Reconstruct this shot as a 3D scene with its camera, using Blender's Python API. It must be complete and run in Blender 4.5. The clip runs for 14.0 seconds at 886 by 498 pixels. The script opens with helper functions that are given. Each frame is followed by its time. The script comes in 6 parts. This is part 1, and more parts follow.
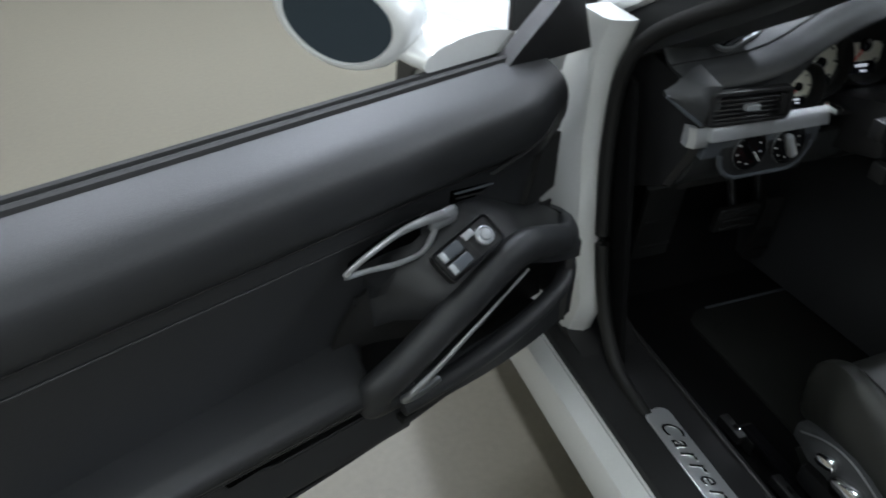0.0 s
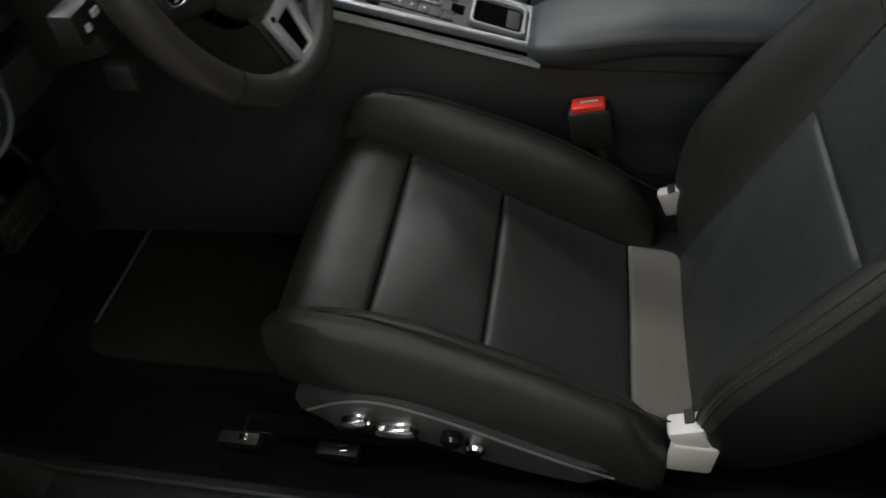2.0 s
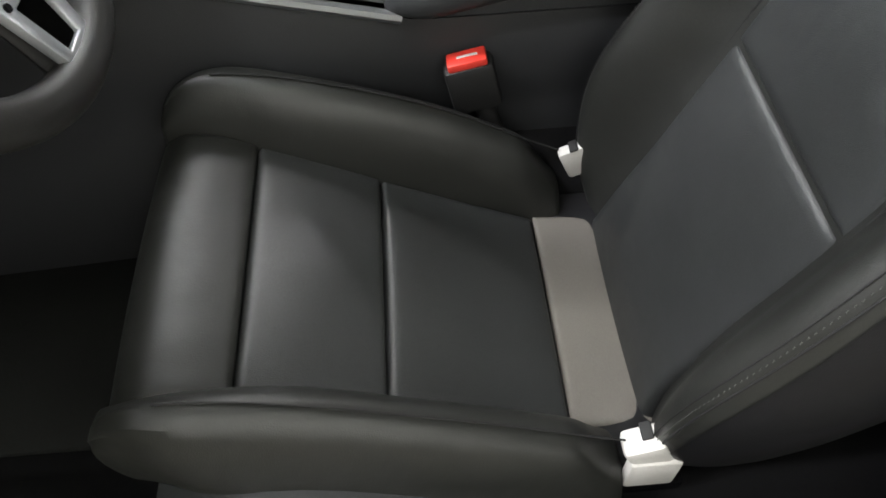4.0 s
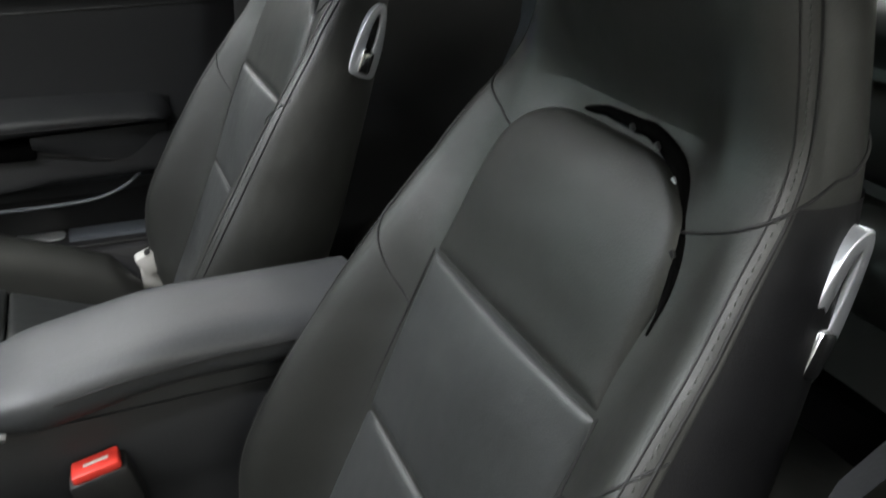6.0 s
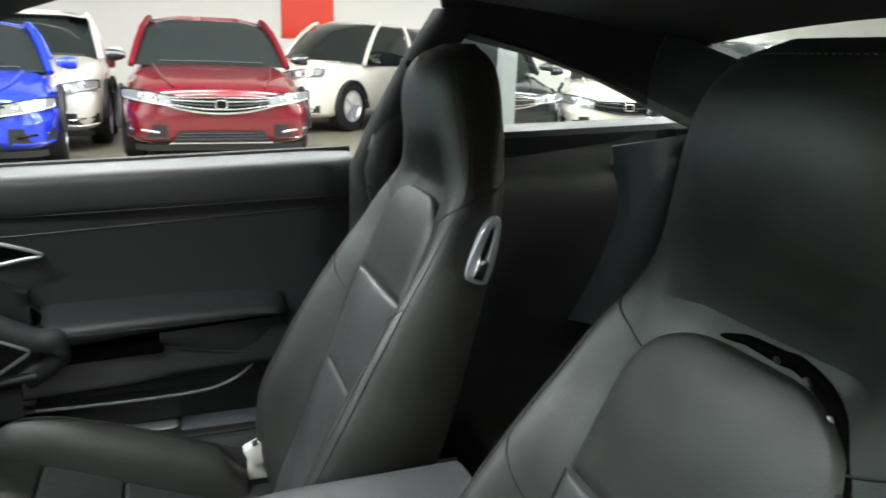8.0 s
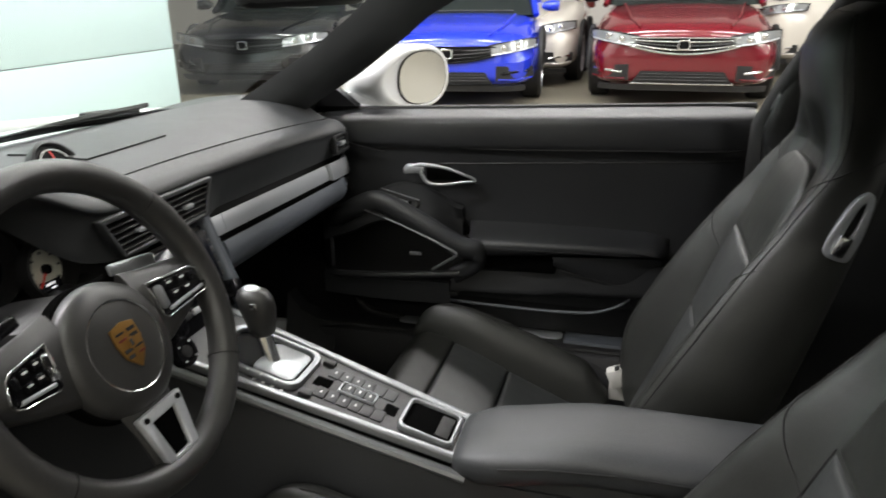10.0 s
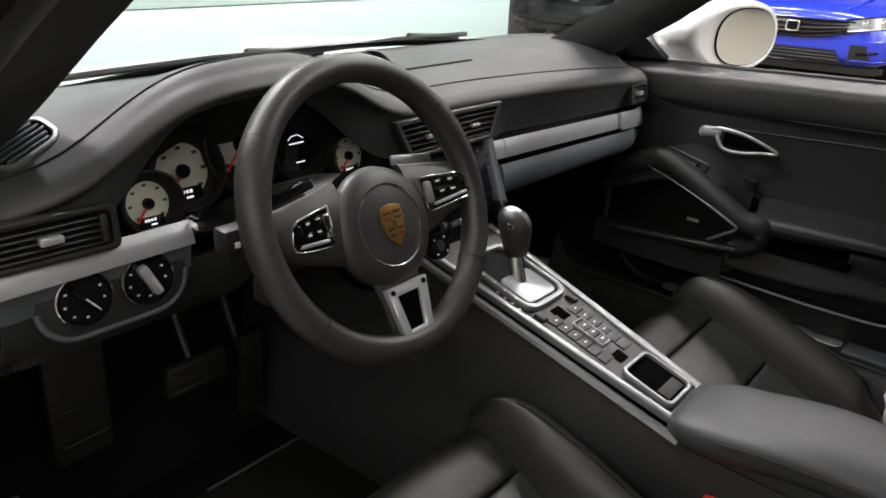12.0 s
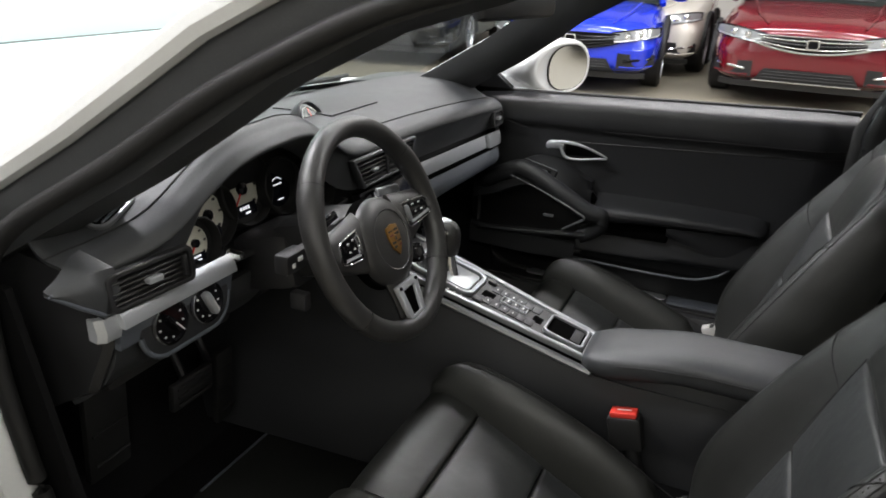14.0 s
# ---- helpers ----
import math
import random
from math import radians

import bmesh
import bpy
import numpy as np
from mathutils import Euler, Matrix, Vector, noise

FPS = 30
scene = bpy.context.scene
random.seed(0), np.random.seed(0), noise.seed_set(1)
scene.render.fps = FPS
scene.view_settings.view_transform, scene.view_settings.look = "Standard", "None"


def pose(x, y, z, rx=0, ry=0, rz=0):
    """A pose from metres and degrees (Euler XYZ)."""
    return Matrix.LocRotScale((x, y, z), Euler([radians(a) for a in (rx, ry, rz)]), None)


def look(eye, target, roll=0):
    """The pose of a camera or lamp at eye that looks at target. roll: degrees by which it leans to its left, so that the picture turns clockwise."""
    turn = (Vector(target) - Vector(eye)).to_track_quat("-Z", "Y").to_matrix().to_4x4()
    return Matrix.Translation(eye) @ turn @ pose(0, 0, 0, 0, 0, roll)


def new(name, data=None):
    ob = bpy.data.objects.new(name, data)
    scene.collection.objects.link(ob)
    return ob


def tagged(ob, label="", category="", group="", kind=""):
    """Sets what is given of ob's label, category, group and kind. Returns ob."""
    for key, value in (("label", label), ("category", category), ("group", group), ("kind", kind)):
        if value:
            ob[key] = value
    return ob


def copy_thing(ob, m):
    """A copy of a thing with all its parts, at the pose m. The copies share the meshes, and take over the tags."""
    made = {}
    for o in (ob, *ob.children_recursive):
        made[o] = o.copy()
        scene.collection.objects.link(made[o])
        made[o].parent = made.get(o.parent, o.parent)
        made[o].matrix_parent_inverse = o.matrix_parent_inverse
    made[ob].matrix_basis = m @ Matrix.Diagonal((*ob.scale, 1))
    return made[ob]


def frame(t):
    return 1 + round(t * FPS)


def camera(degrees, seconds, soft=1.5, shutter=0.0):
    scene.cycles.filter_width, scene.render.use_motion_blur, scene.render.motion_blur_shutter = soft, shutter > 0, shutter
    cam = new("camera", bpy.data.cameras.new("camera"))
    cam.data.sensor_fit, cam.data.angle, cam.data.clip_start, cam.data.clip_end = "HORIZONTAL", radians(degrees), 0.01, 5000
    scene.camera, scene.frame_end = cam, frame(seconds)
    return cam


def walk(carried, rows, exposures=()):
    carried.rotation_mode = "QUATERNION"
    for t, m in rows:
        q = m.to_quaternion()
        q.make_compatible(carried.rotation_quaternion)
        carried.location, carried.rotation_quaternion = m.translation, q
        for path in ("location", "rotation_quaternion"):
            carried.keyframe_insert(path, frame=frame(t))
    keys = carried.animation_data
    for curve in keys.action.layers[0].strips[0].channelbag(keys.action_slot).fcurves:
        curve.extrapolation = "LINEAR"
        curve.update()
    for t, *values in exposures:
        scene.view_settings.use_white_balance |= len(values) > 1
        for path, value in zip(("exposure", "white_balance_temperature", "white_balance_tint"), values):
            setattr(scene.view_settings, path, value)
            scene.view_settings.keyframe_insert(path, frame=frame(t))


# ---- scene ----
cam = camera(63.1, 14.0, soft=1.7, shutter=0.3)
PATH = [
    (0, (-1.43, -0.173, 1.269), (-0.865, 1.346, 0.097), 1.4),
    (0.5, (-1.413, -0.116, 1.257), (-0.48, 1.197, 0.071), 0.2),
    (1, (-1.3, -0.051, 1.212), (-0.042, 0.903, -0.014), -0.1),
    (1.5, (-1.17, -0.01, 1.155), (0.199, 0.609, -0.165), -3.7),
    (2, (-1.023, 0.067, 1.122), (0.296, 0.376, -0.349), -5.8),
    (4.5, (-0.827, 0.101, 1.01), (0.398, -0.01, -0.567), -3.0),
    (5, (-0.82, 0.023, 0.994), (0.575, -0.306, -0.402), -0.7),
    (5.5, (-0.805, -0.005, 1.024), (0.689, -0.61, -0.16), 2.4),
    (6, (-0.788, -0.018, 1.059), (0.772, -0.841, 0.117), 4.2),
    (6.5, (-0.784, -0.018, 1.077), (0.818, -0.995, 0.387), 5.0),
    (7, (-0.806, -0.001, 1.089), (0.825, -1.046, 0.593), 3.7),
    (7.5, (-0.804, 0.003, 1.092), (0.886, -0.949, 0.603), 2.8),
    (8, (-0.775, 0.036, 1.107), (1.036, -0.643, 0.595), 1.8),
    (8.5, (-0.799, 0.037, 1.129), (1.094, -0.338, 0.601), 1.1),
    (9, (-0.855, -0.005, 1.161), (1.054, -0.099, 0.571), -0.3),
    (11.5, (-0.931, -0.141, 1.141), (0.535, 0.976, 0.364), 2.2),
    (12, (-0.928, -0.149, 1.131), (0.481, 1.025, 0.335), 2.6),
    (12.5, (-0.947, -0.166, 1.141), (0.44, 1.023, 0.326), 2.7),
    (13, (-1.01, -0.186, 1.158), (0.446, 0.912, 0.337), 3.1),
    (13.5, (-1.144, -0.168, 1.195), (0.438, 0.761, 0.398), 3.1),
    (14, (-1.31, -0.1, 1.235), (0.392, 0.64, 0.488), 2.4),
]
walk(cam, [(t, look(eye, target, roll)) for t, eye, target, roll in PATH],
     [(0.0, -0.75, 6000, 15), (1.0, -0.75, 6300, 17), (2.0, -0.80, 6700, 17), (4.3, 0.60, 6650, 18), (5.3, 0.80, 6600, 18), (6.3, 0.2, 6600, 15), (7.0, 0.45, 6500, 12), (7.5, 0.5, 6500, 11), (8.0, 0.6, 6550, 12), (8.5, 0.45, 6650, 14), (9.0, 0.25, 6750, 15), (11.5, -0.2, 6950, 22), (14.0, -0.15, 6700, 20)])

# ---- light ----
world = bpy.data.worlds.new("world")
scene.world = world
world.use_nodes = True
world.node_tree.nodes["Background"].inputs[0].default_value = (0.75, 0.8, 0.85, 1)
world.node_tree.nodes["Background"].inputs[1].default_value = 0.02

LAMP_WATTS = 85.0


# ---- materials ----
def mat(name, base, rough=0.5, metal=0.0, grain=0.0, scale=300.0, var=0.15, coat=0.0, spec=0.5, stain=3.0, dents=0.0):
    """A surface with colour variation at two sizes and a fine relief."""
    m = bpy.data.materials.new(name)
    m.use_nodes = True
    nt = m.node_tree
    b = nt.nodes["Principled BSDF"]
    tc = nt.nodes.new("ShaderNodeTexCoord")
    n1 = nt.nodes.new("ShaderNodeTexNoise")
    n1.inputs["Scale"].default_value = stain
    n1.inputs["Detail"].default_value = 6
    n2 = nt.nodes.new("ShaderNodeTexNoise")
    n2.inputs["Scale"].default_value = scale
    n2.inputs["Detail"].default_value = 3
    nt.links.new(tc.outputs["Object"], n1.inputs["Vector"])
    nt.links.new(tc.outputs["Object"], n2.inputs["Vector"])
    mix = nt.nodes.new("ShaderNodeMath")
    mix.operation = "ADD"
    nt.links.new(n1.outputs["Fac"], mix.inputs[0])
    nt.links.new(n2.outputs["Fac"], mix.inputs[1])
    ramp = nt.nodes.new("ShaderNodeMapRange")
    ramp.inputs["From Min"].default_value = 0.6
    ramp.inputs["From Max"].default_value = 1.4
    ramp.inputs["To Min"].default_value = 1 - var
    ramp.inputs["To Max"].default_value = 1 + var
    nt.links.new(mix.outputs[0], ramp.inputs["Value"])
    mul = nt.nodes.new("ShaderNodeVectorMath")
    mul.operation = "SCALE"
    mul.inputs[0].default_value = base
    nt.links.new(ramp.outputs[0], mul.inputs["Scale"])
    nt.links.new(mul.outputs[0], b.inputs["Base Color"])
    rr = nt.nodes.new("ShaderNodeMapRange")
    rr.inputs["To Min"].default_value = max(0.0, rough - 0.08 * (rough > 0.1))
    rr.inputs["To Max"].default_value = min(1.0, rough + 0.08)
    nt.links.new(n1.outputs["Fac"], rr.inputs["Value"])
    nt.links.new(rr.outputs[0], b.inputs["Roughness"])
    b.inputs["Metallic"].default_value = metal
    b.inputs["Specular IOR Level"].default_value = spec
    b.inputs["Coat Weight"].default_value = coat
    b.inputs["Coat Roughness"].default_value = 0.05
    if grain:
        bump = nt.nodes.new("ShaderNodeBump")
        bump.inputs["Strength"].default_value = grain
        bump.inputs["Distance"].default_value = 0.0006
        vor = nt.nodes.new("ShaderNodeTexVoronoi")
        vor.inputs["Scale"].default_value = scale * 1.6
        nt.links.new(tc.outputs["Object"], vor.inputs["Vector"])
        nt.links.new(vor.outputs["Distance"], bump.inputs["Height"])
        nt.links.new(bump.outputs[0], b.inputs["Normal"])
        if dents:
            soft = nt.nodes.new("ShaderNodeTexNoise")
            soft.inputs["Scale"].default_value = 16.0
            soft.inputs["Detail"].default_value = 2
            nt.links.new(tc.outputs["Object"], soft.inputs["Vector"])
            wave = nt.nodes.new("ShaderNodeBump")
            wave.inputs["Strength"].default_value = dents
            wave.inputs["Distance"].default_value = 0.006
            nt.links.new(soft.outputs["Fac"], wave.inputs["Height"])
            nt.links.new(wave.outputs[0], bump.inputs["Normal"])
    return m


def glow(name, colour, strength):
    m = bpy.data.materials.new(name)
    m.use_nodes = True
    b = m.node_tree.nodes["Principled BSDF"]
    b.inputs["Base Color"].default_value = (*colour, 1)
    b.inputs["Emission Color"].default_value = (*colour, 1)
    b.inputs["Emission Strength"].default_value = strength
    return m


def clear(name, tint=(1, 1, 1), rough=0.0):
    m = bpy.data.materials.new(name)
    m.use_nodes = True
    nt = m.node_tree
    nt.nodes.remove(nt.nodes["Principled BSDF"])
    mixer = nt.nodes.new("ShaderNodeMixShader")
    tr = nt.nodes.new("ShaderNodeBsdfTransparent")
    tr.inputs[0].default_value = (*tint, 1)
    gl = nt.nodes.new("ShaderNodeBsdfGlossy")
    gl.inputs["Roughness"].default_value = rough
    lw = nt.nodes.new("ShaderNodeLayerWeight")
    fr = nt.nodes.new("ShaderNodeMath")
    fr.operation = "POWER"
    fr.inputs[1].default_value = 5.0
    sc = nt.nodes.new("ShaderNodeMath")
    sc.operation = "MULTIPLY_ADD"
    sc.inputs[1].default_value = 0.55
    sc.inputs[2].default_value = 0.03
    nt.links.new(lw.outputs["Facing"], fr.inputs[0])
    nt.links.new(fr.outputs[0], sc.inputs[0])
    nt.links.new(sc.outputs[0], mixer.inputs[0])
    nt.links.new(tr.outputs[0], mixer.inputs[1])
    nt.links.new(gl.outputs[0], mixer.inputs[2])
    nt.links.new(mixer.outputs[0], nt.nodes["Material Output"].inputs[0])
    return m


LEATHER = mat("black_leather", (0.0125, 0.0132, 0.0114), 0.47, 0, 0.20, 420, 0.30, spec=0.6, dents=0.45)
# panel leather lightened and cooled in colour for daylight through the windscreen
PERFO = mat("perforated_leather_lit", (0.0255, 0.0272, 0.0270), 0.45, 0, 0.26, 520, 0.30, spec=0.62, dents=0.5)
TAUPE = mat("taupe_fabric", (0.15, 0.138, 0.12), 0.7, 0, 0.3, 600, 0.15)
# seat leather darkened to paint in the shade on the backrest's flank
FLANKSHADE = mat("flank_shade", (0.008, 0.008, 0.009), 0.5, 0, 0.2, 500, 0.2, spec=0.25)
SOFT = mat("dash_leather", (0.034, 0.036, 0.038), 0.50, 0, 0.25, 380, 0.2, dents=0.15)
DOORSKIN = mat("door_leather", (0.021, 0.022, 0.024), 0.46, 0, 0.22, 380, 0.14)
PLASTIC = mat("black_plastic", (0.013, 0.013, 0.014), 0.45, 0, 0.2, 600, 0.15)
# near black for black parts and seams, and for shade in creases and recesses
DARK = mat("black_and_recess_shade", (0.006, 0.006, 0.006), 0.7, 0, 0.0, 200, 0.2)
# black without gloss, painted in for the shade inside gaps and wells
GAPSHADE = mat("gap_shade_black", (0.003, 0.003, 0.003), 0.95, 0, 0.0, 200, 0.2, spec=0.0)
CARPET = mat("black_carpet", (0.0075, 0.0075, 0.008), 0.95, 0, 0.9, 700, 0.35, spec=0.08)
GLOSS = mat("gloss_black", (0.006, 0.006, 0.007), 0.14, 0, 0.0, 200, 0.1, spec=0.18)
RIMSKIN = mat("wheel_leather", (0.025, 0.0245, 0.024), 0.40, 0, 0.16, 700, 0.3, spec=0.55)
SILVER = mat("satin_silver", (0.56, 0.58, 0.61), 0.32, 0.65, 0.08, 500, 0.08)
SATIN = mat("dull_silver", (0.30, 0.31, 0.32), 0.36, 0.75, 0.06, 500, 0.08)
MATPILE = mat("mat_pile", (0.020, 0.021, 0.020), 0.95, 0, 0.9, 600, 0.4, spec=0.1)
GREYTRIM = mat("grey_leather_trim", (0.075, 0.084, 0.098), 0.36, 0, 0.22, 420, 0.12)
CHROME = mat("chrome", (0.78, 0.78, 0.78), 0.10, 1.0, 0.0, 300, 0.04)
WHITE = mat("white_paint", (0.78, 0.79, 0.79), 0.22, 0, 0.0, 200, 0.03, coat=0.8)
BRACKET = mat("pale_plastic", (0.50, 0.49, 0.465), 0.45, 0, 0.1, 300, 0.08)
RUBBER = mat("rubber_seal", (0.007, 0.007, 0.007), 0.6, 0, 0.15, 300, 0.15)
RED = mat("red_plastic", (0.72, 0.045, 0.03), 0.4, 0, 0.0, 200, 0.06)
NEEDLE = mat("red_needle", (0.75, 0.03, 0.02), 0.4, 0, 0.0, 200, 0.05)
DIAL = mat("cream_dial", (0.62, 0.61, 0.52), 0.55, 0, 0.0, 200, 0.05)
INK = mat("dark_print", (0.03, 0.03, 0.03), 0.6, 0, 0.0, 200, 0.05)
PALE = mat("pale_print", (0.7, 0.7, 0.7), 0.6, 0, 0.0, 200, 0.05)
GOLD = mat("gold_badge", (0.30, 0.155, 0.04), 0.3, 0.7, 0.0, 200, 0.1)
BADGERED = mat("badge_red", (0.17, 0.02, 0.015), 0.35, 0, 0.0, 200, 0.05)
STITCH = mat("grey_thread", (0.075, 0.078, 0.072), 0.8, 0, 0.0, 300, 0.1)
GLASS = clear("window_glass", (0.94, 0.97, 0.95))
MIRROR = mat("mirror_glass", (0.85, 0.87, 0.88), 0.02, 1.0, 0.0, 100, 0.01)
# driver's mirror, with a dark reflection painted into the glass colour
DARKMIRROR = mat("darkened_mirror_glass", (0.10, 0.14, 0.20), 0.03, 1.0, 0.0, 100, 0.01)
HEADLINE = mat("dark_headliner", (0.022, 0.022, 0.022), 0.9, 0, 0.4, 500, 0.2)
SCREEN = mat("dark_screen", (0.008, 0.009, 0.014), 0.15, 0, 0.0, 200, 0.05)
LIT = glow("lit_print", (0.8, 0.85, 0.9), 1.2)


# ---- mesh helpers ----
OFF = {}


def sp(x, pts):
    """A smooth curve through points (x, y) in order of x."""
    xs, ys = [p[0] for p in pts], [p[1] for p in pts]
    if x <= xs[0]:
        return ys[0]
    if x >= xs[-1]:
        return ys[-1]
    i = max(k for k in range(len(xs) - 1) if xs[k] <= x)

    def slope(k):
        a, b = max(0, k - 1), min(len(xs) - 1, k + 1)
        return (ys[b] - ys[a]) / (xs[b] - xs[a])
    h = xs[i + 1] - xs[i]
    t = (x - xs[i]) / h
    return ((2 * t ** 3 - 3 * t * t + 1) * ys[i] + (t ** 3 - 2 * t * t + t) * h * slope(i)
            + (3 * t * t - 2 * t ** 3) * ys[i + 1] + (t ** 3 - t * t) * h * slope(i + 1))


def step(a, b, x):
    t = min(1.0, max(0.0, (x - a) / (b - a)))
    return t * t * (3 - 2 * t)


def root(name, loc, label, category, group="", kind="", local=False):
    ob = new(name)
    ob.empty_display_size = 0.05
    ob.location = loc
    OFF[ob.name] = Vector((0, 0, 0)) if local else Vector(loc)
    return tagged(ob, label, category, group, kind)


def finish(name, bm, material, smooth=38):
    bmesh.ops.recalc_face_normals(bm, faces=bm.faces)
    for f in bm.faces:
        f.smooth = True
    me = bpy.data.meshes.new(name)
    bm.to_mesh(me)
    bm.free()
    me.set_sharp_from_angle(angle=radians(smooth))
    me.materials.append(material)
    return new(name, me)


def part(name, bm, material, parent, label="", smooth=38):
    top = parent
    while top.parent:
        top = top.parent
    off = OFF.get(top.name)
    if off and off.length:
        bmesh.ops.translate(bm, verts=bm.verts, vec=-off)
    ob = finish(name, bm, material, smooth)
    ob.parent = parent
    return tagged(ob, label)


def thing(name, bm, material, label, category, group="", kind="", smooth=38):
    return tagged(finish(name, bm, material, smooth), label, category, group, kind)


def grid(fn, nu, nv, wrap_u=False, wrap_v=False):
    bm = bmesh.new()
    vs = [[bm.verts.new(fn(i / (nu if wrap_u else nu - 1), j / (nv if wrap_v else nv - 1))) for j in range(nv)] for i in range(nu)]
    for i in range(nu if wrap_u else nu - 1):
        for j in range(nv if wrap_v else nv - 1):
            a, b = (i + 1) % nu, (j + 1) % nv
            bm.faces.new((vs[i][j], vs[a][j], vs[a][b], vs[i][b]))
    return bm


def sheet(fn, nu, nv, thick):
    """A surface given a thickness away from its front."""
    bm = grid(fn, nu, nv)
    bmesh.ops.recalc_face_normals(bm, faces=bm.faces)
    bmesh.ops.solidify(bm, geom=bm.faces[:], thickness=thick)
    return bm


def loft(rings, cap=True):
    bm = bmesh.new()
    vs = [[bm.verts.new(p) for p in r] for r in rings]
    n = len(vs[0])
    for a, b in zip(vs, vs[1:]):
        for i in range(n):
            bm.faces.new((a[i], a[(i + 1) % n], b[(i + 1) % n], b[i]))
    if cap:
        bm.faces.new(vs[0])
        bm.faces.new(vs[-1])
    return bm


def merge(*bms):
    out = bmesh.new()
    for b in bms:
        me = bpy.data.meshes.new("tmp")
        b.to_mesh(me)
        b.free()
        out.from_mesh(me)
        bpy.data.meshes.remove(me)
    return out


def box(c, s, bev=0.0, rot=None, seg=2):
    bm = bmesh.new()
    bmesh.ops.create_cube(bm, size=1)
    bmesh.ops.scale(bm, vec=s, verts=bm.verts)
    if bev:
        bmesh.ops.bevel(bm, geom=bm.edges[:], offset=min(bev, min(s) * 0.49), segments=seg, profile=0.5, affect="EDGES")
    if rot:
        bmesh.ops.rotate(bm, verts=bm.verts, matrix=Euler([radians(a) for a in rot]).to_matrix())
    bmesh.ops.translate(bm, verts=bm.verts, vec=c)
    return bm


def moved(bm, m):
    bmesh.ops.transform(bm, matrix=m, verts=bm.verts)
    return bm


def tube(pts, r, n=8, closed=False, squash=1.0, up=(0, 0, 1)):
    """A round bar along points; r is a number or a list."""
    pts = [Vector(p) for p in pts]
    k = len(pts)
    rs = r if isinstance(r, (list, tuple)) else [r] * k
    rings = []
    for i, p in enumerate(pts):
        a = pts[(i - 1) % k] if closed or i else pts[i]
        b = pts[(i + 1) % k] if closed or i < k - 1 else pts[i]
        d = (b - a).normalized()
        u = Vector(up)
        if abs(d.dot(u)) > 0.97:
            u = Vector((0.3, 1, 0.2))
        s = d.cross(u).normalized()
        w = s.cross(d)
        rings.append([p + rs[i] * (math.cos(q) * s + squash * math.sin(q) * w) for q in (2 * math.pi * j / n for j in range(n))])
    if closed:
        rings.append(rings[0])
        bm = loft(rings, cap=False)
        bmesh.ops.remove_doubles(bm, verts=bm.verts, dist=1e-6)
        return bm
    return loft(rings)


def curve(pts, n=40, closed=False):
    """Points of a smooth curve through the given ones."""
    p = [Vector(q) for q in pts]
    k = len(p)
    out = []
    for i in range(n):
        t = i / n * k if closed else i / (n - 1) * (k - 1)
        j = min(int(t), k - 1 if closed else k - 2)
        f = t - j
        g = (lambda m: p[m % k]) if closed else (lambda m: p[min(max(m, 0), k - 1)])
        a, b, c, d = g(j - 1), g(j), g(j + 1), g(j + 2)
        out.append(0.5 * ((2 * b) + (c - a) * f + (2 * a - 5 * b + 4 * c - d) * f * f + (3 * b - a - 3 * c + d) * f ** 3))
    return out


def lathe(prof, n=32, m=None):
    """A turned shape about its own z axis, from (radius, height) points; a ring where neither end lies on the axis."""
    rings = [[Vector((r * math.cos(q), r * math.sin(q), h)) for q in (2 * math.pi * j / n for j in range(n))] for r, h in prof]
    hollow = prof[0][0] > 1e-6 and prof[-1][0] > 1e-6
    if hollow:
        rings.append([v.copy() for v in rings[0]])
    bm = loft(rings, cap=not hollow)
    if hollow:
        bmesh.ops.remove_doubles(bm, verts=bm.verts, dist=1e-7)
    return moved(bm, m) if m else bm


def plate(poly, depth, m=None, bev=0.0, hole=None):
    """A flat outline in x and y with a thickness in z, its edges rounded; hole: an inner outline with as many points."""
    bm = bmesh.new()
    if hole:
        vs = [[bm.verts.new((x, y, z)) for x, y in o] for z in (0, depth) for o in (poly, hole)]
        n = len(poly)
        for a, b in ((0, 1), (3, 2), (2, 0), (1, 3)):
            for i in range(n):
                bm.faces.new((vs[a][i], vs[a][(i + 1) % n], vs[b][(i + 1) % n], vs[b][i]))
    else:
        a = [bm.verts.new((x, y, 0)) for x, y in poly]
        b = [bm.verts.new((x, y, depth)) for x, y in poly]
        n = len(poly)
        bm.faces.new(a[::-1])
        bm.faces.new(b)
        for i in range(n):
            bm.faces.new((a[i], a[(i + 1) % n], b[(i + 1) % n], b[i]))
    bmesh.ops.recalc_face_normals(bm, faces=bm.faces)
    if bev:
        es = [e for e in bm.edges if len(e.link_faces) == 2 and e.calc_face_angle(0) > 0.6]
        bmesh.ops.bevel(bm, geom=es, offset=bev, segments=2, profile=0.5, affect="EDGES")
    return moved(bm, m) if m else bm


def rounded(w, h, r, n=5, cx=0.0, cy=0.0):
    """A rectangle outline with round corners."""
    out = []
    for sx, sy, a0 in ((1, 1, 0), (-1, 1, 90), (-1, -1, 180), (1, -1, 270)):
        for i in range(n + 1):
            a = radians(a0 + 90 * i / n)
            out.append((cx + sx * (w / 2 - r) + r * math.cos(a), cy + sy * (h / 2 - r) + r * math.sin(a)))
    return out


def frame3(o, x, y):
    """The matrix whose x and y axes lie along the given ways, at o."""
    x = Vector(x).normalized()
    z = x.cross(Vector(y)).normalized()
    y = z.cross(x)
    m = Matrix((x, y, z)).transposed().to_4x4()
    m.translation = o
    return m


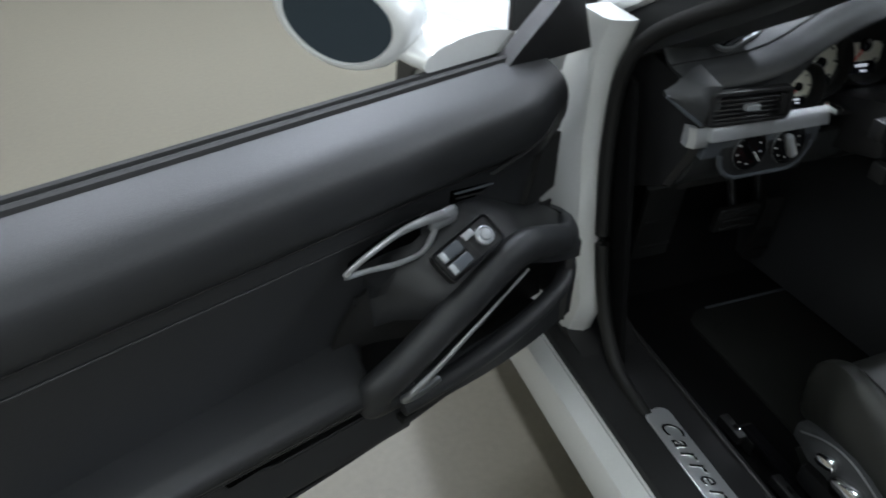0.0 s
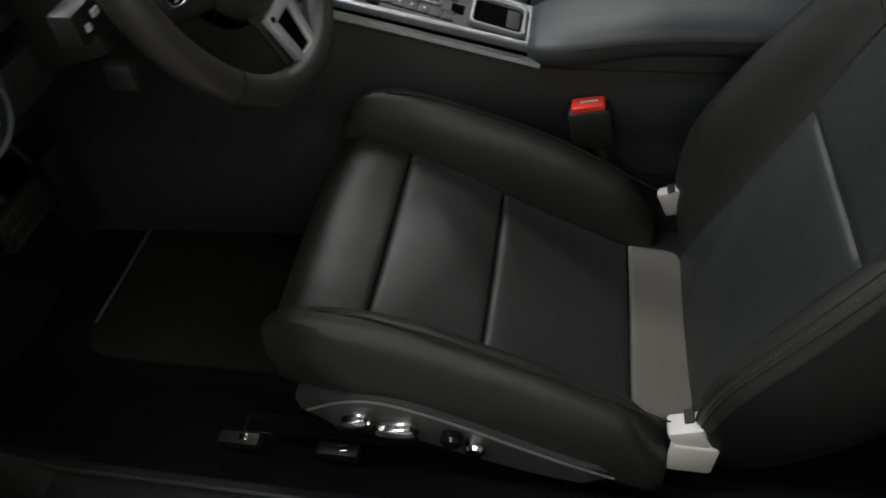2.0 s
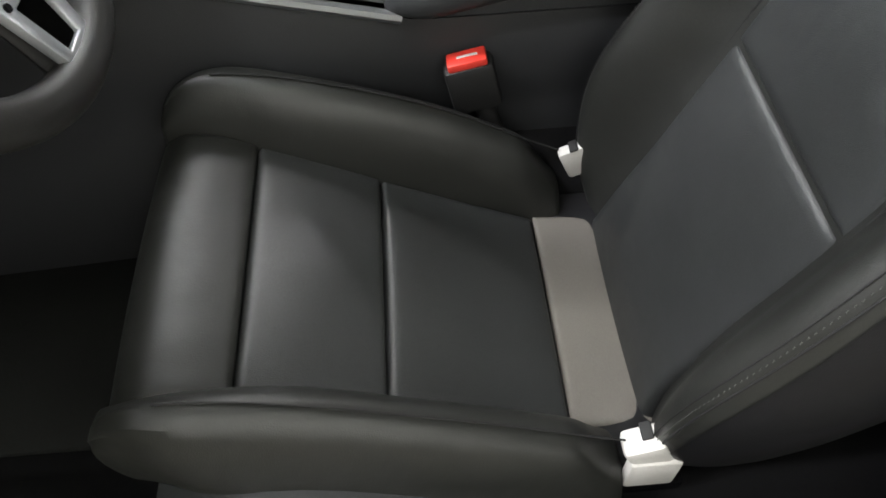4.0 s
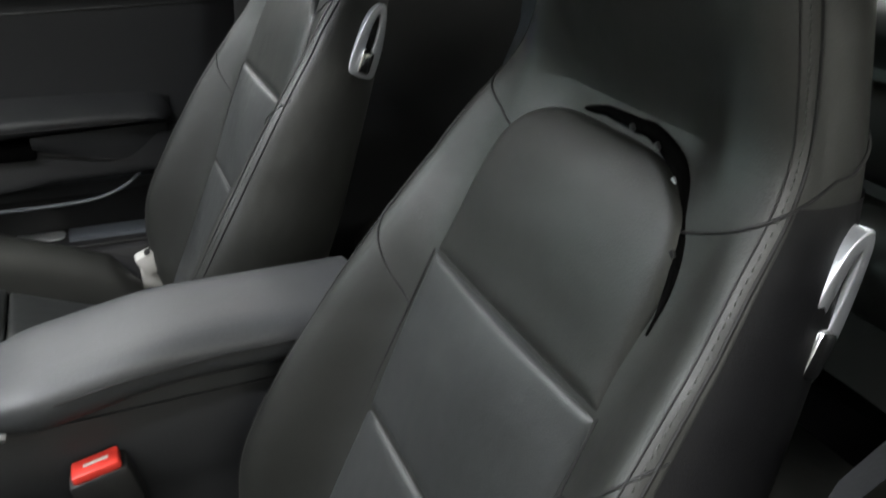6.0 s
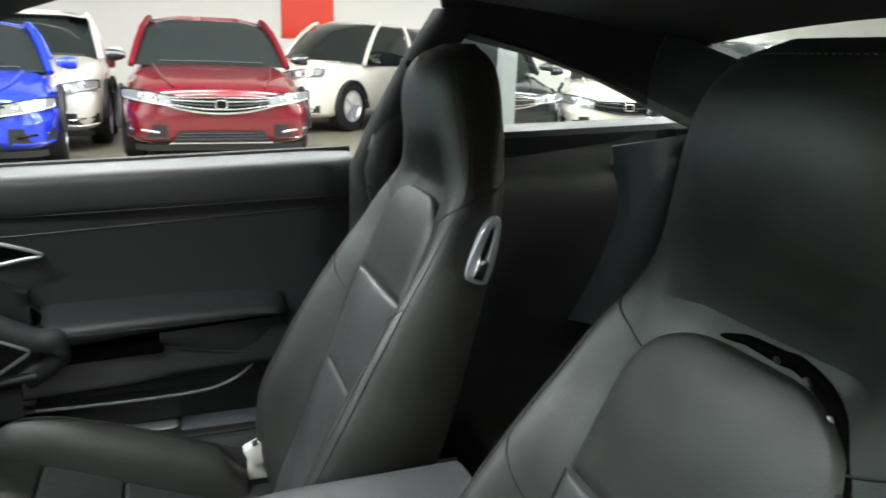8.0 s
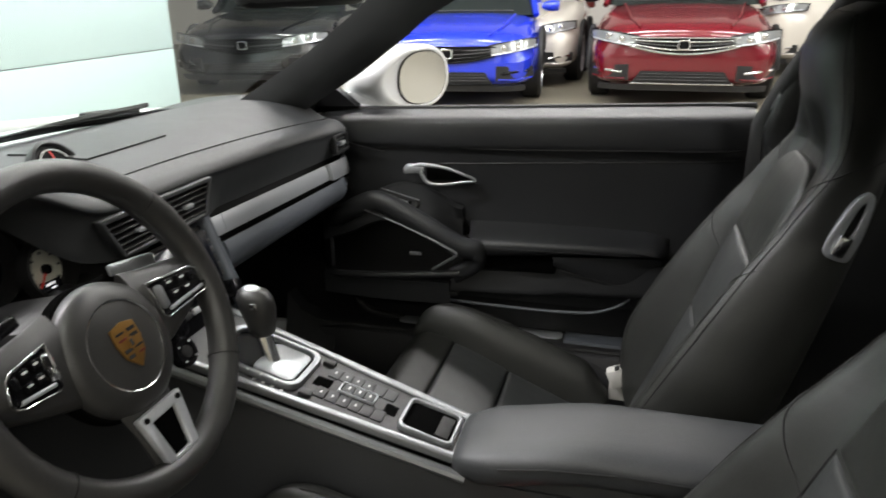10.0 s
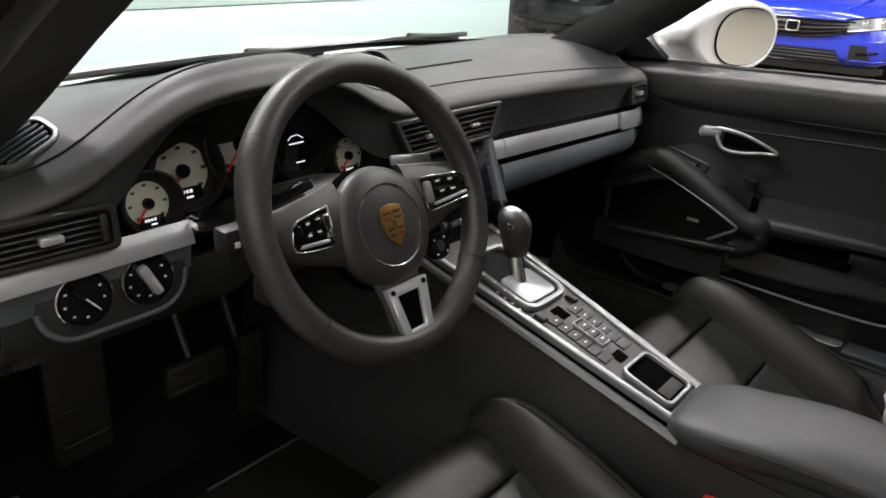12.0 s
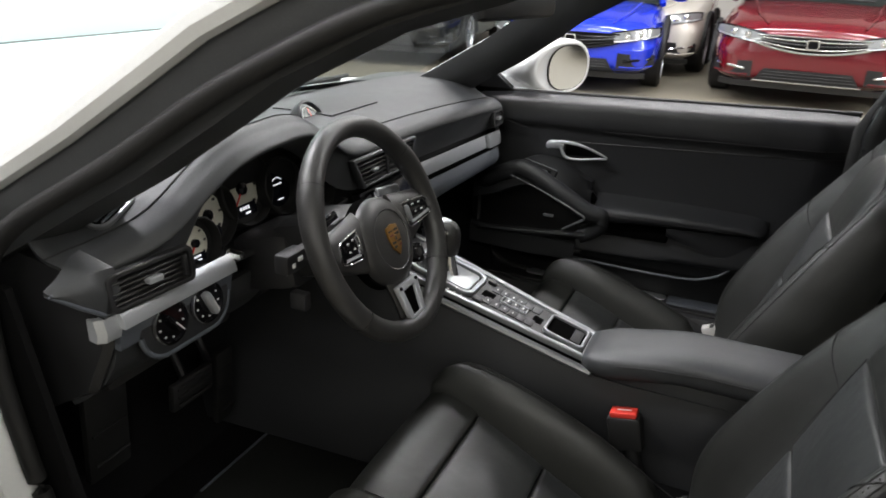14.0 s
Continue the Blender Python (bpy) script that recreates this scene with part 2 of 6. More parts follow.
# ---- car body ----
def rear_half(y):
    return sp(-y, [(0.4, 0.93), (1.25, 0.925), (1.7, 0.87), (2.02, 0.74)])


def rear_top(y):
    return sp(-y, [(0.4, 0.915), (1.25, 0.90), (1.7, 0.84), (2.02, 0.76)])


def arched(fn, nu, nv, yc, zc=0.33, r=0.355):
    """A body side with a round wheel opening cut clean into it."""
    bm = grid(fn, nu, nv)
    hit = set()
    for v in bm.verts:
        d = Vector((0, v.co.y - yc, v.co.z - zc))
        if d.length < r:
            hit.add(v)
            d = d.normalized() * r if d.length > 1e-6 else Vector((0, 0, r))
            v.co.y, v.co.z = yc + d.y, zc + d.z
    bmesh.ops.delete(bm, geom=[f for f in bm.faces if all(v in hit for v in f.verts)], context="FACES")
    bmesh.ops.recalc_face_normals(bm, faces=bm.faces)
    bmesh.ops.solidify(bm, geom=bm.faces[:], thickness=0.02)
    return bm


def haunch(sx):
    """The shoulder between the wing's top and the foot of the side and rear glass."""
    def at(u, v):
        y = -0.46 - 1.56 * u
        xi = sp(u, [(0, 0.715), (0.5, 0.66), (0.82, 0.57), (1, 0.50)])
        zi = sp(u, [(0, 0.925), (0.4, 0.945), (0.8, 0.915), (1, 0.80)])
        return Vector((sx * ((rear_half(y) - 0.10) * (1 - v) + xi * v), y, (rear_top(y) - 0.004) * (1 - v) + zi * v + 0.012 * math.sin(math.pi * v)))
    return sheet(at, 26, 8, 0.012)


body = root("car_body", (0, 0, 0.12), "white coupe body with sills, pillars and dark cabin lining", "car")
part("floor_pan", merge(box((0, -0.05, 0.150), (1.64, 2.6, 0.03), 0.005)), CARPET, body)
part("toe_board", sheet(lambda u, v: Vector((-0.72 + 1.44 * u, 0.95 + 0.18 * v, 0.16 + 0.45 * v)), 8, 6, 0.02), CARPET, body)
part("firewall", box((0, 1.16, 0.585), (1.60, 0.03, 0.55), 0.005), DARK, body)
for sx in (-1, 1):
    # sill: painted outer edge, black tread plate, inner step
    sill = part("sill", loft([[Vector((sx * x, y, z)) for x, z in ((0.912, 0.20), (0.918, 0.262), (0.908, 0.285), (0.872, 0.292), (0.866, 0.286), (0.72, 0.286), (0.72, 0.16))] for y in (-0.45, 0.2, 0.92)]), WHITE, body, "white painted sill")
    part("sill_cover", loft([[Vector((sx * x, y, z)) for x, z in ((0.862, 0.280), (0.858, 0.298), (0.80, 0.305), (0.705, 0.310), (0.690, 0.302), (0.672, 0.26), (0.66, 0.17), (0.72, 0.17))] for y in (-0.42, 0.0, 0.4, 0.70, 0.770)]), PLASTIC, body)
    part("sill_end", loft([[Vector((sx * x, y, z)) for x, z in ((0.835, 0.290), (0.830, 0.300 + h), (0.79, 0.306 + h), (0.70, 0.310 + h), (0.66, 0.25))] for y, h in ((0.66, 0.0), (0.72, 0.010), (0.765, 0.030), (0.80, 0.075))]), PLASTIC, body, smooth=60)
    part("sill_rib", tube([(sx * 0.705, y, 0.311) for y in (-0.4, 0.0, 0.4, 0.70)], 0.005, 8), RUBBER, sill)
    pl = part("tread_plate", moved(plate(rounded(0.047, 0.44, 0.018, 6), 0.004, None, 0.0015), frame3(Vector((sx * 0.777, 0.287, 0.3065)), (1, 0, -0.04 * sx), (0, 1, 0))), SILVER, body, "brushed silver tread plate")
    if sx < 0:
        txt = bpy.data.curves.new("lettering", "FONT")
        txt.body = "Carrera"
        txt.size, txt.shear, txt.extrude, txt.space_character = 0.044, 0.45, 0.0010, 1.32
        txt.align_x, txt.align_y = "CENTER", "CENTER"
        ob = new("lettering", txt)
        bpy.context.view_layer.update()
        me = bpy.data.meshes.new_from_object(ob.evaluated_get(bpy.context.evaluated_depsgraph_get()))
        bpy.data.objects.remove(ob)
        bm = bmesh.new()
        bm.from_mesh(me)
        bpy.data.meshes.remove(me)
        moved(bm, frame3(Vector((-0.776, 0.385, 0.3112)), (0, -1, 0), (1, 0, 0)))
        part("lettering", bm, CHROME, pl, "raised script word")
    if sx > 0:
        # grey strip added to paint the light on the passenger's sill cover
        strip_ = part("sill_light_strip", loft([[Vector((x, y, z)) for x, z in ((0.738, 0.308), (0.740, 0.3155), (0.802, 0.3135), (0.805, 0.306))] for y in (-0.125, 0.06)]), GREYTRIM, body, "grey strip for the lit stretch of the sill")
        part("strip_end", box((0.771, -0.115, 0.3145), (0.056, 0.014, 0.006), 0.002), SATIN, strip_)
    # front door post
    post = part("door_post", loft([[Vector((sx * x, y, z)) for x, y in ((0.835, y0 + (0.22 if z < 0.8 else 0.08)), (0.832, y0 + 0.012), (0.826, y0), (0.800, y0 - 0.012), (0.785, y0 - 0.01), (0.785, y0 + (0.22 if z < 0.8 else 0.08)))] for y0, z in ((0.745, 0.28), (0.728, 0.33), (0.708, 0.40), (0.735, 0.47), (0.757, 0.55), (0.783, 0.70), (0.78, 0.85), (0.75, 0.92))]), WHITE, body, "white painted door post")
    part("door_seal", tube(curve([(sx * x, y, z) for x, y, z in ((0.792, 0.50, 0.300), (0.792, 0.60, 0.315), (0.792, 0.665, 0.38), (0.792, 0.71, 0.48), (0.792, 0.74, 0.60), (0.792, 0.757, 0.72), (0.790, 0.750, 0.84), (0.775, 0.70, 0.915), (0.745, 0.55, 1.010), (0.708, 0.40, 1.112), (0.665, 0.20, 1.205), (0.632, -0.05, 1.238), (0.615, -0.30, 1.238), (0.612, -0.50, 1.226))], 90), 0.013, 10), RUBBER, body)
    part("kick_panel", sheet(lambda u, v: Vector((sx * (0.775 - 0.04 * u), 0.60 + 0.14 * v + 0.36 * u, 0.20 + 0.62 * v)), 8, 10, 0.01), CARPET, body)
    part("check_strap", box((sx * 0.845, 0.80, 0.500), (0.09, 0.035, 0.022), 0.004), RUBBER, body)
    # windscreen pillar, outer and inner faces
    line = ((0.735, 0.86, 0.850), (0.725, 0.76, 0.910), (0.705, 0.60, 1.006), (0.685, 0.497, 1.078), (0.665, 0.43, 1.128), (0.642, 0.313, 1.190), (0.615, 0.17, 1.238), (0.59, -0.05, 1.262), (0.575, -0.30, 1.262), (0.575, -0.55, 1.248))
    pil = []
    for i, (x, y, z) in enumerate(line):
        w = sp(i, [(0, 0.105), (2, 0.078), (5, 0.058), (9, 0.06)])
        pil.append([Vector((sx * q[0], y + q[1], z + q[2])) for q in ((x + 0.015, -0.055, -0.020), (x - w * 0.45, -0.060, -0.028), (x - w, 0.0, -0.004), (x - w, 0.05, 0.02), (x + 0.02, 0.045, 0.030), (x + 0.032, 0.0, 0.018))])
    part("windscreen_pillar", loft(pil), SOFT, body, "grey lined windscreen pillar", smooth=60)
    part("roof_rail", tube([(sx * (x + 0.036), y + 0.022, z + 0.034) for x, y, z in line], 0.018, 8), WHITE, body)
    # rear quarter: panel with window, pillar and belt guide
    x0 = 0.70

    def quarter(u, v):
        y = -0.335 - 0.68 * u
        zt = 0.915 + 0.045 * step(0, 0.35, u)
        z = 0.20 + (zt - 0.20) * v
        x = x0 - 0.05 * u - 0.025 * math.sin(math.pi * min(1, v * 1.1)) - 0.04 * step(0.93, 0.85, v)
        return Vector((sx * x, y, z))
    q = part("quarter_panel", sheet(quarter, 20, 24, 0.012), DOORSKIN, body, "black rear side panel", smooth=50)
    part("quarter_sill", loft([[Vector((sx * x, y, z + zz)) for x, zz in ((0.660, -0.06), (0.645, -0.035), (0.640, -0.015), (0.646, -0.002), (0.665, 0.004), (0.72, 0.006), (0.74, -0.03))] for y, z in ((-0.44, 0.93), (-0.6, 0.958), (-0.8, 0.966), (-1.0, 0.975), (-1.10, 0.98))]), SOFT, body)
    part("side_pocket_lip", tube(curve([(sx * 0.648, -0.60, 0.785), (sx * 0.640, -0.70, 0.793), (sx * 0.635, -0.80, 0.797), (sx * 0.63, -0.88, 0.790)], 20), 0.007, 8), PLASTIC, body)
    part("coat_hook", lathe([(0, 0), (0.006, 0), (0.005, 0.012), (0, 0.013)], 12, frame3(Vector((sx * 0.632, -0.715, 0.765)), (0, 1, 0), (0, 0, 1))), SILVER, q)
    bp = [[Vector((sx * x, y + yy, z)) for x, yy in ((x1, 0.045), (x1 - 0.045, 0.03), (x1 - 0.05, -0.04), (x1 + 0.01, -0.045))] for x1, y, z in ((0.735, -0.36, 0.30), (0.735, -0.355, 0.60), (0.73, -0.355, 0.88), (0.715, -0.39, 0.97), (0.675, -0.45, 1.10), (0.63, -0.50, 1.20))]
    part("door_pillar", loft(bp), HEADLINE, body, smooth=80)
    part("pillar_bulge", loft([[Vector((sx * (0.685 + 0.028 * math.cos(a)), y + 0.042 * math.sin(a), z)) for a in (2 * math.pi * j / 12 for j in range(12))] for y, z in ((-0.375, 0.80), (-0.37, 0.88), (-0.385, 0.94), (-0.41, 0.99))]), PLASTIC, body, smooth=60)
    # rear roof pillar sweeping down to the shelf
    sail = [[Vector((sx * x, y, z)) for x, y, z in row] for row in (
        ((0.60, -0.46, 1.245), (0.635, -0.47, 1.215), (0.650, -0.50, 1.165), (0.640, -0.53, 1.145)),
        ((0.585, -0.62, 1.235), (0.625, -0.63, 1.195), (0.648, -0.65, 1.140), (0.640, -0.67, 1.118)),
        ((0.565, -0.80, 1.215), (0.605, -0.81, 1.170), (0.640, -0.83, 1.095), (0.635, -0.84, 1.068)),
        ((0.535, -0.97, 1.180), (0.580, -0.98, 1.130), (0.632, -0.99, 1.030), (0.63, -0.99, 1.005)),
        ((0.50, -1.12, 1.13), (0.555, -1.12, 1.08), (0.62, -1.10, 0.99), (0.62, -1.08, 0.97)),
        ((0.47, -1.32, 1.05), (0.53, -1.32, 1.01), (0.60, -1.28, 0.96), (0.60, -1.26, 0.94)))]

    def sweep(u, v):
        t, s = u * (len(sail) - 1), v * 3
        i, j = min(int(t), len(sail) - 2), min(int(s), 2)
        a = sail[i][j].lerp(sail[i][j + 1], s - j)
        b = sail[i + 1][j].lerp(sail[i + 1][j + 1], s - j)
        return a.lerp(b, t - i)
    part("roof_pillar", sheet(lambda u, v: sweep(0.56 * u, v), 20, 10, 0.02), HEADLINE, body, "dark lined rear pillar", smooth=70)
    part("pillar_trim", sheet(lambda u, v: sweep(0.565 + 0.435 * u, v) + Vector((-0.002 * sx, 0.003, 0)), 16, 10, 0.02), SOFT, body, "grey trim on the rear pillar", smooth=70)
    edge_a = ((0.618, -0.885, 0.928), (0.615, -0.900, 0.84), (0.612, -0.895, 0.755), (0.605, -0.850, 0.65), (0.600, -0.790, 0.53))
    edge_b = ((0.565, -1.035, 0.958), (0.550, -1.010, 0.87), (0.540, -0.990, 0.78), (0.535, -0.960, 0.66), (0.530, -0.920, 0.53))

    def flare(u, v):
        t = u * 4
        k = min(int(t), 3)
        a = Vector(edge_a[k]).lerp(Vector(edge_a[k + 1]), t - k)
        b = Vector(edge_b[k]).lerp(Vector(edge_b[k + 1]), t - k)
        p = a.lerp(b, v) + Vector((-0.012, 0.010, 0)) * math.sin(math.pi * v)
        return Vector((sx * p.x, p.y, p.z))
    # grey replaces the side panel's leather to paint in light from the rear window
    part("rear_side_trim", sheet(flare, 24, 10, 0.010), GREYTRIM, body, "padded trim beside the rear seat, greyed for light on it", smooth=70)
    # glazing
    part("quarter_glass", sheet(lambda u, v: Vector((sx * (0.70 - 0.05 * v), -0.50 - 0.55 * u + 0.02 * v, 0.965 + v * (0.205 - 0.19 * u))), 10, 6, 0.004), GLASS, body, "tinted side glass").visible_shadow = False
    # exterior flank
    part("rear_wing", arched(lambda u, v: Vector((sx * (rear_half(-0.40 - 1.62 * u) - 0.10 * step(0.5, 1, v) ** 2), -0.40 - 1.62 * u, 0.25 + (rear_top(-0.40 - 1.62 * u) - 0.25) * v)), 48, 24, -1.25), WHITE, body, "white rear wing", smooth=50)
    part("rear_haunch", haunch(sx), WHITE, body, "white rear shoulder", smooth=50)
    part("front_wing", arched(lambda u, v: Vector((sx * (0.93 - 0.28 * step(0.66, 1, v) - 0.15 * u * u), 0.90 + 1.05 * u, 0.28 + (0.62 - 0.10 * u) * v)), 40, 24, 1.55), WHITE, body, "white front wing", smooth=50)
    for yy, xw in ((1.55, 0.735), (-1.25, 0.80)):
        tyre = part("tyre", lathe([(0.20, -0.11), (0.31, -0.11), (0.33, -0.09), (0.33, 0.09), (0.31, 0.11), (0.20, 0.11)], 36, frame3(Vector((sx * xw, yy, 0.33)), (0, 1, 0), (0, 0, 1))), RUBBER, body)
        part("rim", lathe([(0.0, -0.09), (0.20, -0.10), (0.21, 0.10), (0.06, 0.09), (0.0, 0.08)], 36, frame3(Vector((sx * xw, yy, 0.33)), (0, 1, 0), (0, 0, 1))), SILVER, tyre)
part("bonnet", sheet(lambda u, v: Vector(((0.66 - 0.10 * v * v) * (2 * u - 1), 1.06 + 1.05 * v, 0.885 - 0.02 * (2 * u - 1) ** 2 - 0.20 * v ** 1.6)), 20, 16, 0.015), WHITE, body, "white bonnet")
part("cowl", sheet(lambda u, v: Vector((-0.66 + 1.32 * u, 1.00 + 0.07 * v, 0.896 - 0.008 * v - 0.02 * (2 * u - 1) ** 2)), 20, 5, 0.01), PLASTIC, body)
for x0, x1 in ((-0.45, 0.10), (0.05, 0.55)):
    part("wiper", tube([(x0, 1.05, 0.900), ((x0 + x1) / 2, 1.045, 0.908), (x1, 1.04, 0.905)], 0.006, 6), RUBBER, body)
    part("wiper_arm", tube([(x1, 1.07, 0.892), (x1 - 0.2, 1.05, 0.910)], 0.009, 8), PLASTIC, body)


def screen_at(u, v):
    s = 2 * u - 1
    hw = 0.70 - 0.15 * v
    return Vector((hw * s, 1.02 - 0.09 * s * s - 0.95 * v + 0.06 * math.sin(math.pi * v) * 0, 0.905 + 0.375 * math.sin(v * math.pi / 2) ** 0.9 - 0.03 * s * s))


part("windscreen", sheet(screen_at, 20, 14, 0.005), GLASS, body, "clear windscreen").visible_shadow = False
part("screen_band", sheet(lambda u, v: screen_at(u, 0.015 * v) + Vector((0, -0.004, 0.003)), 20, 3, 0.003), GLOSS, body)


def roof_at(u, v, lift=0.0):
    s = 2 * u - 1
    y = 0.06 - 1.10 * v
    return Vector(((0.60 - 0.05 * v) * s, y, 1.275 + lift - 0.045 * s * s - 0.07 * max(0, v - 0.45) ** 1.5 / 0.4))


part("roof_skin", sheet(lambda u, v: roof_at(u, v, 0.03) * 1.0, 20, 16, 0.012), WHITE, body, "white roof skin", smooth=60)
part("roof_lining", sheet(lambda u, v: roof_at(u, v, 0.0), 20, 16, 0.012), HEADLINE, body, "dark roof lining", smooth=60)
part("rear_screen", sheet(lambda u, v: Vector(((0.52 - 0.06 * v) * (2 * u - 1), -1.02 - 0.80 * v, 1.215 - 0.24 * v - 0.03 * (2 * u - 1) ** 2)), 16, 8, 0.005), GLASS, body, "rear window").visible_shadow = False
part("rear_deck", sheet(lambda u, v: Vector(((0.62 - 0.10 * v) * (2 * u - 1), -1.70 - 0.36 * v, 0.945 - 0.155 * v ** 1.5 - 0.04 * (2 * u - 1) ** 2)), 20, 10, 0.02), WHITE, body, "white engine lid", smooth=50)
part("rear_bumper", sheet(lambda u, v: Vector((0.80 * (2 * u - 1), -1.94 - (0.22 - 0.10 * v * v) * (1 - abs(2 * u - 1) ** 3), 0.26 + 0.53 * v - 0.03 * v * abs(2 * u - 1) ** 3)), 28, 12, 0.02), WHITE, body, "white rear bumper", smooth=50)
part("front_bumper", sheet(lambda u, v: Vector((0.80 * (2 * u - 1), 1.90 + (0.26 - 0.08 * v * v) * (1 - abs(2 * u - 1) ** 3), 0.22 + (0.455 + 0.10 * abs(2 * u - 1) ** 3) * v)), 28, 12, 0.02), WHITE, body, "white front bumper", smooth=50)
part("parcel_shelf", sheet(lambda u, v: Vector((-0.62 + 1.24 * u, -1.05 - 0.65 * v, 0.965 + 0.05 * v)), 10, 8, 0.02), CARPET, body)
part("rear_bulkhead", box((0, -1.30, 0.55), (1.40, 0.05, 0.80), 0.01), CARPET, body)
part("rear_view_mirror", merge(box((-0.02, 0.34, 1.17), (0.24, 0.035, 0.065), 0.015, rot=(-8, 0, -14)), tube([(0, 0.36, 1.19), (0, 0.42, 1.215)], 0.012, 8)), PLASTIC, body)

# rear seats behind the front pair
rear = root("rear_seat", (0, -0.95, 0.2), "black leather rear bench with padded backs", "rear seat")
for sx in (-1, 1):
    back = part("seat_back", sheet(lambda u, v: Vector((sx * (0.07 + 0.46 * u), -0.93 - 0.10 * v - 0.03 * math.sin(math.pi * u), 0.42 + 0.54 * v)), 14, 14, -0.06), LEATHER, rear)
    for zz, h in ((0.890, 0.100), (0.762, 0.135), (0.600, 0.17)):
        part("back_pad", loft([[Vector((sx * x, -0.945 - 0.10 * (zz - 0.42) / 0.54 + 0.045 * math.cos(q) * e - 0.01, zz + 0.5 * h * math.sin(q))) for q in (2 * math.pi * j / 16 for j in range(16))] for x, e in ((0.075, 0.5), (0.10, 1.0), (0.28, 1.1), (0.48, 1.0), (0.52, 0.5))]), LEATHER, back, smooth=60)
    part("seat_base", loft([[Vector((sx * x, y, z)) for y, z in ((-0.50, 0.24), (-0.49, 0.34), (-0.53, 0.375), (-0.75, 0.36), (-0.93, 0.33), (-0.93, 0.20))] for x in (0.09, 0.13, 0.3, 0.48, 0.52)]), LEATHER, rear, smooth=60)
part("console_rear", box((0, -0.78, 0.34), (0.14, 0.50, 0.20), 0.03), SOFT, rear)
part("belt_guide", box((0.47, -1.04, 0.985), (0.10, 0.05, 0.03), 0.008), PLASTIC, rear)


def belt(sx):
    b = root("seat_belt", (sx * 0.66, -0.43, 0.9), "black seat belt hanging from its pillar guide", "seat belt", "seat belts")
    part("webbing", sheet(lambda u, v: Vector((sx * (0.63 - 0.005 * v), -0.445 + 0.045 * u - 0.02 * v, 1.10 - 0.80 * v)), 3, 14, 0.003), RUBBER, b)
    part("guide", merge(box((sx * 0.632, -0.445, 1.075), (0.016, 0.060, 0.026), 0.006)), PLASTIC, b)
    part("anchor_bolt", lathe([(0, 0), (0.014, 0), (0.012, 0.01), (0, 0.011)], 16, frame3(Vector((sx * 0.63, -0.450, 1.105)), (0, 1, 0), (0, 0, 1))), CHROME, b)


belt(1)
belt(-1)


def floor_mat(loc):
    r = root("floor_mat", loc, "black carpet mat with a light binding", "floor mat", "floor mats", local=True)
    part("mat", moved(plate(rounded(0.40, 0.50, 0.05, 5), 0.012, None, 0.003), pose(0, 0, 0)), MATPILE, r)
    part("binding", tube([(-0.14, 0.245, 0.014), (0.14, 0.245, 0.014)], 0.003, 6), GREYTRIM, r)
    return r


mat_left = floor_mat((-0.26, 0.58, 0.168))
copy_thing(mat_left, pose(0.36, 0.58, 0.168))


def pedal(name, x, y, z, w, h, label, tilt=55):
    r = root(name, (x, y, z), label, "pedal", "pedals", local=True)
    part("pad", box((0, 0, 0), (w, 0.016, h), 0.006, rot=(-tilt + 60, 0, 0)), RUBBER, r)
    for i in range(3):
        part("rib", box((0, -0.010, -h * 0.3 + h * 0.3 * i), (w * 0.8, 0.006, 0.008), 0.002, rot=(-tilt + 60, 0, 0)), RUBBER, r)
    part("pedal_arm", tube([(0, 0.01, 0), (0.0, 0.06, 0.10), (0, 0.10, 0.22)], 0.008, 8), PLASTIC, r)
    return r


pedal("brake_pedal", -0.40, 0.82, 0.44, 0.11, 0.06, "black ribbed brake pedal")
pedal("accelerator_pedal", -0.27, 0.86, 0.36, 0.05, 0.18, "narrow metal accelerator pedal")
pedal("foot_rest", -0.585, 0.84, 0.46, 0.09, 0.20, "black foot rest on the floor")


# ---- seats ----
CUSH = [(-0.14, 0.228), (-0.045, 0.268), (0.15, 0.363), (0.288, 0.428), (0.36, 0.452), (0.42, 0.452)]
BACK_Y = [(0.20, -0.135), (0.30, -0.147), (0.40, -0.176), (0.555, -0.237), (0.73, -0.300), (0.81, -0.338), (0.865, -0.370), (0.905, -0.389),
          (0.95, -0.377), (1.0, -0.357), (1.05, -0.351), (1.09, -0.360), (1.115, -0.384), (1.13, -0.420)]
BACK_O = [(0.78, -0.324), (0.81, -0.337), (0.85, -0.353), (0.89, -0.362), (0.93, -0.3635), (0.97, -0.3595), (1.0, -0.356), (1.05, -0.351)]
BACK_R = [(0.20, -0.22), (0.48, -0.335), (0.70, -0.405), (0.85, -0.448), (0.95, -0.468), (1.05, -0.470), (1.10, -0.462), (1.13, -0.440)]
BACK_W = [(0.20, 0.18), (0.32, 0.226), (0.45, 0.250), (0.55, 0.250), (0.65, 0.236), (0.75, 0.216), (0.83, 0.197), (0.87, 0.184),
          (0.91, 0.168), (0.95, 0.152), (1.0, 0.135), (1.05, 0.119), (1.09, 0.104), (1.115, 0.086), (1.13, 0.058)]
BACK_P = [(0.20, 0.0), (0.32, 0.046), (0.45, 0.084), (0.55, 0.080), (0.65, 0.062), (0.75, 0.042), (0.83, 0.032), (0.885, 0.024), (0.94, 0.010), (1.0, 0.0), (1.2, 0.0)]


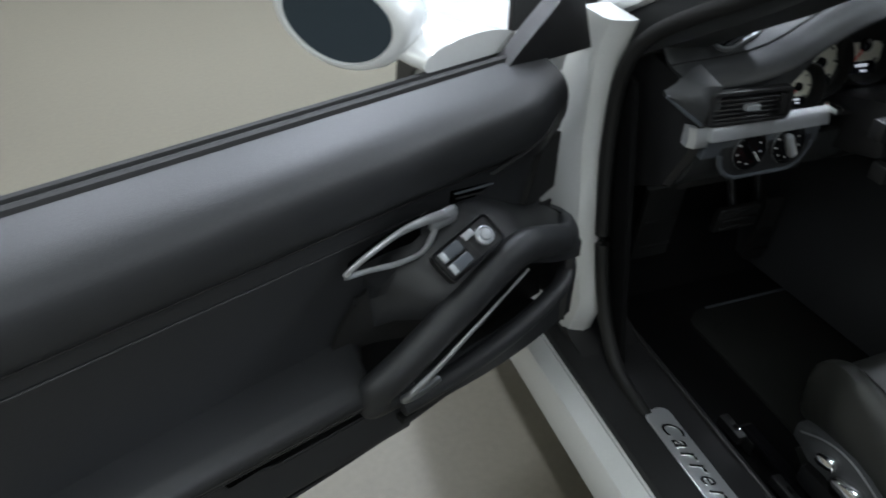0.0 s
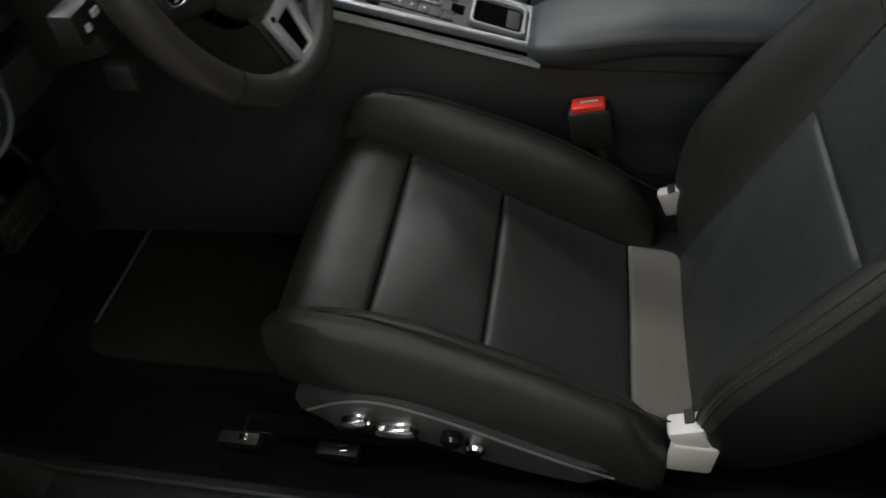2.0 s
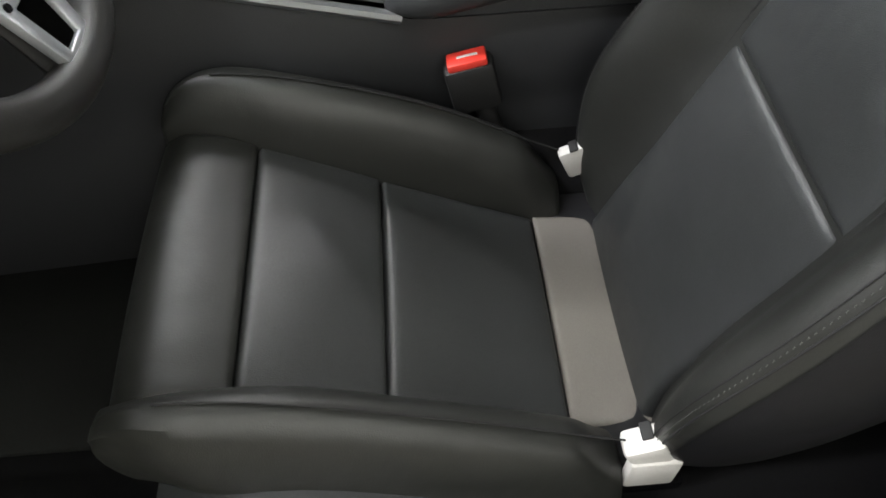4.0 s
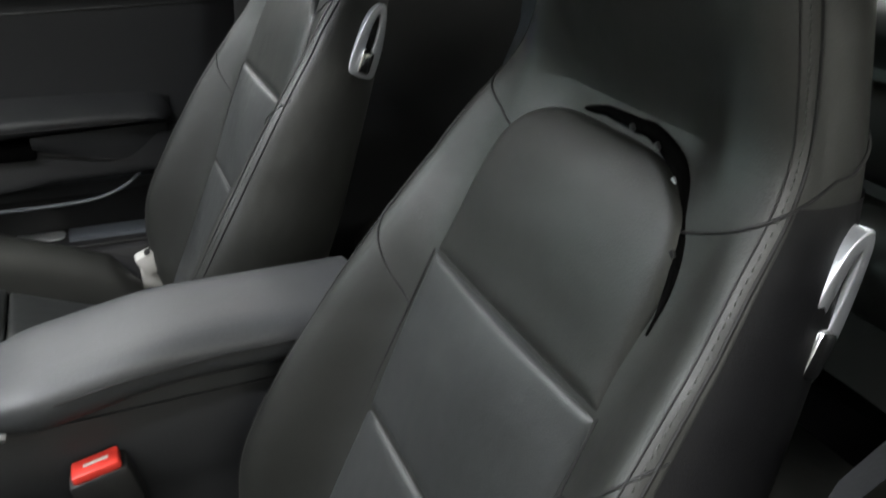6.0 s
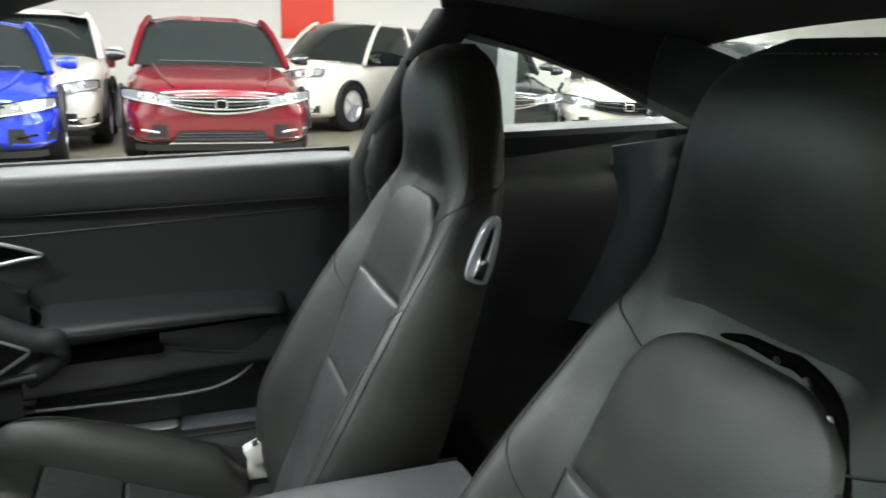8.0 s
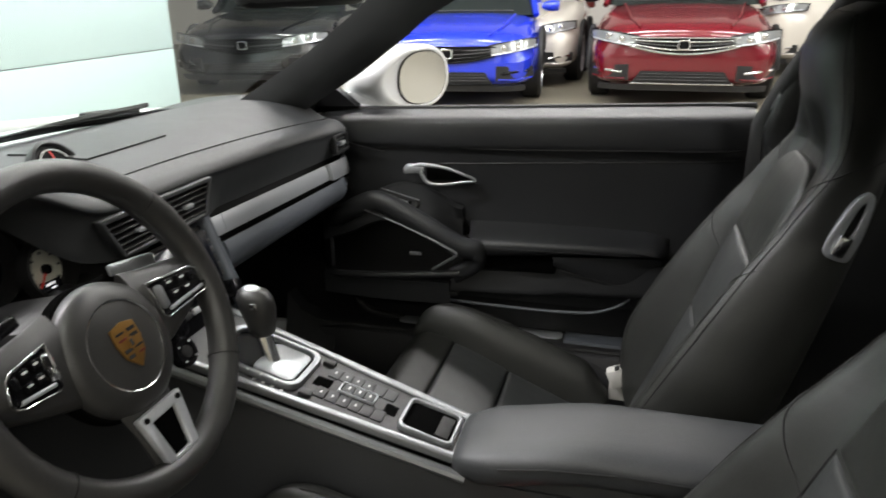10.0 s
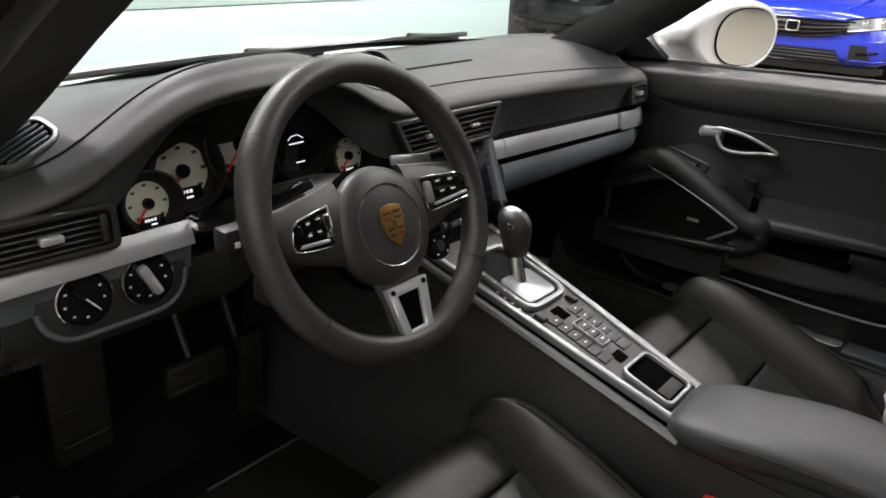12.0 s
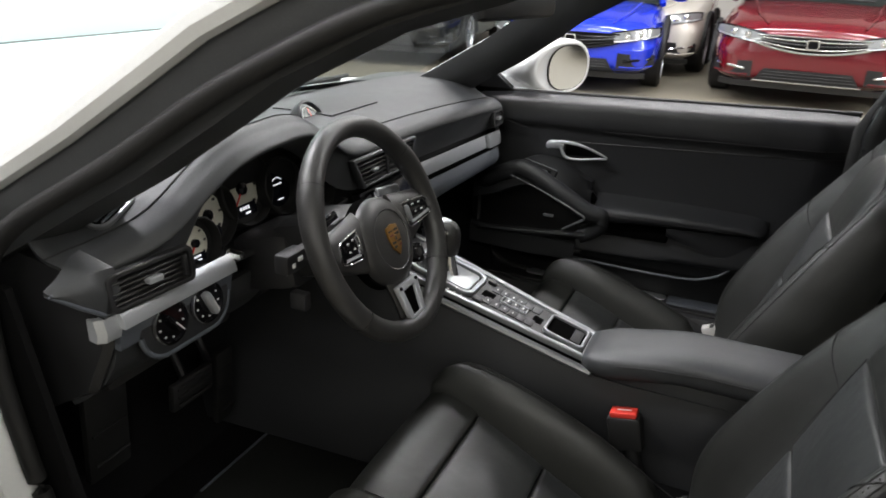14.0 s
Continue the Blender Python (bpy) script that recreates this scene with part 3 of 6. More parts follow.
def back_front(x, z):
    """The depth of the backrest's front at a place across and a height."""
    w = sp(z, BACK_W)
    o = step(0.07, 0.125, abs(x)) * step(0.80, 0.83, z) * step(1.03, 0.99, z)
    y = sp(z, BACK_Y) * (1 - o) + sp(z, BACK_O) * o + sp(z, BACK_P) * step(0.126, 0.206, abs(x))
    a = abs(x) / w
    k = step(0.84, 0.93, z)
    mid = (y + sp(z, BACK_R)) / 2
    low = mid + (y - mid) * max(0.0, 1 - (max(0.0, a - 0.82) / 0.18) ** 2.2) ** 0.5
    high = mid + (y - mid) * max(0.0, 1 - min(1.0, a) ** 2.7) ** 0.40
    return low + (high - low) * k


def back_rear(x, z):
    a = abs(x) / sp(z, BACK_W)
    r = sp(z, BACK_R)
    f = sp(z, BACK_Y) + sp(z, BACK_P)
    c = 0.70
    if a > c:
        mid = (f + r) / 2
        r = mid + (r - mid) * max(0.0, 1 - ((a - c) / (1 - c)) ** 3.0) ** 0.5
    return r


def back_rings(z0, z1, n, grow=0.0):
    rings = []
    for i in range(n):
        z = z0 + (z1 - z0) * i / (n - 1)
        w = sp(z, BACK_W)
        xs = [w * math.sin(radians(-90 + 180 * k / 36)) for k in range(37)]
        ring = [Vector((x, back_front(x, z) + grow * (1 if abs(x) < w * 0.99 else 0), z)) for x in xs]
        ring += [Vector((x, back_rear(x, z) - grow, z)) for x in xs[-2:0:-1]]
        rings.append(ring)
    return rings


def pillow(path, hw, crown, sink, nu=30, nv=26, thick=0.03, r=0.012):
    """A padded panel along a path of (y, z), hw(v) its half width; its rim rolls down into the seams."""
    cs = curve([(0, y, z) for y, z in path], 60)
    ln = sum((b - a).length for a, b in zip(cs, cs[1:]))

    def roll(d):
        return 0.0 if d >= r else sink * (1 - math.sqrt(max(0.0, 1 - ((r - d) / r) ** 2)))
    rings = []
    for k in range(nv):
        v = 0.5 - 0.5 * math.cos(math.pi * k / (nv - 1))
        t = v * 59
        j = min(int(t), 58)
        p = cs[j].lerp(cs[j + 1], t - j)
        d = (cs[j + 1] - cs[j]).normalized()
        nrm = Vector((0, -d.z, d.y))
        if nrm.y + nrm.z < 0:
            nrm = -nrm
        w = hw(v)
        ring = []
        for i in range(nu):
            q = -math.cos(math.pi * i / (nu - 1))
            h = crown * (1 - q * q) * math.sin(math.pi * v) ** 0.7 - max(roll(w * (1 - abs(q))), roll(ln * min(v, 1 - v)))
            ring.append(p + Vector((w * q, 0, 0)) + nrm * h)
        ring += [p + Vector((w * q, 0, 0)) - nrm * thick for q in (1, 0.3, -0.3, -1)]
        rings.append(ring)
    return loft(rings)


def pad_w(v):
    return (0.128 - 0.014 * v) * (1 - max(0.0, (v - 0.36) / 0.655) ** 2.6) ** 0.5 + 0.003


def panel_top(y):
    """The upper edge of the switch panel beside the cushion."""
    return sp(y, [(-0.10, 0.268), (-0.04, 0.280), (0.03, 0.308), (0.10, 0.343), (0.16, 0.374), (0.218, 0.400), (0.27, 0.408), (0.32, 0.392), (0.375, 0.352)])


def seat(name, loc, label, side):
    """A sports seat; side is -1 where its switches face the car's left."""
    s = root(name, loc, label, "car seat", "front seats", local=True)
    # cushion
    part("cushion_flap", pillow([(-0.046, 0.268), (-0.10, 0.262), (-0.165, 0.254)], lambda v: 0.152, 0.003, 0.006), TAUPE, s, "grey brown flap behind the cushion")
    part("cushion_panel", pillow([(0.1495, 0.362), (0.05, 0.312), (-0.044, 0.268)], lambda v: 0.156 - 0.006 * v, 0.012, 0.010), PERFO, s)
    part("cushion_panel", pillow([(0.2875, 0.428), (0.22, 0.398), (0.1505, 0.364)], lambda v: 0.166 - 0.010 * v, 0.010, 0.010), PERFO, s)
    part("thigh_support", pillow([(0.32, 0.24), (0.385, 0.29), (0.405, 0.35), (0.410, 0.395), (0.398, 0.432), (0.37, 0.450), (0.335, 0.447), (0.2885, 0.429)],
                                 lambda v: 0.182 - 0.014 * v, 0.004, 0.010, nv=34), LEATHER, s)
    for sx in (-1, 1):
        rings = []
        for i in range(46):
            t = i / 45
            y = 0.402 - 0.490 * t
            z = sp(y, CUSH)
            h = sp(y, [(-0.16, 0.085), (-0.08, 0.090), (0.0, 0.100), (0.066, 0.106), (0.15, 0.100), (0.25, 0.084), (0.34, 0.058), (0.38, 0.032), (0.402, 0.004)])
            h *= 1 - 0.55 * step(-0.025, -0.088, y)
            if sx == side:
                h -= 0.014 * math.exp(-((y - 0.09) / 0.13) ** 2)
            low = 0.30 + 0.20 * (y - 0.055) if y > -0.1 else 0.27
            xi = 0.148 + 0.022 * step(0.2, 0.42, y)
            xo = 0.245 - 0.030 * step(0.30, 0.402, y) - 0.02 * step(-0.06, -0.11, y)
            low = min(low, z - 0.02)
            if sx == side:
                low = min(max(0.262, panel_top(y) - 0.016), z - 0.02)
            mid = (xi + xo) / 2
            prof = [(xi, low), (xi, z - 0.018), (xi + 0.004, z + 0.004), (xi + 0.014, z + h * 0.55), (xi + 0.030, z + h * 0.88), (mid, z + h),
                    (mid + 0.022, z + h * 0.93), (xo - 0.012, z + h * 0.62), (xo - 0.001, z + h * 0.18), (xo, z - 0.025), (xo - 0.006, (low + z) / 2 - 0.01), (xo - 0.014, low)]
            rings.append([Vector((sx * x, y, q)) for x, q in prof])
        bol = part("cushion_bolster", loft(rings), LEATHER, s, smooth=60)
        mod = bol.modifiers.new("soft", "SUBSURF")
        mod.levels = mod.render_levels = 1
        part("piping", tube(curve([(sx * (0.20), y, sp(y, CUSH) + sp(y, [(-0.16, 0.084), (-0.08, 0.089), (0.0, 0.099), (0.066, 0.105), (0.15, 0.099), (0.25, 0.083), (0.34, 0.057), (0.38, 0.031)]) + 0.0005 - (0.014 * math.exp(-((y - 0.09) / 0.13) ** 2) if sx == side else 0.0)) for y in (-0.09, -0.04, 0.04, 0.12, 0.2, 0.28, 0.33)], 30), 0.0012, 6), DARK, bol)
    # back
    cover = part("back_cover", loft(back_rings(0.20, 0.905, 62), False), LEATHER, s, smooth=60)

    # thin dark skin laid over flanks and rear as painted shade, driver's seat only
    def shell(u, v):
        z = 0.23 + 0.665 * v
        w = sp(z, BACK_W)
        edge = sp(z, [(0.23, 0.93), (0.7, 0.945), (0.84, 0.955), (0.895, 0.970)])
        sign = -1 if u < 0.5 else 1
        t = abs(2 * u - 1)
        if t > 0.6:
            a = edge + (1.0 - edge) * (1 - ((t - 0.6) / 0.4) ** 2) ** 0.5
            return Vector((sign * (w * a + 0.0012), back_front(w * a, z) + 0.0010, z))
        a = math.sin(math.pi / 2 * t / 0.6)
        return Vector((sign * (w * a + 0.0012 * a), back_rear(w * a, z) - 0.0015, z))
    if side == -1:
        part("flank_skin", grid(shell, 61, 40), FLANKSHADE, s, "darkened skin for the shaded flanks and rear of the backrest", smooth=60)
    bm = loft(back_rings(0.9046, 1.13, 36), False)
    bm.verts.ensure_lookup_table()
    bm.faces.new(bm.verts[-72:])
    head = part("headrest", bm, LEATHER, s, smooth=60)
    part("back_panel", pillow([(-0.120, 0.215), (-0.127, 0.27), (-0.140, 0.32)] + [(sp(z, BACK_Y) + 0.003, z) for z in (0.40, 0.48, 0.5545)], lambda v: 0.150 - 0.014 * step(0.0, 0.4, v), 0.007, 0.010), PERFO, s)
    part("back_panel", pillow([(sp(z, BACK_Y) + 0.003, z) for z in (0.5555, 0.62, 0.68, 0.7295)], lambda v: 0.136 - 0.004 * v, 0.010, 0.010), PERFO, s)
    part("lumbar_pad", pillow([(sp(z, BACK_Y) + 0.004 + 0.010 * step(0.76, 0.87, z), z) for z in (0.7305, 0.77, 0.81, 0.85, 0.875, 0.892)],
                              pad_w, 0.010, 0.012, nu=44, nv=50, thick=0.022, r=0.016), LEATHER, s)
    # slot round the pad, its shade drawn as a matt black bar, and its hardware
    rim_pts = [Vector((-pad_w(v) - 0.0025, sp(z, BACK_Y) + 0.001, z)) for v, z in ((k / 40, 0.7305 + 0.1625 * k / 40 + 0.004) for k in range(14, 41))]
    rim_pts += [Vector((-0.025 + 0.010 * k, sp(0.896, BACK_Y) + 0.003, 0.8965 - 0.0045 * max(0, k - 4) / 2)) for k in range(8)]
    rim_pts = curve(rim_pts, 60)
    if side == -1:
        part("slot", tube(rim_pts, [0.001 + 0.0066 * math.sin(math.pi * i / 59) ** 0.5 * step(0, 26, i) for i in range(60)], 10, squash=1.0, up=(0, 1, 0)), GAPSHADE, s)
    for k in (22, 30, 37, 43, 47) if side == -1 else ():
        part("slot_clip", box(rim_pts[k] + Vector((0, 0.0085, 0)), (0.006, 0.003, 0.004), 0.001, rot=(0, -50, 0)), SILVER if k == 37 else PLASTIC, s)

    def seam(pts, off=0.0006, r=0.0011, material=DARK, owner=None, name_="seam"):
        part(name_, tube([Vector((x, back_front(x, z) + off, z)) for x, z in pts], r, 6), material, owner or s)
    for sx in (-1, 1):
        seam([(sx * (0.131 + 0.072 * t), 0.668 + 0.09 * t - 0.012 * math.sin(math.pi * t)) for t in (i / 14 for i in range(15))], owner=cover)
        seam([(sx * sp(z, [(0.30, 0.128), (0.55, 0.137), (0.73, 0.131)]), z) for z in (0.30 + 0.43 * i / 30 for i in range(31))], 0.0006, 0.0014, owner=cover)
        # one edge seam from the bolster up round the headrest, with dashes of thread beside it
        for owner, z0, z1, n in ((cover, 0.30, 0.9045, 100), (head, 0.9045, 1.115, 46)):
            edge = [(sx * sp(z, BACK_W) * sp(z, [(0.30, 0.885), (0.5, 0.885), (0.7, 0.910), (0.84, 0.925), (0.90, 0.945), (1.0, 0.968), (1.09, 0.945), (1.12, 0.86)]), z) for z in (z0 + (z1 - z0) * i / n for i in range(n + 1))]
            part("edge_seam", tube([Vector((x * 1.020, back_front(x * 1.020, z) - 0.0002, z)) for x, z in edge], 0.0013, 6), DARK, owner)
            part("edge_crease", tube([Vector((x * 0.975, back_front(x * 0.975, z) - 0.0001, z)) for x, z in edge], 0.0008, 6), DARK, owner)
            part("stitching", merge(*[box((x, back_front(x, z) + 0.0004, z), (0.0009, 0.0010, 0.0028 if owner is head else 0.0036), 0.0003, seg=1) for x, z in edge]), STITCH, owner)
        # release lever in its bezel on the shoulder, flat on the seat's outer face
        m = frame3(Vector((sx * (0.191 if sx == side == -1 else 0.1985), -0.408, 0.834)), (-0.10 * sx, -0.36, 0.93), (0, 0.93 * -sx, 0.36 * -sx)) @ Matrix.Diagonal((1, -sx, 1, 1))
        if m.to_3x3().col[2].x * sx < 0:
            m = m @ Matrix.Diagonal((1, 1, -1, 1))
        poly = [(p.x, p.y) for p in curve([(-0.050, -0.016, 0), (-0.052, 0.010, 0), (-0.040, 0.020, 0), (0.000, 0.019, 0), (0.036, 0.013, 0), (0.052, 0.001, 0), (0.042, -0.010, 0), (0.000, -0.019, 0), (-0.036, -0.021, 0)], 36, True)]
        hole = [(p.x, p.y) for p in curve([(-0.014, -0.005, 0), (-0.015, 0.002, 0), (-0.010, 0.005, 0), (0.006, 0.005, 0), (0.026, 0.004, 0), (0.038, 0.000, 0), (0.028, -0.004, 0), (0.006, -0.006, 0), (-0.008, -0.006, 0)], 36, True)]
        bez = part("lever_bezel", moved(plate(poly, 0.014, None, 0.0015, hole), m @ Matrix.Translation((0, 0, -0.010))), SILVER, s, "satin silver bezel", smooth=50)
        part("lever_recess", moved(plate(hole, 0.002), m @ Matrix.Translation((0, 0, -0.003))), DARK, bez)
        part("release_lever", moved(box((-0.030, 0.0, 0.005), (0.034, 0.020, 0.012), 0.005), m), CHROME, bez)
        # hinge cover and base bracket beside the cushion
        hc = part("hinge_cover", box((sx * 0.196, -0.108, 0.326), (0.018, 0.040, 0.050), 0.005, rot=(-24, 0, 0)) if sx != side else merge(box((sx * 0.203, -0.104, 0.326), (0.030, 0.044, 0.046), 0.006, rot=(-24, 0, 0)), box((sx * 0.214, -0.112, 0.290), (0.016, 0.055, 0.06), 0.005)), BRACKET, s, "pale plastic hinge cover")
        part("hinge_notch", box((sx * 0.196, -0.100, 0.350), (0.0185, 0.012, 0.004), 0.0015, rot=(-24, 0, 0)), DARK, hc)
    part("top_stitching", merge(*[box((x, back_front(x, 1.118) + 0.0009, 1.118), (0.0026, 0.0014, 0.0012), 0.0004, seg=1) for x in (-0.066 + 0.006 * i for i in range(23))]), STITCH, head)
    # slanted seams from the pad's corners round to the rear of the headrest
    for sx in (-1, 1):
        pts = []
        for t in (i / 24 for i in range(25)):
            z = 0.850 + 0.058 * t
            w = sp(z, BACK_W)
            x = 0.098 + (w - 0.098) * math.sin(math.pi / 2 * t)
            pts.append(Vector((sx * (x + 0.0008 * t), back_front(x, z) + 0.0006, z)))
        for t in (i / 20 for i in range(1, 21)):
            z = 0.908 + 0.040 * t
            x = sp(z, BACK_W) * (1 - 0.42 * t * t)
            pts.append(Vector((sx * (x + 0.0008), back_rear(x, z) - 0.0006, z)))
        part("headrest_seam", tube(pts, 0.0012, 6), DARK, head)
    # frame, switch panel and rails
    part("seat_frame", merge(box((0, 0.11, 0.235), (0.40, 0.50, 0.05), 0.015), box((0, 0.13, 0.262), (0.30, 0.42, 0.05), 0.02, rot=(18, 0, 0))), PLASTIC, s)
    for sx in (-1, 1):
        part("rail", box((sx * 0.19, 0.16, 0.195), (0.030, 0.66, 0.022), 0.004), GLOSS, s)
        for y in (0.345, 0.49):
            clip = part("rail_clip", box((sx * 0.222, y, 0.205), (0.020, 0.060, 0.022), 0.004), PLASTIC, s)
            part("clip_screw", box((sx * 0.222, y - 0.008, 0.218), (0.010, 0.014, 0.006), 0.002), CHROME, clip)
        part("rail_foot", box((sx * 0.19, 0.47, 0.187), (0.034, 0.05, 0.034), 0.005), PLASTIC, s)
    rings = []
    for i in range(15):
        t = i / 14
        y = 0.375 - 0.42 * t
        top = panel_top(y)
        h = 0.086 * math.sin(math.pi * min(1, 0.06 + t * 0.90)) ** 0.6 * (1 - 0.35 * t) + 0.006
        x0 = 0.254 - 0.02 * step(0.85, 1.0, t) - 0.03 * step(0.15, 0.0, t)
        rings.append([Vector((side * q[0], y, q[1])) for q in ((x0 - 0.03, top), (x0 - 0.004, top), (x0, top - 0.006), (x0 - 0.002, top - h + 0.006), (x0 - 0.008, top - h), (x0 - 0.03, top - h))])
    panel = part("switch_panel", loft(rings), SOFT, s, "dark grey seat switch panel")
    part("panel_trim", tube(curve([(side * 0.2535, y, panel_top(y) - 0.001) for y in (0.345, 0.30, 0.25, 0.18, 0.10, 0.03, -0.02)], 30), 0.0017, 6), SATIN, panel, "thin silver trim line")
    for y, z, ln, hh in ((0.283, 0.378, 0.038, 0.022), (0.237, 0.360, 0.056, 0.034)):
        part("seat_switch", box((side * 0.260, y, z), (0.024, ln, hh), 0.010, rot=(-18, 0, 0)), CHROME, panel, "bright seat adjuster")
    for y, z in ((0.172, 0.352), (0.145, 0.338)):
        part("seat_knob", lathe([(0.0, 0), (0.013, 0), (0.0135, 0.012), (0.010, 0.016), (0.0, 0.017)], 16, frame3(Vector((side * 0.252, y, z)), (0, side, 0), (0, 0, 1))), CHROME if y < 0.16 else GLOSS, panel)
    if side == 1:
        # the passenger's cushion is set flatter and a little shorter
        flat = Matrix(((1, 0, 0, 0), (0, 0.94, 0, -0.004), (0, -0.10, 1, -0.012), (0, 0, 0, 1)))
        for ob_ in s.children_recursive:
            if ob_.name.startswith(("cushion", "thigh", "piping", "switch_panel", "panel_trim", "seat_switch", "seat_knob")):
                ob_.data.transform(flat)
    return s


driver_seat = seat("driver_seat", (-0.37, 0, 0), "black leather sports seat with ribbed bolsters and fixed headrest", -1)
passenger_seat = seat("passenger_seat", (0.37, 0.022, 0), "black leather passenger sports seat with fixed headrest", 1)


def buckle(loc):
    b = root("seat_belt_buckle", loc, "black seat belt buckle with red release button", "buckle", "belt buckles", local=True)
    part("buckle_body", merge(box((0, -0.004, -0.028), (0.034, 0.064, 0.072), 0.008, rot=(-12, 0, 0)), tube([(0, -0.014, -0.05), (0, -0.04, -0.13), (0, -0.07, -0.20)], 0.014, 10)), RUBBER, b)
    btn = part("release_button", box((0, 0.004, 0.010), (0.027, 0.050, 0.012), 0.003, rot=(-12, 0, 0)), RED, b, "red press button")
    part("button_print", box((0, 0.004, 0.0164), (0.004, 0.026, 0.0006), rot=(-12, 0, 0)), PALE, btn)
    return b


belt_buckle = buckle((-0.118, 0.03, 0.448))
copy_thing(belt_buckle, pose(0.118, 0.03, 0.448))


# ---- dashboard ----
dash = root("dashboard", (0, 0.65, 0.6), "black leather dashboard with silver trim and round instruments", "dashboard")


def arch(x):
    return math.exp(-(abs(x + 0.400) / 0.20) ** 3.2)


def lip_z(x):
    return sp(x, [(-0.75, 0.845), (-0.62, 0.862), (-0.14, 0.884), (0.1, 0.884), (0.45, 0.868), (0.72, 0.848)]) + 0.092 * arch(x)


def dash_top(u, v):
    x = -0.742 + 1.467 * u
    k = arch(x)
    z = lip_z(x)
    y = 0.600 - 0.018 * k + (0.05 * step(0.60, 0.75, -x) if x < 0 else 0.020 * step(0.690, 0.735, x))
    ys = [(1.02, 0.896), (0.90, 0.908 + 0.006 * k), (0.76, 0.908 + 0.030 * k), (y + 0.06, z + 0.016), (y + 0.022, z + 0.007), (y + 0.006, z - 0.003), (y, z - 0.014)]
    ys += [(y + 0.006 + 0.02 * k, z - 0.028), (0.606 + 0.03 * k + 0.018 * step(0.10, 0.16, x), (0.80 - 0.040 * max(0.0, x - 0.09)) * (1 - k) + (z - 0.034) * k)]
    t = v * (len(ys) - 1)
    j = min(int(t), len(ys) - 2)
    f = t - j
    a, b, c, d = (ys[max(0, j - 1)], ys[j], ys[j + 1], ys[min(len(ys) - 1, j + 2)])
    q = [0.5 * (2 * b[i] + (c[i] - a[i]) * f + (2 * a[i] - 5 * b[i] + 4 * c[i] - d[i]) * f * f + (3 * b[i] - a[i] - 3 * c[i] + d[i]) * f ** 3) for i in (0, 1)]
    return Vector((x, q[0], q[1]))


top = part("dash_top", sheet(dash_top, 90, 50, 0.006), SOFT, dash, smooth=50)
part("top_seam", tube([dash_top(i / 60, 0.40) + Vector((0, 0, 0.0008)) for i in range(61)], 0.0012, 6), DARK, top)
for sx in (-1, 1):
    part("dash_end", loft([[Vector((sx * x, y, z)) for y, z in ((0.64 + 0.02 * k, 0.84), (0.95, 0.885), (1.02, 0.87), (1.02, 0.60), (0.76, 0.61), (0.66 + 0.01 * k, 0.665), (0.618 + 0.01 * k, 0.745), (0.620 + 0.01 * k, 0.80))] for x, k in ((0.700, 0), (0.725, 0), (0.735, 1))]), PLASTIC, dash)
part("end_cap", loft([[Vector((x, y + k, z)) for y, z in ((0.605, 0.764), (0.602, 0.776), (0.607, 0.796), (0.618, 0.797), (0.618, 0.766))] for x, k in ((-0.722, 0.0), (-0.744, 0.001), (-0.752, 0.010))]), SILVER, dash, "bright end cap")
part("end_panel", loft([[Vector((x, y, z)) for y, z in ((y0, zl), (y0 - 0.005, (zl + zh) / 2), (y0 + 0.003, zh), (y0 + d, zh + 0.2 * d), (y0 + d, zl))] for x, y0, zl, zh, d in ((-0.715, 0.608, 0.800, 0.858, 0.06), (-0.738, 0.607, 0.803, 0.861, 0.05), (-0.758, 0.610, 0.815, 0.860, 0.035), (-0.780, 0.614, 0.832, 0.857, 0.02), (-0.802, 0.620, 0.848, 0.854, 0.008))]), SOFT, dash, "smooth grey corner of the dashboard", smooth=60)
part("end_panel_edge", tube([(-0.740, 0.606, 0.802), (-0.770, 0.611, 0.824), (-0.802, 0.619, 0.851)], 0.003, 8), GREYTRIM, dash)
part("dash_core", box((0.42, 0.74, 0.735), (0.58, 0.18, 0.12), 0.01), DARK, dash)
part("stack_core", box((-0.02, 0.76, 0.72), (0.32, 0.20, 0.22), 0.01), DARK, dash)
part("switch_core", box((-0.58, 0.76, 0.72), (0.26, 0.20, 0.14), 0.01), DARK, dash)
part("gauge_core", box((-0.37, 0.84, 0.80), (0.30, 0.20, 0.20), 0.01), DARK, dash)
# lower panels
part("knee_panel", sheet(lambda u, v: Vector((-0.72 + 0.33 * u, 0.622 + 0.10 * v * v, 0.745 - 0.125 * v)), 14, 12, -0.012), SOFT, dash)
part("knee_panel", sheet(lambda u, v: Vector((-0.30 + 0.14 * u, 0.632 + 0.10 * v * v, 0.76 - 0.15 * v)), 10, 12, -0.012), SOFT, dash)
glove = part("glovebox_lid", sheet(lambda u, v: Vector((0.102 + 0.585 * u, 0.592 + 0.012 * math.sin(math.pi * v) * -1 + 0.055 * v ** 3 + 0.03 * step(0.85, 1, u), 0.750 - 0.022 * u - (0.070 - 0.018 * u) * v)), 30, 12, -0.012), GREYTRIM, dash, "grey leather glovebox lid")
part("lid_gap", box((0.395, 0.600, 0.7435), (0.585, 0.012, 0.009), 0.001, rot=(0, 2.17, 0)), GAPSHADE, dash)
part("lid_latch", box((0.33, 0.632, 0.685), (0.06, 0.010, 0.006), 0.002), PLASTIC, glove)
part("glovebox_under", sheet(lambda u, v: Vector((0.12 + 0.57 * u, 0.645 + 0.25 * v, 0.674 - 0.02 * v)), 8, 6, 0.01), PLASTIC, dash)


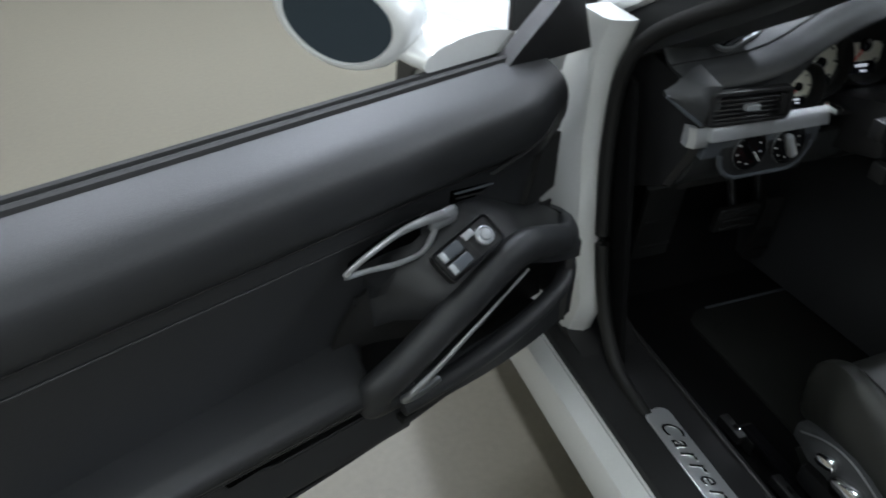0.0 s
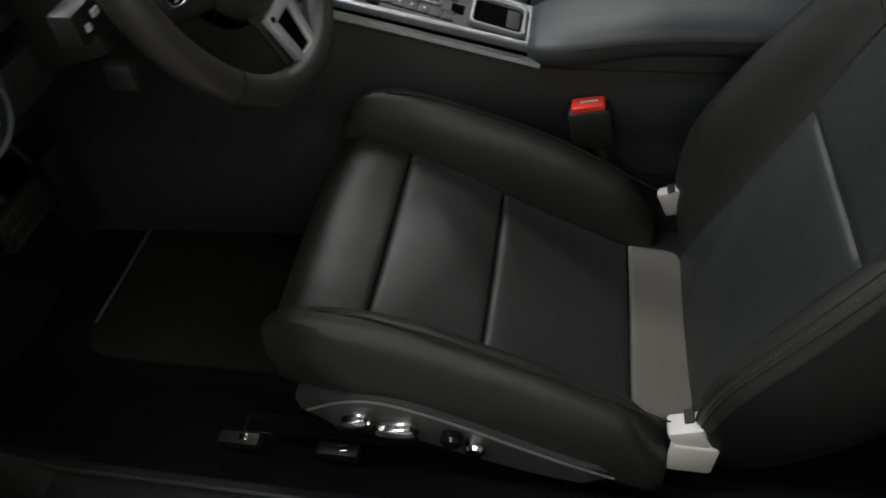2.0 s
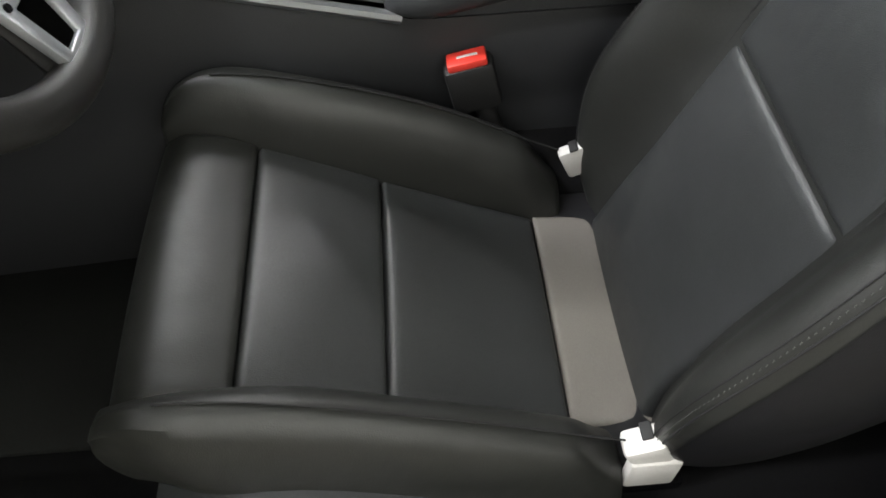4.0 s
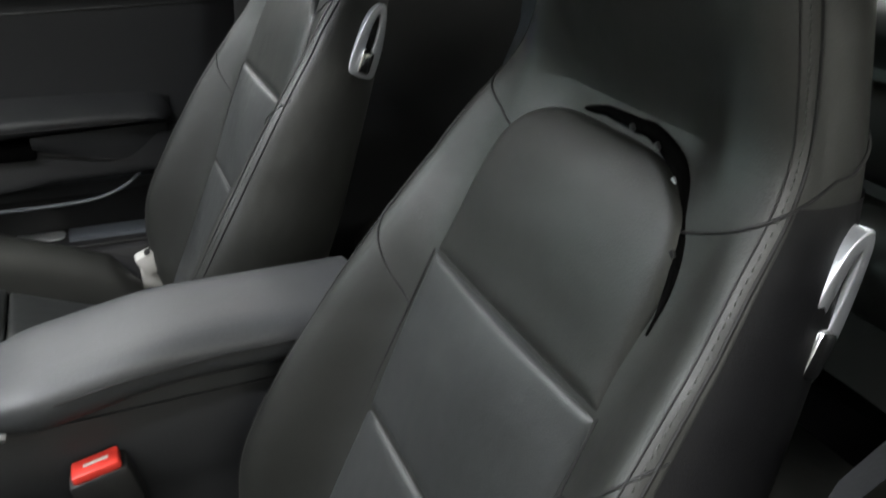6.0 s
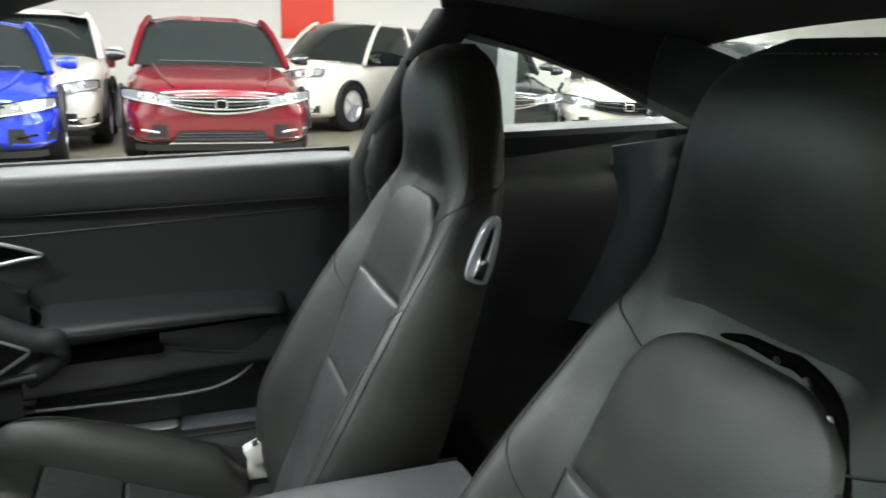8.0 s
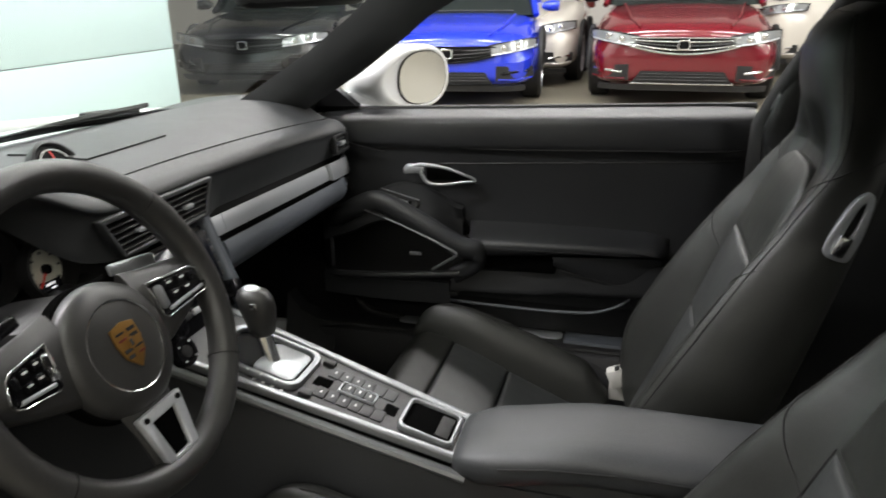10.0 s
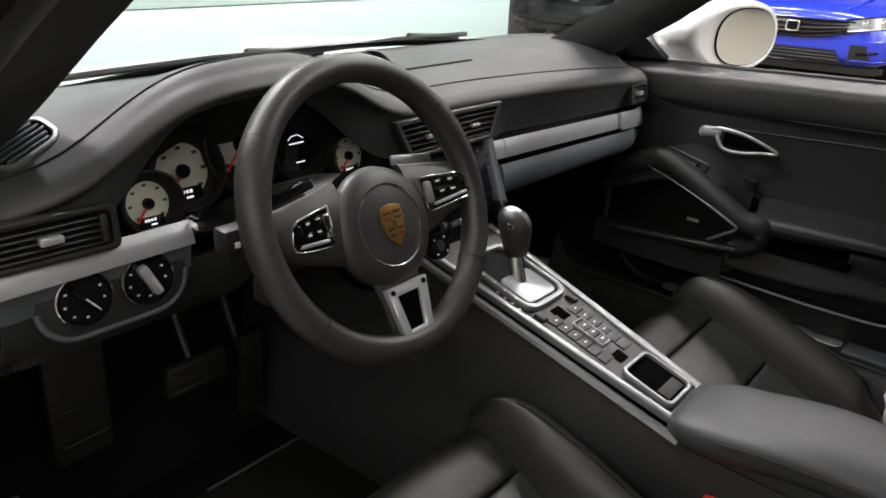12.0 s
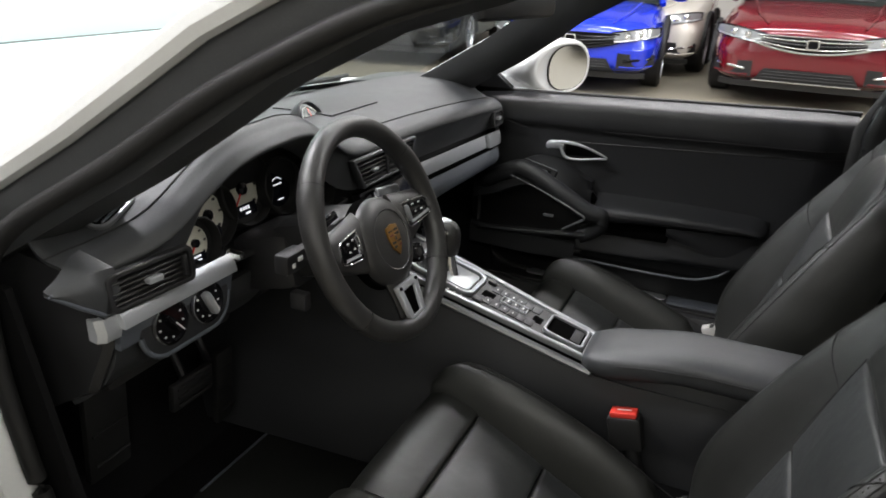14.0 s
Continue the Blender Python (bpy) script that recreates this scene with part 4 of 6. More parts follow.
def strip(x0, x1, z0, z1, y, bulge=0.006, dz=0.0):
    def at(u, v):
        s = v * 2 - 1
        x = x0 + (x1 - x0) * u
        return Vector((x, y - bulge * (1 - s * s) + 0.008 * v + 0.018 * step(0.66, 0.73, abs(x)), z0 + (z1 - z0) * v + dz * u))
    return sheet(at, 40, 9, -0.010)


for a, b in ((0.102, 0.140), (0.142, 0.580), (0.582, 0.700)):
    part("trim_strip", strip(a, b, 0.758 - 0.038 * (a - 0.102), 0.793 - 0.038 * (a - 0.102), 0.600, bulge=0.0022, dz=-0.038 * (b - a)), SILVER, dash, "satin silver trim strip")
part("trim_strip", sheet(lambda u, v: Vector((-0.724 + 0.218 * u, 0.603 + 0.010 * v * v, 0.776 + 0.022 * v)), 20, 6, -0.010), SILVER, dash, "satin silver trim strip")
part("trim_face", sheet(lambda u, v: Vector((-0.724 + 0.218 * u, 0.6035 + 0.005 * v, 0.775 - 0.034 * v)), 16, 5, -0.010), GREYTRIM, dash, "grey face below the trim strip")
# switch plate with two rotary knobs
oval = rounded(0.176, 0.090, 0.044, 8)
m = frame3(Vector((-0.603, 0.6155, 0.744)), (1, 0, 0), (0, 0.06, 1))
swp = part("switch_plate", moved(plate(oval, 0.010, None, 0.002), m), DOORSKIN, dash, "grey switch plate with a thin bright rim")
part("plate_rim", moved(tube([(x, y, 0.008) for x, y in rounded(0.174, 0.088, 0.043, 8)][18:] , 0.0042, 8), m), GREYTRIM, swp)
for i, x in enumerate((-0.641, -0.567)):
    mk = frame3(Vector((x, 0.607, 0.747)), (1, 0, 0), (0, 0.06, 1))
    knob = part("rotary_switch", lathe([(0.0, 0), (0.031, 0), (0.032, 0.006), (0.029, 0.009), (0.027, 0.006), (0.0, 0.006)], 36, mk), GLOSS, dash, "gloss black rotary switch")
    part("switch_ring", lathe([(0.0305, 0.004), (0.032, 0.004), (0.032, 0.0085), (0.0305, 0.009)], 36, mk), CHROME, knob)
    part("switch_grip", moved(box((0, 0, 0.012), (0.008 if i == 0 else 0.012, 0.042, 0.014), 0.004, rot=(0, 0, 38 if i == 0 else 25)), mk), GLOSS if i == 0 else SILVER, knob)
    part("switch_mark", moved(box((0.004, -0.004, 0.0192), (0.0016, 0.022, 0.0010), 0.0, rot=(0, 0, 38 if i == 0 else 25)), mk), PALE, knob)
    for a in range(150, 400, 40):
        q = radians(a)
        part("switch_symbol", moved(box((0.022 * math.cos(q), 0.022 * math.sin(q), 0.0066), (0.003, 0.002, 0.0010), 0.0), mk), PALE, knob)


def vent(cx, cz, w, h, y, n, lean=0.0, divider=True):
    mv = frame3(Vector((cx, y, cz)), (1, lean, 0), (0, 0.10, 1))
    fr = part("vent_frame", moved(plate(rounded(w, h, 0.010, 4), 0.016, None, 0.002, rounded(w - 0.016, h - 0.014, 0.006, 4)), mv), PLASTIC, dash)
    part("vent_back", moved(box((0, 0, -0.012), (w - 0.01, h - 0.01, 0.004)), mv), DARK, fr)
    for i in range(n):
        q = -h / 2 + 0.012 + (h - 0.024) * i / (n - 1)
        part("vent_slat", moved(box((0, q, 0.002), (w - 0.016, 0.0035, 0.022), 0.001, rot=(14, 0, 0), seg=1), mv), PLASTIC, fr)
    part("vent_tab", moved(box((0, 0.0, 0.015), (0.024, 0.009, 0.012), 0.002), mv), SILVER, fr)
    if divider:
        part("vent_wheel", moved(box((w / 2 - 0.016, 0, 0.012), (0.008, h - 0.02, 0.012), 0.003), mv), PLASTIC, fr)


vent(-0.664, 0.824, 0.142, 0.052, 0.612, 5, lean=-0.06)
mv = frame3(Vector((-0.030, 0.602, 0.839)), (1, 0, 0), (0, 0.10, 1))
trap = [(-0.134, 0.032), (0.134, 0.029), (0.103, -0.030), (-0.103, -0.031)]
trap_in = [(-0.122, 0.024), (0.121, 0.022), (0.097, -0.023), (-0.097, -0.024)]
bezel = part("vent_bezel", moved(plate(trap, 0.016, None, 0.003, trap_in), mv), SOFT, dash, "grey vent surround")
part("vent_back", moved(plate(trap, 0.003), mv @ Matrix.Translation((0, 0, -0.016))), GAPSHADE, bezel)
for i in range(5):
    q = -0.018 + 0.009 * i
    half = 0.110 + 0.55 * q
    for sx in (-1, 1):
        part("vent_slat", moved(box((sx * (0.5 * half + 0.003), q, 0.002), (half - 0.006, 0.0032, 0.022), 0.001, rot=(14, 0, 0), seg=1), mv), PLASTIC, bezel)
part("vent_divider", moved(box((0, 0, 0.004), (0.008, 0.050, 0.020), 0.002), mv), PLASTIC, bezel)
for sx in (-1, 1):
    part("vent_tab", moved(box((sx * 0.056, -0.001, 0.014), (0.020, 0.007, 0.010), 0.002), mv), SILVER, bezel)
# leather column beside the radio
part("column_trim", loft([[Vector((x + 0.5 * (0.014 - w), y, z)) for x, y in ((0.070, yy + 0.03), (0.070, yy + 0.002), (0.076, yy - 0.004), (0.074 + w - 0.006, yy - 0.004), (0.074 + w, yy + 0.004), (0.074 + w, yy + 0.06))] for yy, w, z in ((0.600, 0.022, 0.815), (0.590, 0.027, 0.780), (0.566, 0.028, 0.720), (0.545, 0.026, 0.670), (0.530, 0.022, 0.630))]), GREYTRIM, dash, "grey leather edge of the radio stack", smooth=60)
vent(0.655, 0.812, 0.080, 0.046, 0.611, 4, lean=0.02, divider=False)
# side defroster grille in the driver's corner of the top
mg = frame3(Vector((-0.640, 0.700, 0.8985)), (0.87, 0, 0.41), (-0.11, 0.925, 0.235))
gr = part("demister_bezel", moved(plate(rounded(0.078, 0.060, 0.020, 6), 0.008, None, 0.002, rounded(0.066, 0.048, 0.016, 6)), mg), SATIN, dash, "silver rimmed demister grille")
part("demister_well", moved(plate(rounded(0.068, 0.050, 0.016, 6), 0.004), mg @ Matrix.Translation((0, 0, 0.001))), GAPSHADE, gr)
for i in range(5):
    part("demister_slat", moved(box((0, -0.018 + 0.009 * i, 0.006), (0.064 - 0.006 * abs(i - 2), 0.003, 0.005), 0.001, seg=1), mg), GREYTRIM, gr)

# instruments
part("instrument_panel", sheet(lambda u, v: Vector((-0.625 + 0.485 * u, 0.715 - 0.06 * abs(2 * u - 1) ** 3 - 0.02 * v, 0.765 + (lip_z(-0.625 + 0.485 * u) - 0.765) * v)), 40, 8, 0.01), DARK, dash)
for cx, cz, r, yy in ((-0.530, 0.817, 0.038, 0.657), (-0.462, 0.836, 0.051, 0.690), (-0.365, 0.853, 0.063, 0.700), (-0.276, 0.836, 0.051, 0.690), (-0.205, 0.815, 0.038, 0.657)):
    mg = frame3(Vector((cx, yy, cz)), (1, 0, 0), (0, 0.22, 1))
    g = part("gauge", lathe([(0.0, 0.0), (r, 0.0), (r + 0.003, 0.002), (r + 0.003, 0.022), (r, 0.024), (0.95 * r, 0.006), (0.0, 0.004)], 40, mg), DARK, dash, "round gauge with cream dial")
    screen = cx == -0.276
    r = 0.95 * r
    part("dial", lathe([(0.0, 0.0045), (r - 0.002, 0.0045), (r - 0.002, 0.0055), (0.0, 0.0055)], 40, mg), SCREEN if screen else DIAL, g)
    if screen:
        for i, (bx, by, bw) in enumerate(((0, 0.004, 0.026), (0.002, -0.024, 0.016))):
            part("screen_line", moved(box((bx, by, 0.0062), (bw, 0.0018, 0.0008)), mg), LIT, g)
        part("screen_line", moved(tube([(-0.014, 0.010, 0.006), (-0.007, 0.015, 0.006), (0.004, 0.016, 0.006), (0.014, 0.010, 0.006)], 0.0007, 5), mg), LIT, g)
        continue
    for k in range(25):
        a = radians(225 - 270 * k / 24)
        part("tick", moved(box((0.83 * r * math.cos(a), 0.83 * r * math.sin(a), 0.0060), ((0.12 if k % 2 == 0 else 0.07) * r, 0.0009, 0.0008), rot=(0, 0, math.degrees(a))), mg), INK, g)
    for k in range(0, 13, 2):
        a = radians(225 - 270 * k / 12)
        part("tick_label", moved(box((0.62 * r * math.cos(a), 0.62 * r * math.sin(a), 0.0060), (0.13 * r, 0.085 * r, 0.0006)), mg), INK, g)
    a = radians(228 if r > 0.03 else 205)
    part("needle", moved(box((0.36 * r * math.cos(a), 0.36 * r * math.sin(a), 0.0085), (0.80 * r, 0.0024, 0.0015), rot=(0, 0, math.degrees(a))), mg), NEEDLE, g, "red needle")
    part("needle_hub", lathe([(0.0, 0.005), (0.20 * r, 0.005), (0.18 * r, 0.011), (0.0, 0.012)], 20, mg), GLOSS, g)
    if r > 0.03:
        part("display", moved(plate(rounded(0.9 * r, 0.36 * r, 0.003, 3, 0, -0.62 * r), 0.001), mg @ Matrix.Translation((0, 0, 0.006))), SCREEN, g)
        part("display_digit", moved(merge(*[box(((-0.22 + 0.11 * i) * r, -0.56 * r, 0.0075), (0.06 * r, 0.09 * r, 0.0006)) for i in range(4)], box((0.05 * r, -0.72 * r, 0.0075), (0.2 * r, 0.05 * r, 0.0006))), mg), LIT, g)
part("gauge_sill", sheet(lambda u, v: Vector((-0.60 + 0.45 * u, 0.612 + 0.10 * v, 0.792 - 0.006 * v - 0.010 * math.sin(math.pi * u))), 20, 5, 0.006), PLASTIC, dash)
# stopwatch on the dash top
ms = frame3(Vector((-0.01, 0.800, 0.894)), (1, 0, 0), (0, 0.7, 1))
sw = part("stopwatch", lathe([(0.0, -0.02), (0.036, -0.02), (0.043, 0.004), (0.043, 0.020), (0.038, 0.022), (0.036, 0.016), (0.0, 0.015)], 32, ms), PLASTIC, dash, "small round clock pod")
part("clock_face", lathe([(0.0, 0.0155), (0.036, 0.0155), (0.036, 0.0165), (0.0, 0.0165)], 32, ms), GLOSS, sw)
part("clock_ring", lathe([(0.027, 0.017), (0.029, 0.017), (0.029, 0.018), (0.027, 0.018)], 32, ms), PALE, sw)
part("needle", moved(box((0, 0.010, 0.019), (0.0018, 0.03, 0.001)), ms), NEEDLE, sw)
part("speaker_grille", sheet(lambda u, v: dash_top((0.725 + 0.02 + 0.20 * u) / 1.45, 0.12 + 0.14 * v) + Vector((0, 0, 0.003)), 16, 8, 0.004), PLASTIC, dash)
# radio stack
stack = part("radio_panel", sheet(lambda u, v: Vector((-0.125 + 0.20 * u, 0.600 - 0.05 * v, 0.795 - 0.135 * v)), 8, 8, -0.02), GLOSS, dash, "gloss black radio panel")
part("screen", moved(box((0, 0, 0), (0.15, 0.085, 0.006), 0.004), frame3(Vector((-0.02, 0.576, 0.752)), (1, 0, 0), (0, 0.35, 0.94))), SCREEN, stack)
for i in range(6):
    for sx in (-1, 1):
        part("radio_key", moved(box((sx * 0.077, 0.034 - 0.014 * i, -0.006), (0.022, 0.009, 0.006), 0.002), frame3(Vector((-0.02, 0.574, 0.752)), (1, 0, 0), (0, 0.35, 0.94))), PLASTIC, stack)
for sx in (-1, 1):
    part("radio_knob", lathe([(0, 0), (0.016, 0), (0.015, 0.020), (0.012, 0.022), (0, 0.022)], 24, frame3(Vector((-0.02 + sx * 0.078, 0.556, 0.688)), (1, 0, 0), (0, 0.35, 0.94))), GLOSS, stack)
for i in range(4):
    part("climate_key", moved(box((-0.036 + 0.024 * i, 0, 0), (0.020, 0.010, 0.006), 0.002), frame3(Vector((-0.02, 0.556, 0.690)), (1, 0, 0), (0, 0.35, 0.94))), SILVER if i % 2 else PLASTIC, stack)

# ---- steering wheel ----
WHEEL = pose(-0.369, 0.417, 0.836, 66)
wheel = root("steering_wheel", (0, 0, 0), "black leather three spoke steering wheel with silver inserts", "steering wheel", local=True)
wheel.matrix_basis = WHEEL @ Matrix.Scale(1.0, 4)
WHEEL_R = 0.1655
ringpts = [(WHEEL_R * math.cos(radians(a)), WHEEL_R * math.sin(radians(a)), 0) for a in range(0, 360, 5)]
rim = part("rim", tube(ringpts, [0.0172 + 0.0016 * (math.exp(-(((a - 30) / 14) ** 2)) + math.exp(-(((a - 150) / 14) ** 2))) for a in range(0, 360, 5)], 18, closed=True, squash=1.06), RIMSKIN, wheel)
for a in (38, 142, 218, 322):
    q = radians(a)
    c = Vector((WHEEL_R * math.cos(q), WHEEL_R * math.sin(q), 0))
    rad, tan = Vector((math.cos(q), math.sin(q), 0)), Vector((0, 0, 1))
    part("rim_seam", tube([c + 0.0176 * (math.cos(b) * rad + 1.08 * math.sin(b) * tan) for b in (2 * math.pi * j / 20 for j in range(20))], 0.0009, 5, closed=True), DARK, rim)
hub = part("airbag_cover", lathe([(0.0, -0.03), (0.066, -0.03), (0.0715, -0.014), (0.072, 0.000), (0.0695, 0.009), (0.063, 0.0150), (0.055, 0.0185), (0.0490, 0.0195), (0.0475, 0.0180), (0.036, 0.0205), (0.020, 0.0220), (0.0, 0.0226)], 56), RIMSKIN, wheel, "round black airbag cover")
part("hub_ring", lathe([(0.0470, 0.0165), (0.0490, 0.0175), (0.0486, 0.0202), (0.0474, 0.0196)], 56), CHROME, hub)
part("hub_gap", lathe([(0.0715, -0.020), (0.0745, -0.020), (0.0745, -0.004), (0.0720, -0.002)], 48), GAPSHADE, hub)
shield = [(-0.016, 0.021), (0, 0.0245), (0.016, 0.021), (0.0175, 0.005), (0.0135, -0.012), (0.0, -0.0265), (-0.0135, -0.012), (-0.0175, 0.005)]
badge = part("badge", moved(plate(shield, 0.003, None, 0.0008), Matrix.Translation((0, 0, 0.0216))), GOLD, hub, "gold shield shaped badge")
for bx, by in ((-0.008, 0.0105), (0.008, 0.0105), (-0.0075, -0.0085), (0.0075, -0.0085)):
    for k in range(2):
        part("badge_bar", box((bx, by + 0.0034 - 0.0068 * k, 0.0250), (0.0110 - 0.003 * k * (by < 0), 0.0036 if (bx < 0) == (by < 0) else 0.0022, 0.0008)), (BADGERED if k else DARK) if (bx < 0) != (by < 0) else DARK, badge)
part("badge_field", box((0, 0.0010, 0.0253), (0.0085, 0.011, 0.0012), 0.0004), GOLD, badge)
part("badge_mark", box((0, 0.0010, 0.0262), (0.0040, 0.0070, 0.0006), 0.0002), INK, badge)
for sx in (-1, 1):
    stations = ((0.052, 0.016, -0.002, 0.100), (0.085, 0.018, 0.000, 0.084), (0.115, 0.021, 0.000, 0.070), (0.140, 0.024, -0.003, 0.056), (0.160, 0.027, -0.006, 0.044))
    rings = [[Vector((sx * x, y + h * math.cos(q) * 0.5, z + 0.0125 * math.sin(q))) for q in (2 * math.pi * j / 18 for j in range(18))] for x, y, z, h in stations]
    sp_ = part("spoke", loft(rings), RIMSKIN, wheel, smooth=60)
    # switch pods set back in the spokes; the right one is longer
    xi, xo = (0.066, 0.152) if sx > 0 else (0.077, 0.131)
    ob = [(sx * xi, 0.044), (sx * (xo - 0.010), 0.037), (sx * (xo - 0.002), 0.031), (sx * (xo + 0.004), 0.012), (sx * (xo + 0.001), 0.004), (sx * (xo - 0.006), 0.001), (sx * (xi + 0.010), -0.003), (sx * (xi + 0.003), 0.004)]
    mx, my = sum(p[0] for p in ob) / 8, sum(p[1] for p in ob) / 8
    hb = [(mx + (x - mx) * (1 - 0.0022 / abs(xo - xi) * 2), my + (y - my) * 0.87) for x, y in ob]
    if sx < 0:
        ob, hb = ob[::-1], hb[::-1]
    part("spoke_insert", moved(plate(ob, 0.007, None, 0.0012, hb), Matrix.Translation((0, 0, 0.0075))), CHROME, sp_, "bright switch surround")
    part("spoke_face", moved(plate(hb, 0.005), Matrix.Translation((0, 0, 0.0075))), GLOSS, sp_)
    span = xo - xi
    for i, (kx, ky, kw, kh) in enumerate(((0.36, 0.031, 0.20, 0.010), (0.62, 0.029, 0.20, 0.010), (0.84, 0.025, 0.16, 0.012), (0.40, 0.0175, 0.20, 0.010), (0.64, 0.0165, 0.20, 0.009))):
        part("wheel_key", box((sx * (xi + kx * span), ky, 0.0135), (kw * span, kh, 0.005), 0.0022, rot=(0, 0, -5 * sx)), GLOSS, sp_)
        if i != 2:
            part("key_mark", box((sx * (xi + kx * span), ky + 0.001, 0.0163), (0.07 * span + 0.001, 0.0018, 0.0006)), PALE, sp_)
    part("wheel_bar", box((sx * (xi + 0.57 * span), 0.0070, 0.0140), (0.74 * span, 0.0042, 0.005), 0.0015, rot=(0, 0, sx * 3)), SILVER, sp_)
    part("wheel_roller", box((sx * (xi + 0.145 * span), 0.022, 0.0140), (0.011, 0.028, 0.009), 0.004), CHROME if sx < 0 else SATIN, sp_)
    for bx, by in ((xo - 0.002, 0.010), (xi + 0.009, 0.003)):
        part("spoke_screw", lathe([(0, 0.0145), (0.0032, 0.0145), (0.0026, 0.0165), (0, 0.0168)], 12, Matrix.Translation((sx * bx, by, 0))), GLOSS, sp_)
    part("shift_paddle", box((sx * 0.098, 0.0665, -0.020), (0.070, 0.014, 0.006), 0.003, rot=(0, 0, -8 * sx)), SATIN if sx > 0 else GLOSS, wheel)
# drive mode dial under the right spoke
dial = part("mode_dial", lathe([(0, -0.004), (0.0165, -0.004), (0.0170, 0.006), (0.0155, 0.009), (0.0105, 0.009), (0.0095, 0.007), (0, 0.007)], 28, Matrix.Translation((0.079, -0.047, 0))), GLOSS, wheel, "small black rotary dial")
part("dial_cap", lathe([(0, 0.006), (0.0075, 0.006), (0.0070, 0.0095), (0, 0.0100)], 20, Matrix.Translation((0.079, -0.047, 0))), PLASTIC, dial)
for k in range(4):
    part("dial_mark", box((0.079 + 0.013 * math.cos(1.57 * k + 0.8), -0.047 + 0.013 * math.sin(1.57 * k + 0.8), 0.0093), (0.002, 0.002, 0.0006)), PALE, dial)
low = part("spoke", loft([[Vector((w * math.cos(q), y, z + 0.010 * math.sin(q))) for q in (2 * math.pi * j / 14 for j in range(14))] for y, w, z in ((-0.05, 0.040, 0.002), (-0.09, 0.030, 0.0), (-0.140, 0.024, -0.004))]), RIMSKIN, wheel)
ob = [(-0.034, -0.070), (-0.0225, -0.143), (0.0225, -0.143), (0.034, -0.070)]
hb = [(-0.0185, -0.082), (-0.0125, -0.126), (0.0125, -0.126), (0.0185, -0.082)]
part("spoke_insert", moved(plate(ob, 0.009, None, 0.002, hb), Matrix.Translation((0, 0, 0.008))), SILVER, low, "silver lower spoke frame")
part("spoke_gap", moved(plate(hb, 0.003), Matrix.Translation((0, 0, 0.0085))), GAPSHADE, low)
for bx, by in ((-0.0255, -0.076), (0.0255, -0.076), (-0.0175, -0.1355), (0.0175, -0.1355)):
    part("screw", lathe([(0, 0.0165), (0.0035, 0.0165), (0.003, 0.0190), (0, 0.0190)], 12, Matrix.Translation((bx, by, 0))), GLOSS, low)
# the hub and its spokes sit a little below the centre of the rim
for ob_ in wheel.children_recursive:
    if not ob_.name.startswith("rim"):
        ob_.data.transform(Matrix.Translation((0, -0.022, -0.006)))
# column
col = root("steering_column", (-0.37, 0.55, 0.78), "black plastic steering column shroud with stalks", "steering column")
part("shroud", merge(box((-0.37, 0.52, 0.795), (0.12, 0.14, 0.10), 0.025, rot=(-14, 0, 0)), box((-0.37, 0.60, 0.76), (0.14, 0.12, 0.10), 0.02, rot=(-14, 0, 0))), PLASTIC, col)
for sx in (-1, 1):
    st = part("stalk", tube([(-0.37 + sx * 0.06, 0.50, 0.815), (-0.37 + sx * 0.12, 0.49, 0.818), (-0.37 + sx * 0.160, 0.485, 0.820)], [0.012, 0.013, 0.012], 12), PLASTIC, col)
    part("stalk_end", box((-0.37 + sx * 0.145, 0.486, 0.820), (0.050, 0.026, 0.032), 0.006), PLASTIC, st)
    part("stalk_mark", merge(box((-0.37 + sx * 0.140, 0.4720, 0.824), (0.010, 0.002, 0.006)), box((-0.37 + sx * 0.156, 0.4720, 0.818), (0.006, 0.002, 0.006))), PALE, st)
part("lower_stalk", box((-0.475, 0.50, 0.735), (0.018, 0.03, 0.03), 0.005), PLASTIC, col)
part("ignition_key", merge(box((-0.50, 0.600, 0.80), (0.012, 0.03, 0.012), 0.003)), CHROME, col)

# ---- centre console ----
CX = -0.042
con = root("centre_console", (CX, 0.2, 0.2), "black centre console with silver surround, shifter and armrest", "console")


def con_z(y):
    return 0.527 + 0.290 * (y - 0.115)


def con_w(y):
    return 0.056 + 0.062 * (y - 0.115)


sl = Vector((0, 1, 0.290)).normalized()


def con_m(y, x=0.0, up=0.0):
    return frame3(Vector((CX + x, y, con_z(y) + up)), (1, 0, 0), sl)


outer = [(-con_w(0.115), 0), (con_w(0.115), 0), (con_w(0.60) + 0.004, 0.50), (-con_w(0.60) - 0.004, 0.50)]
inner = [(-con_w(0.115) + 0.012, 0.020), (con_w(0.115) - 0.012, 0.020), (con_w(0.60) - 0.008, 0.50 - 0.010), (-con_w(0.60) + 0.008, 0.50 - 0.010)]
part("console_surround", moved(plate(outer, 0.012, None, 0.003, inner), con_m(0.115)), SATIN, con, "satin silver surround")
part("console_face", moved(plate(inner, 0.008), con_m(0.115) @ Matrix.Translation((0, 0, -0.001))), PLASTIC, con)
for sx in (-1, 1):
    def flank(u, v):
        y = -0.34 + 1.32 * u
        k = step(0.06, 0.15, y)
        z = 0.497 + (con_z(y) - 0.010 - 0.497) * k
        x = 0.044 + (con_w(y) + 0.003 - 0.044) * k + (0.020 + 0.055 * step(0.05, 0.3, y)) * v ** 1.3 + 0.010 * math.sin(math.pi * min(1.0, v * 2.2))
        return Vector((CX + sx * x, y, z - (z - 0.22) * v))
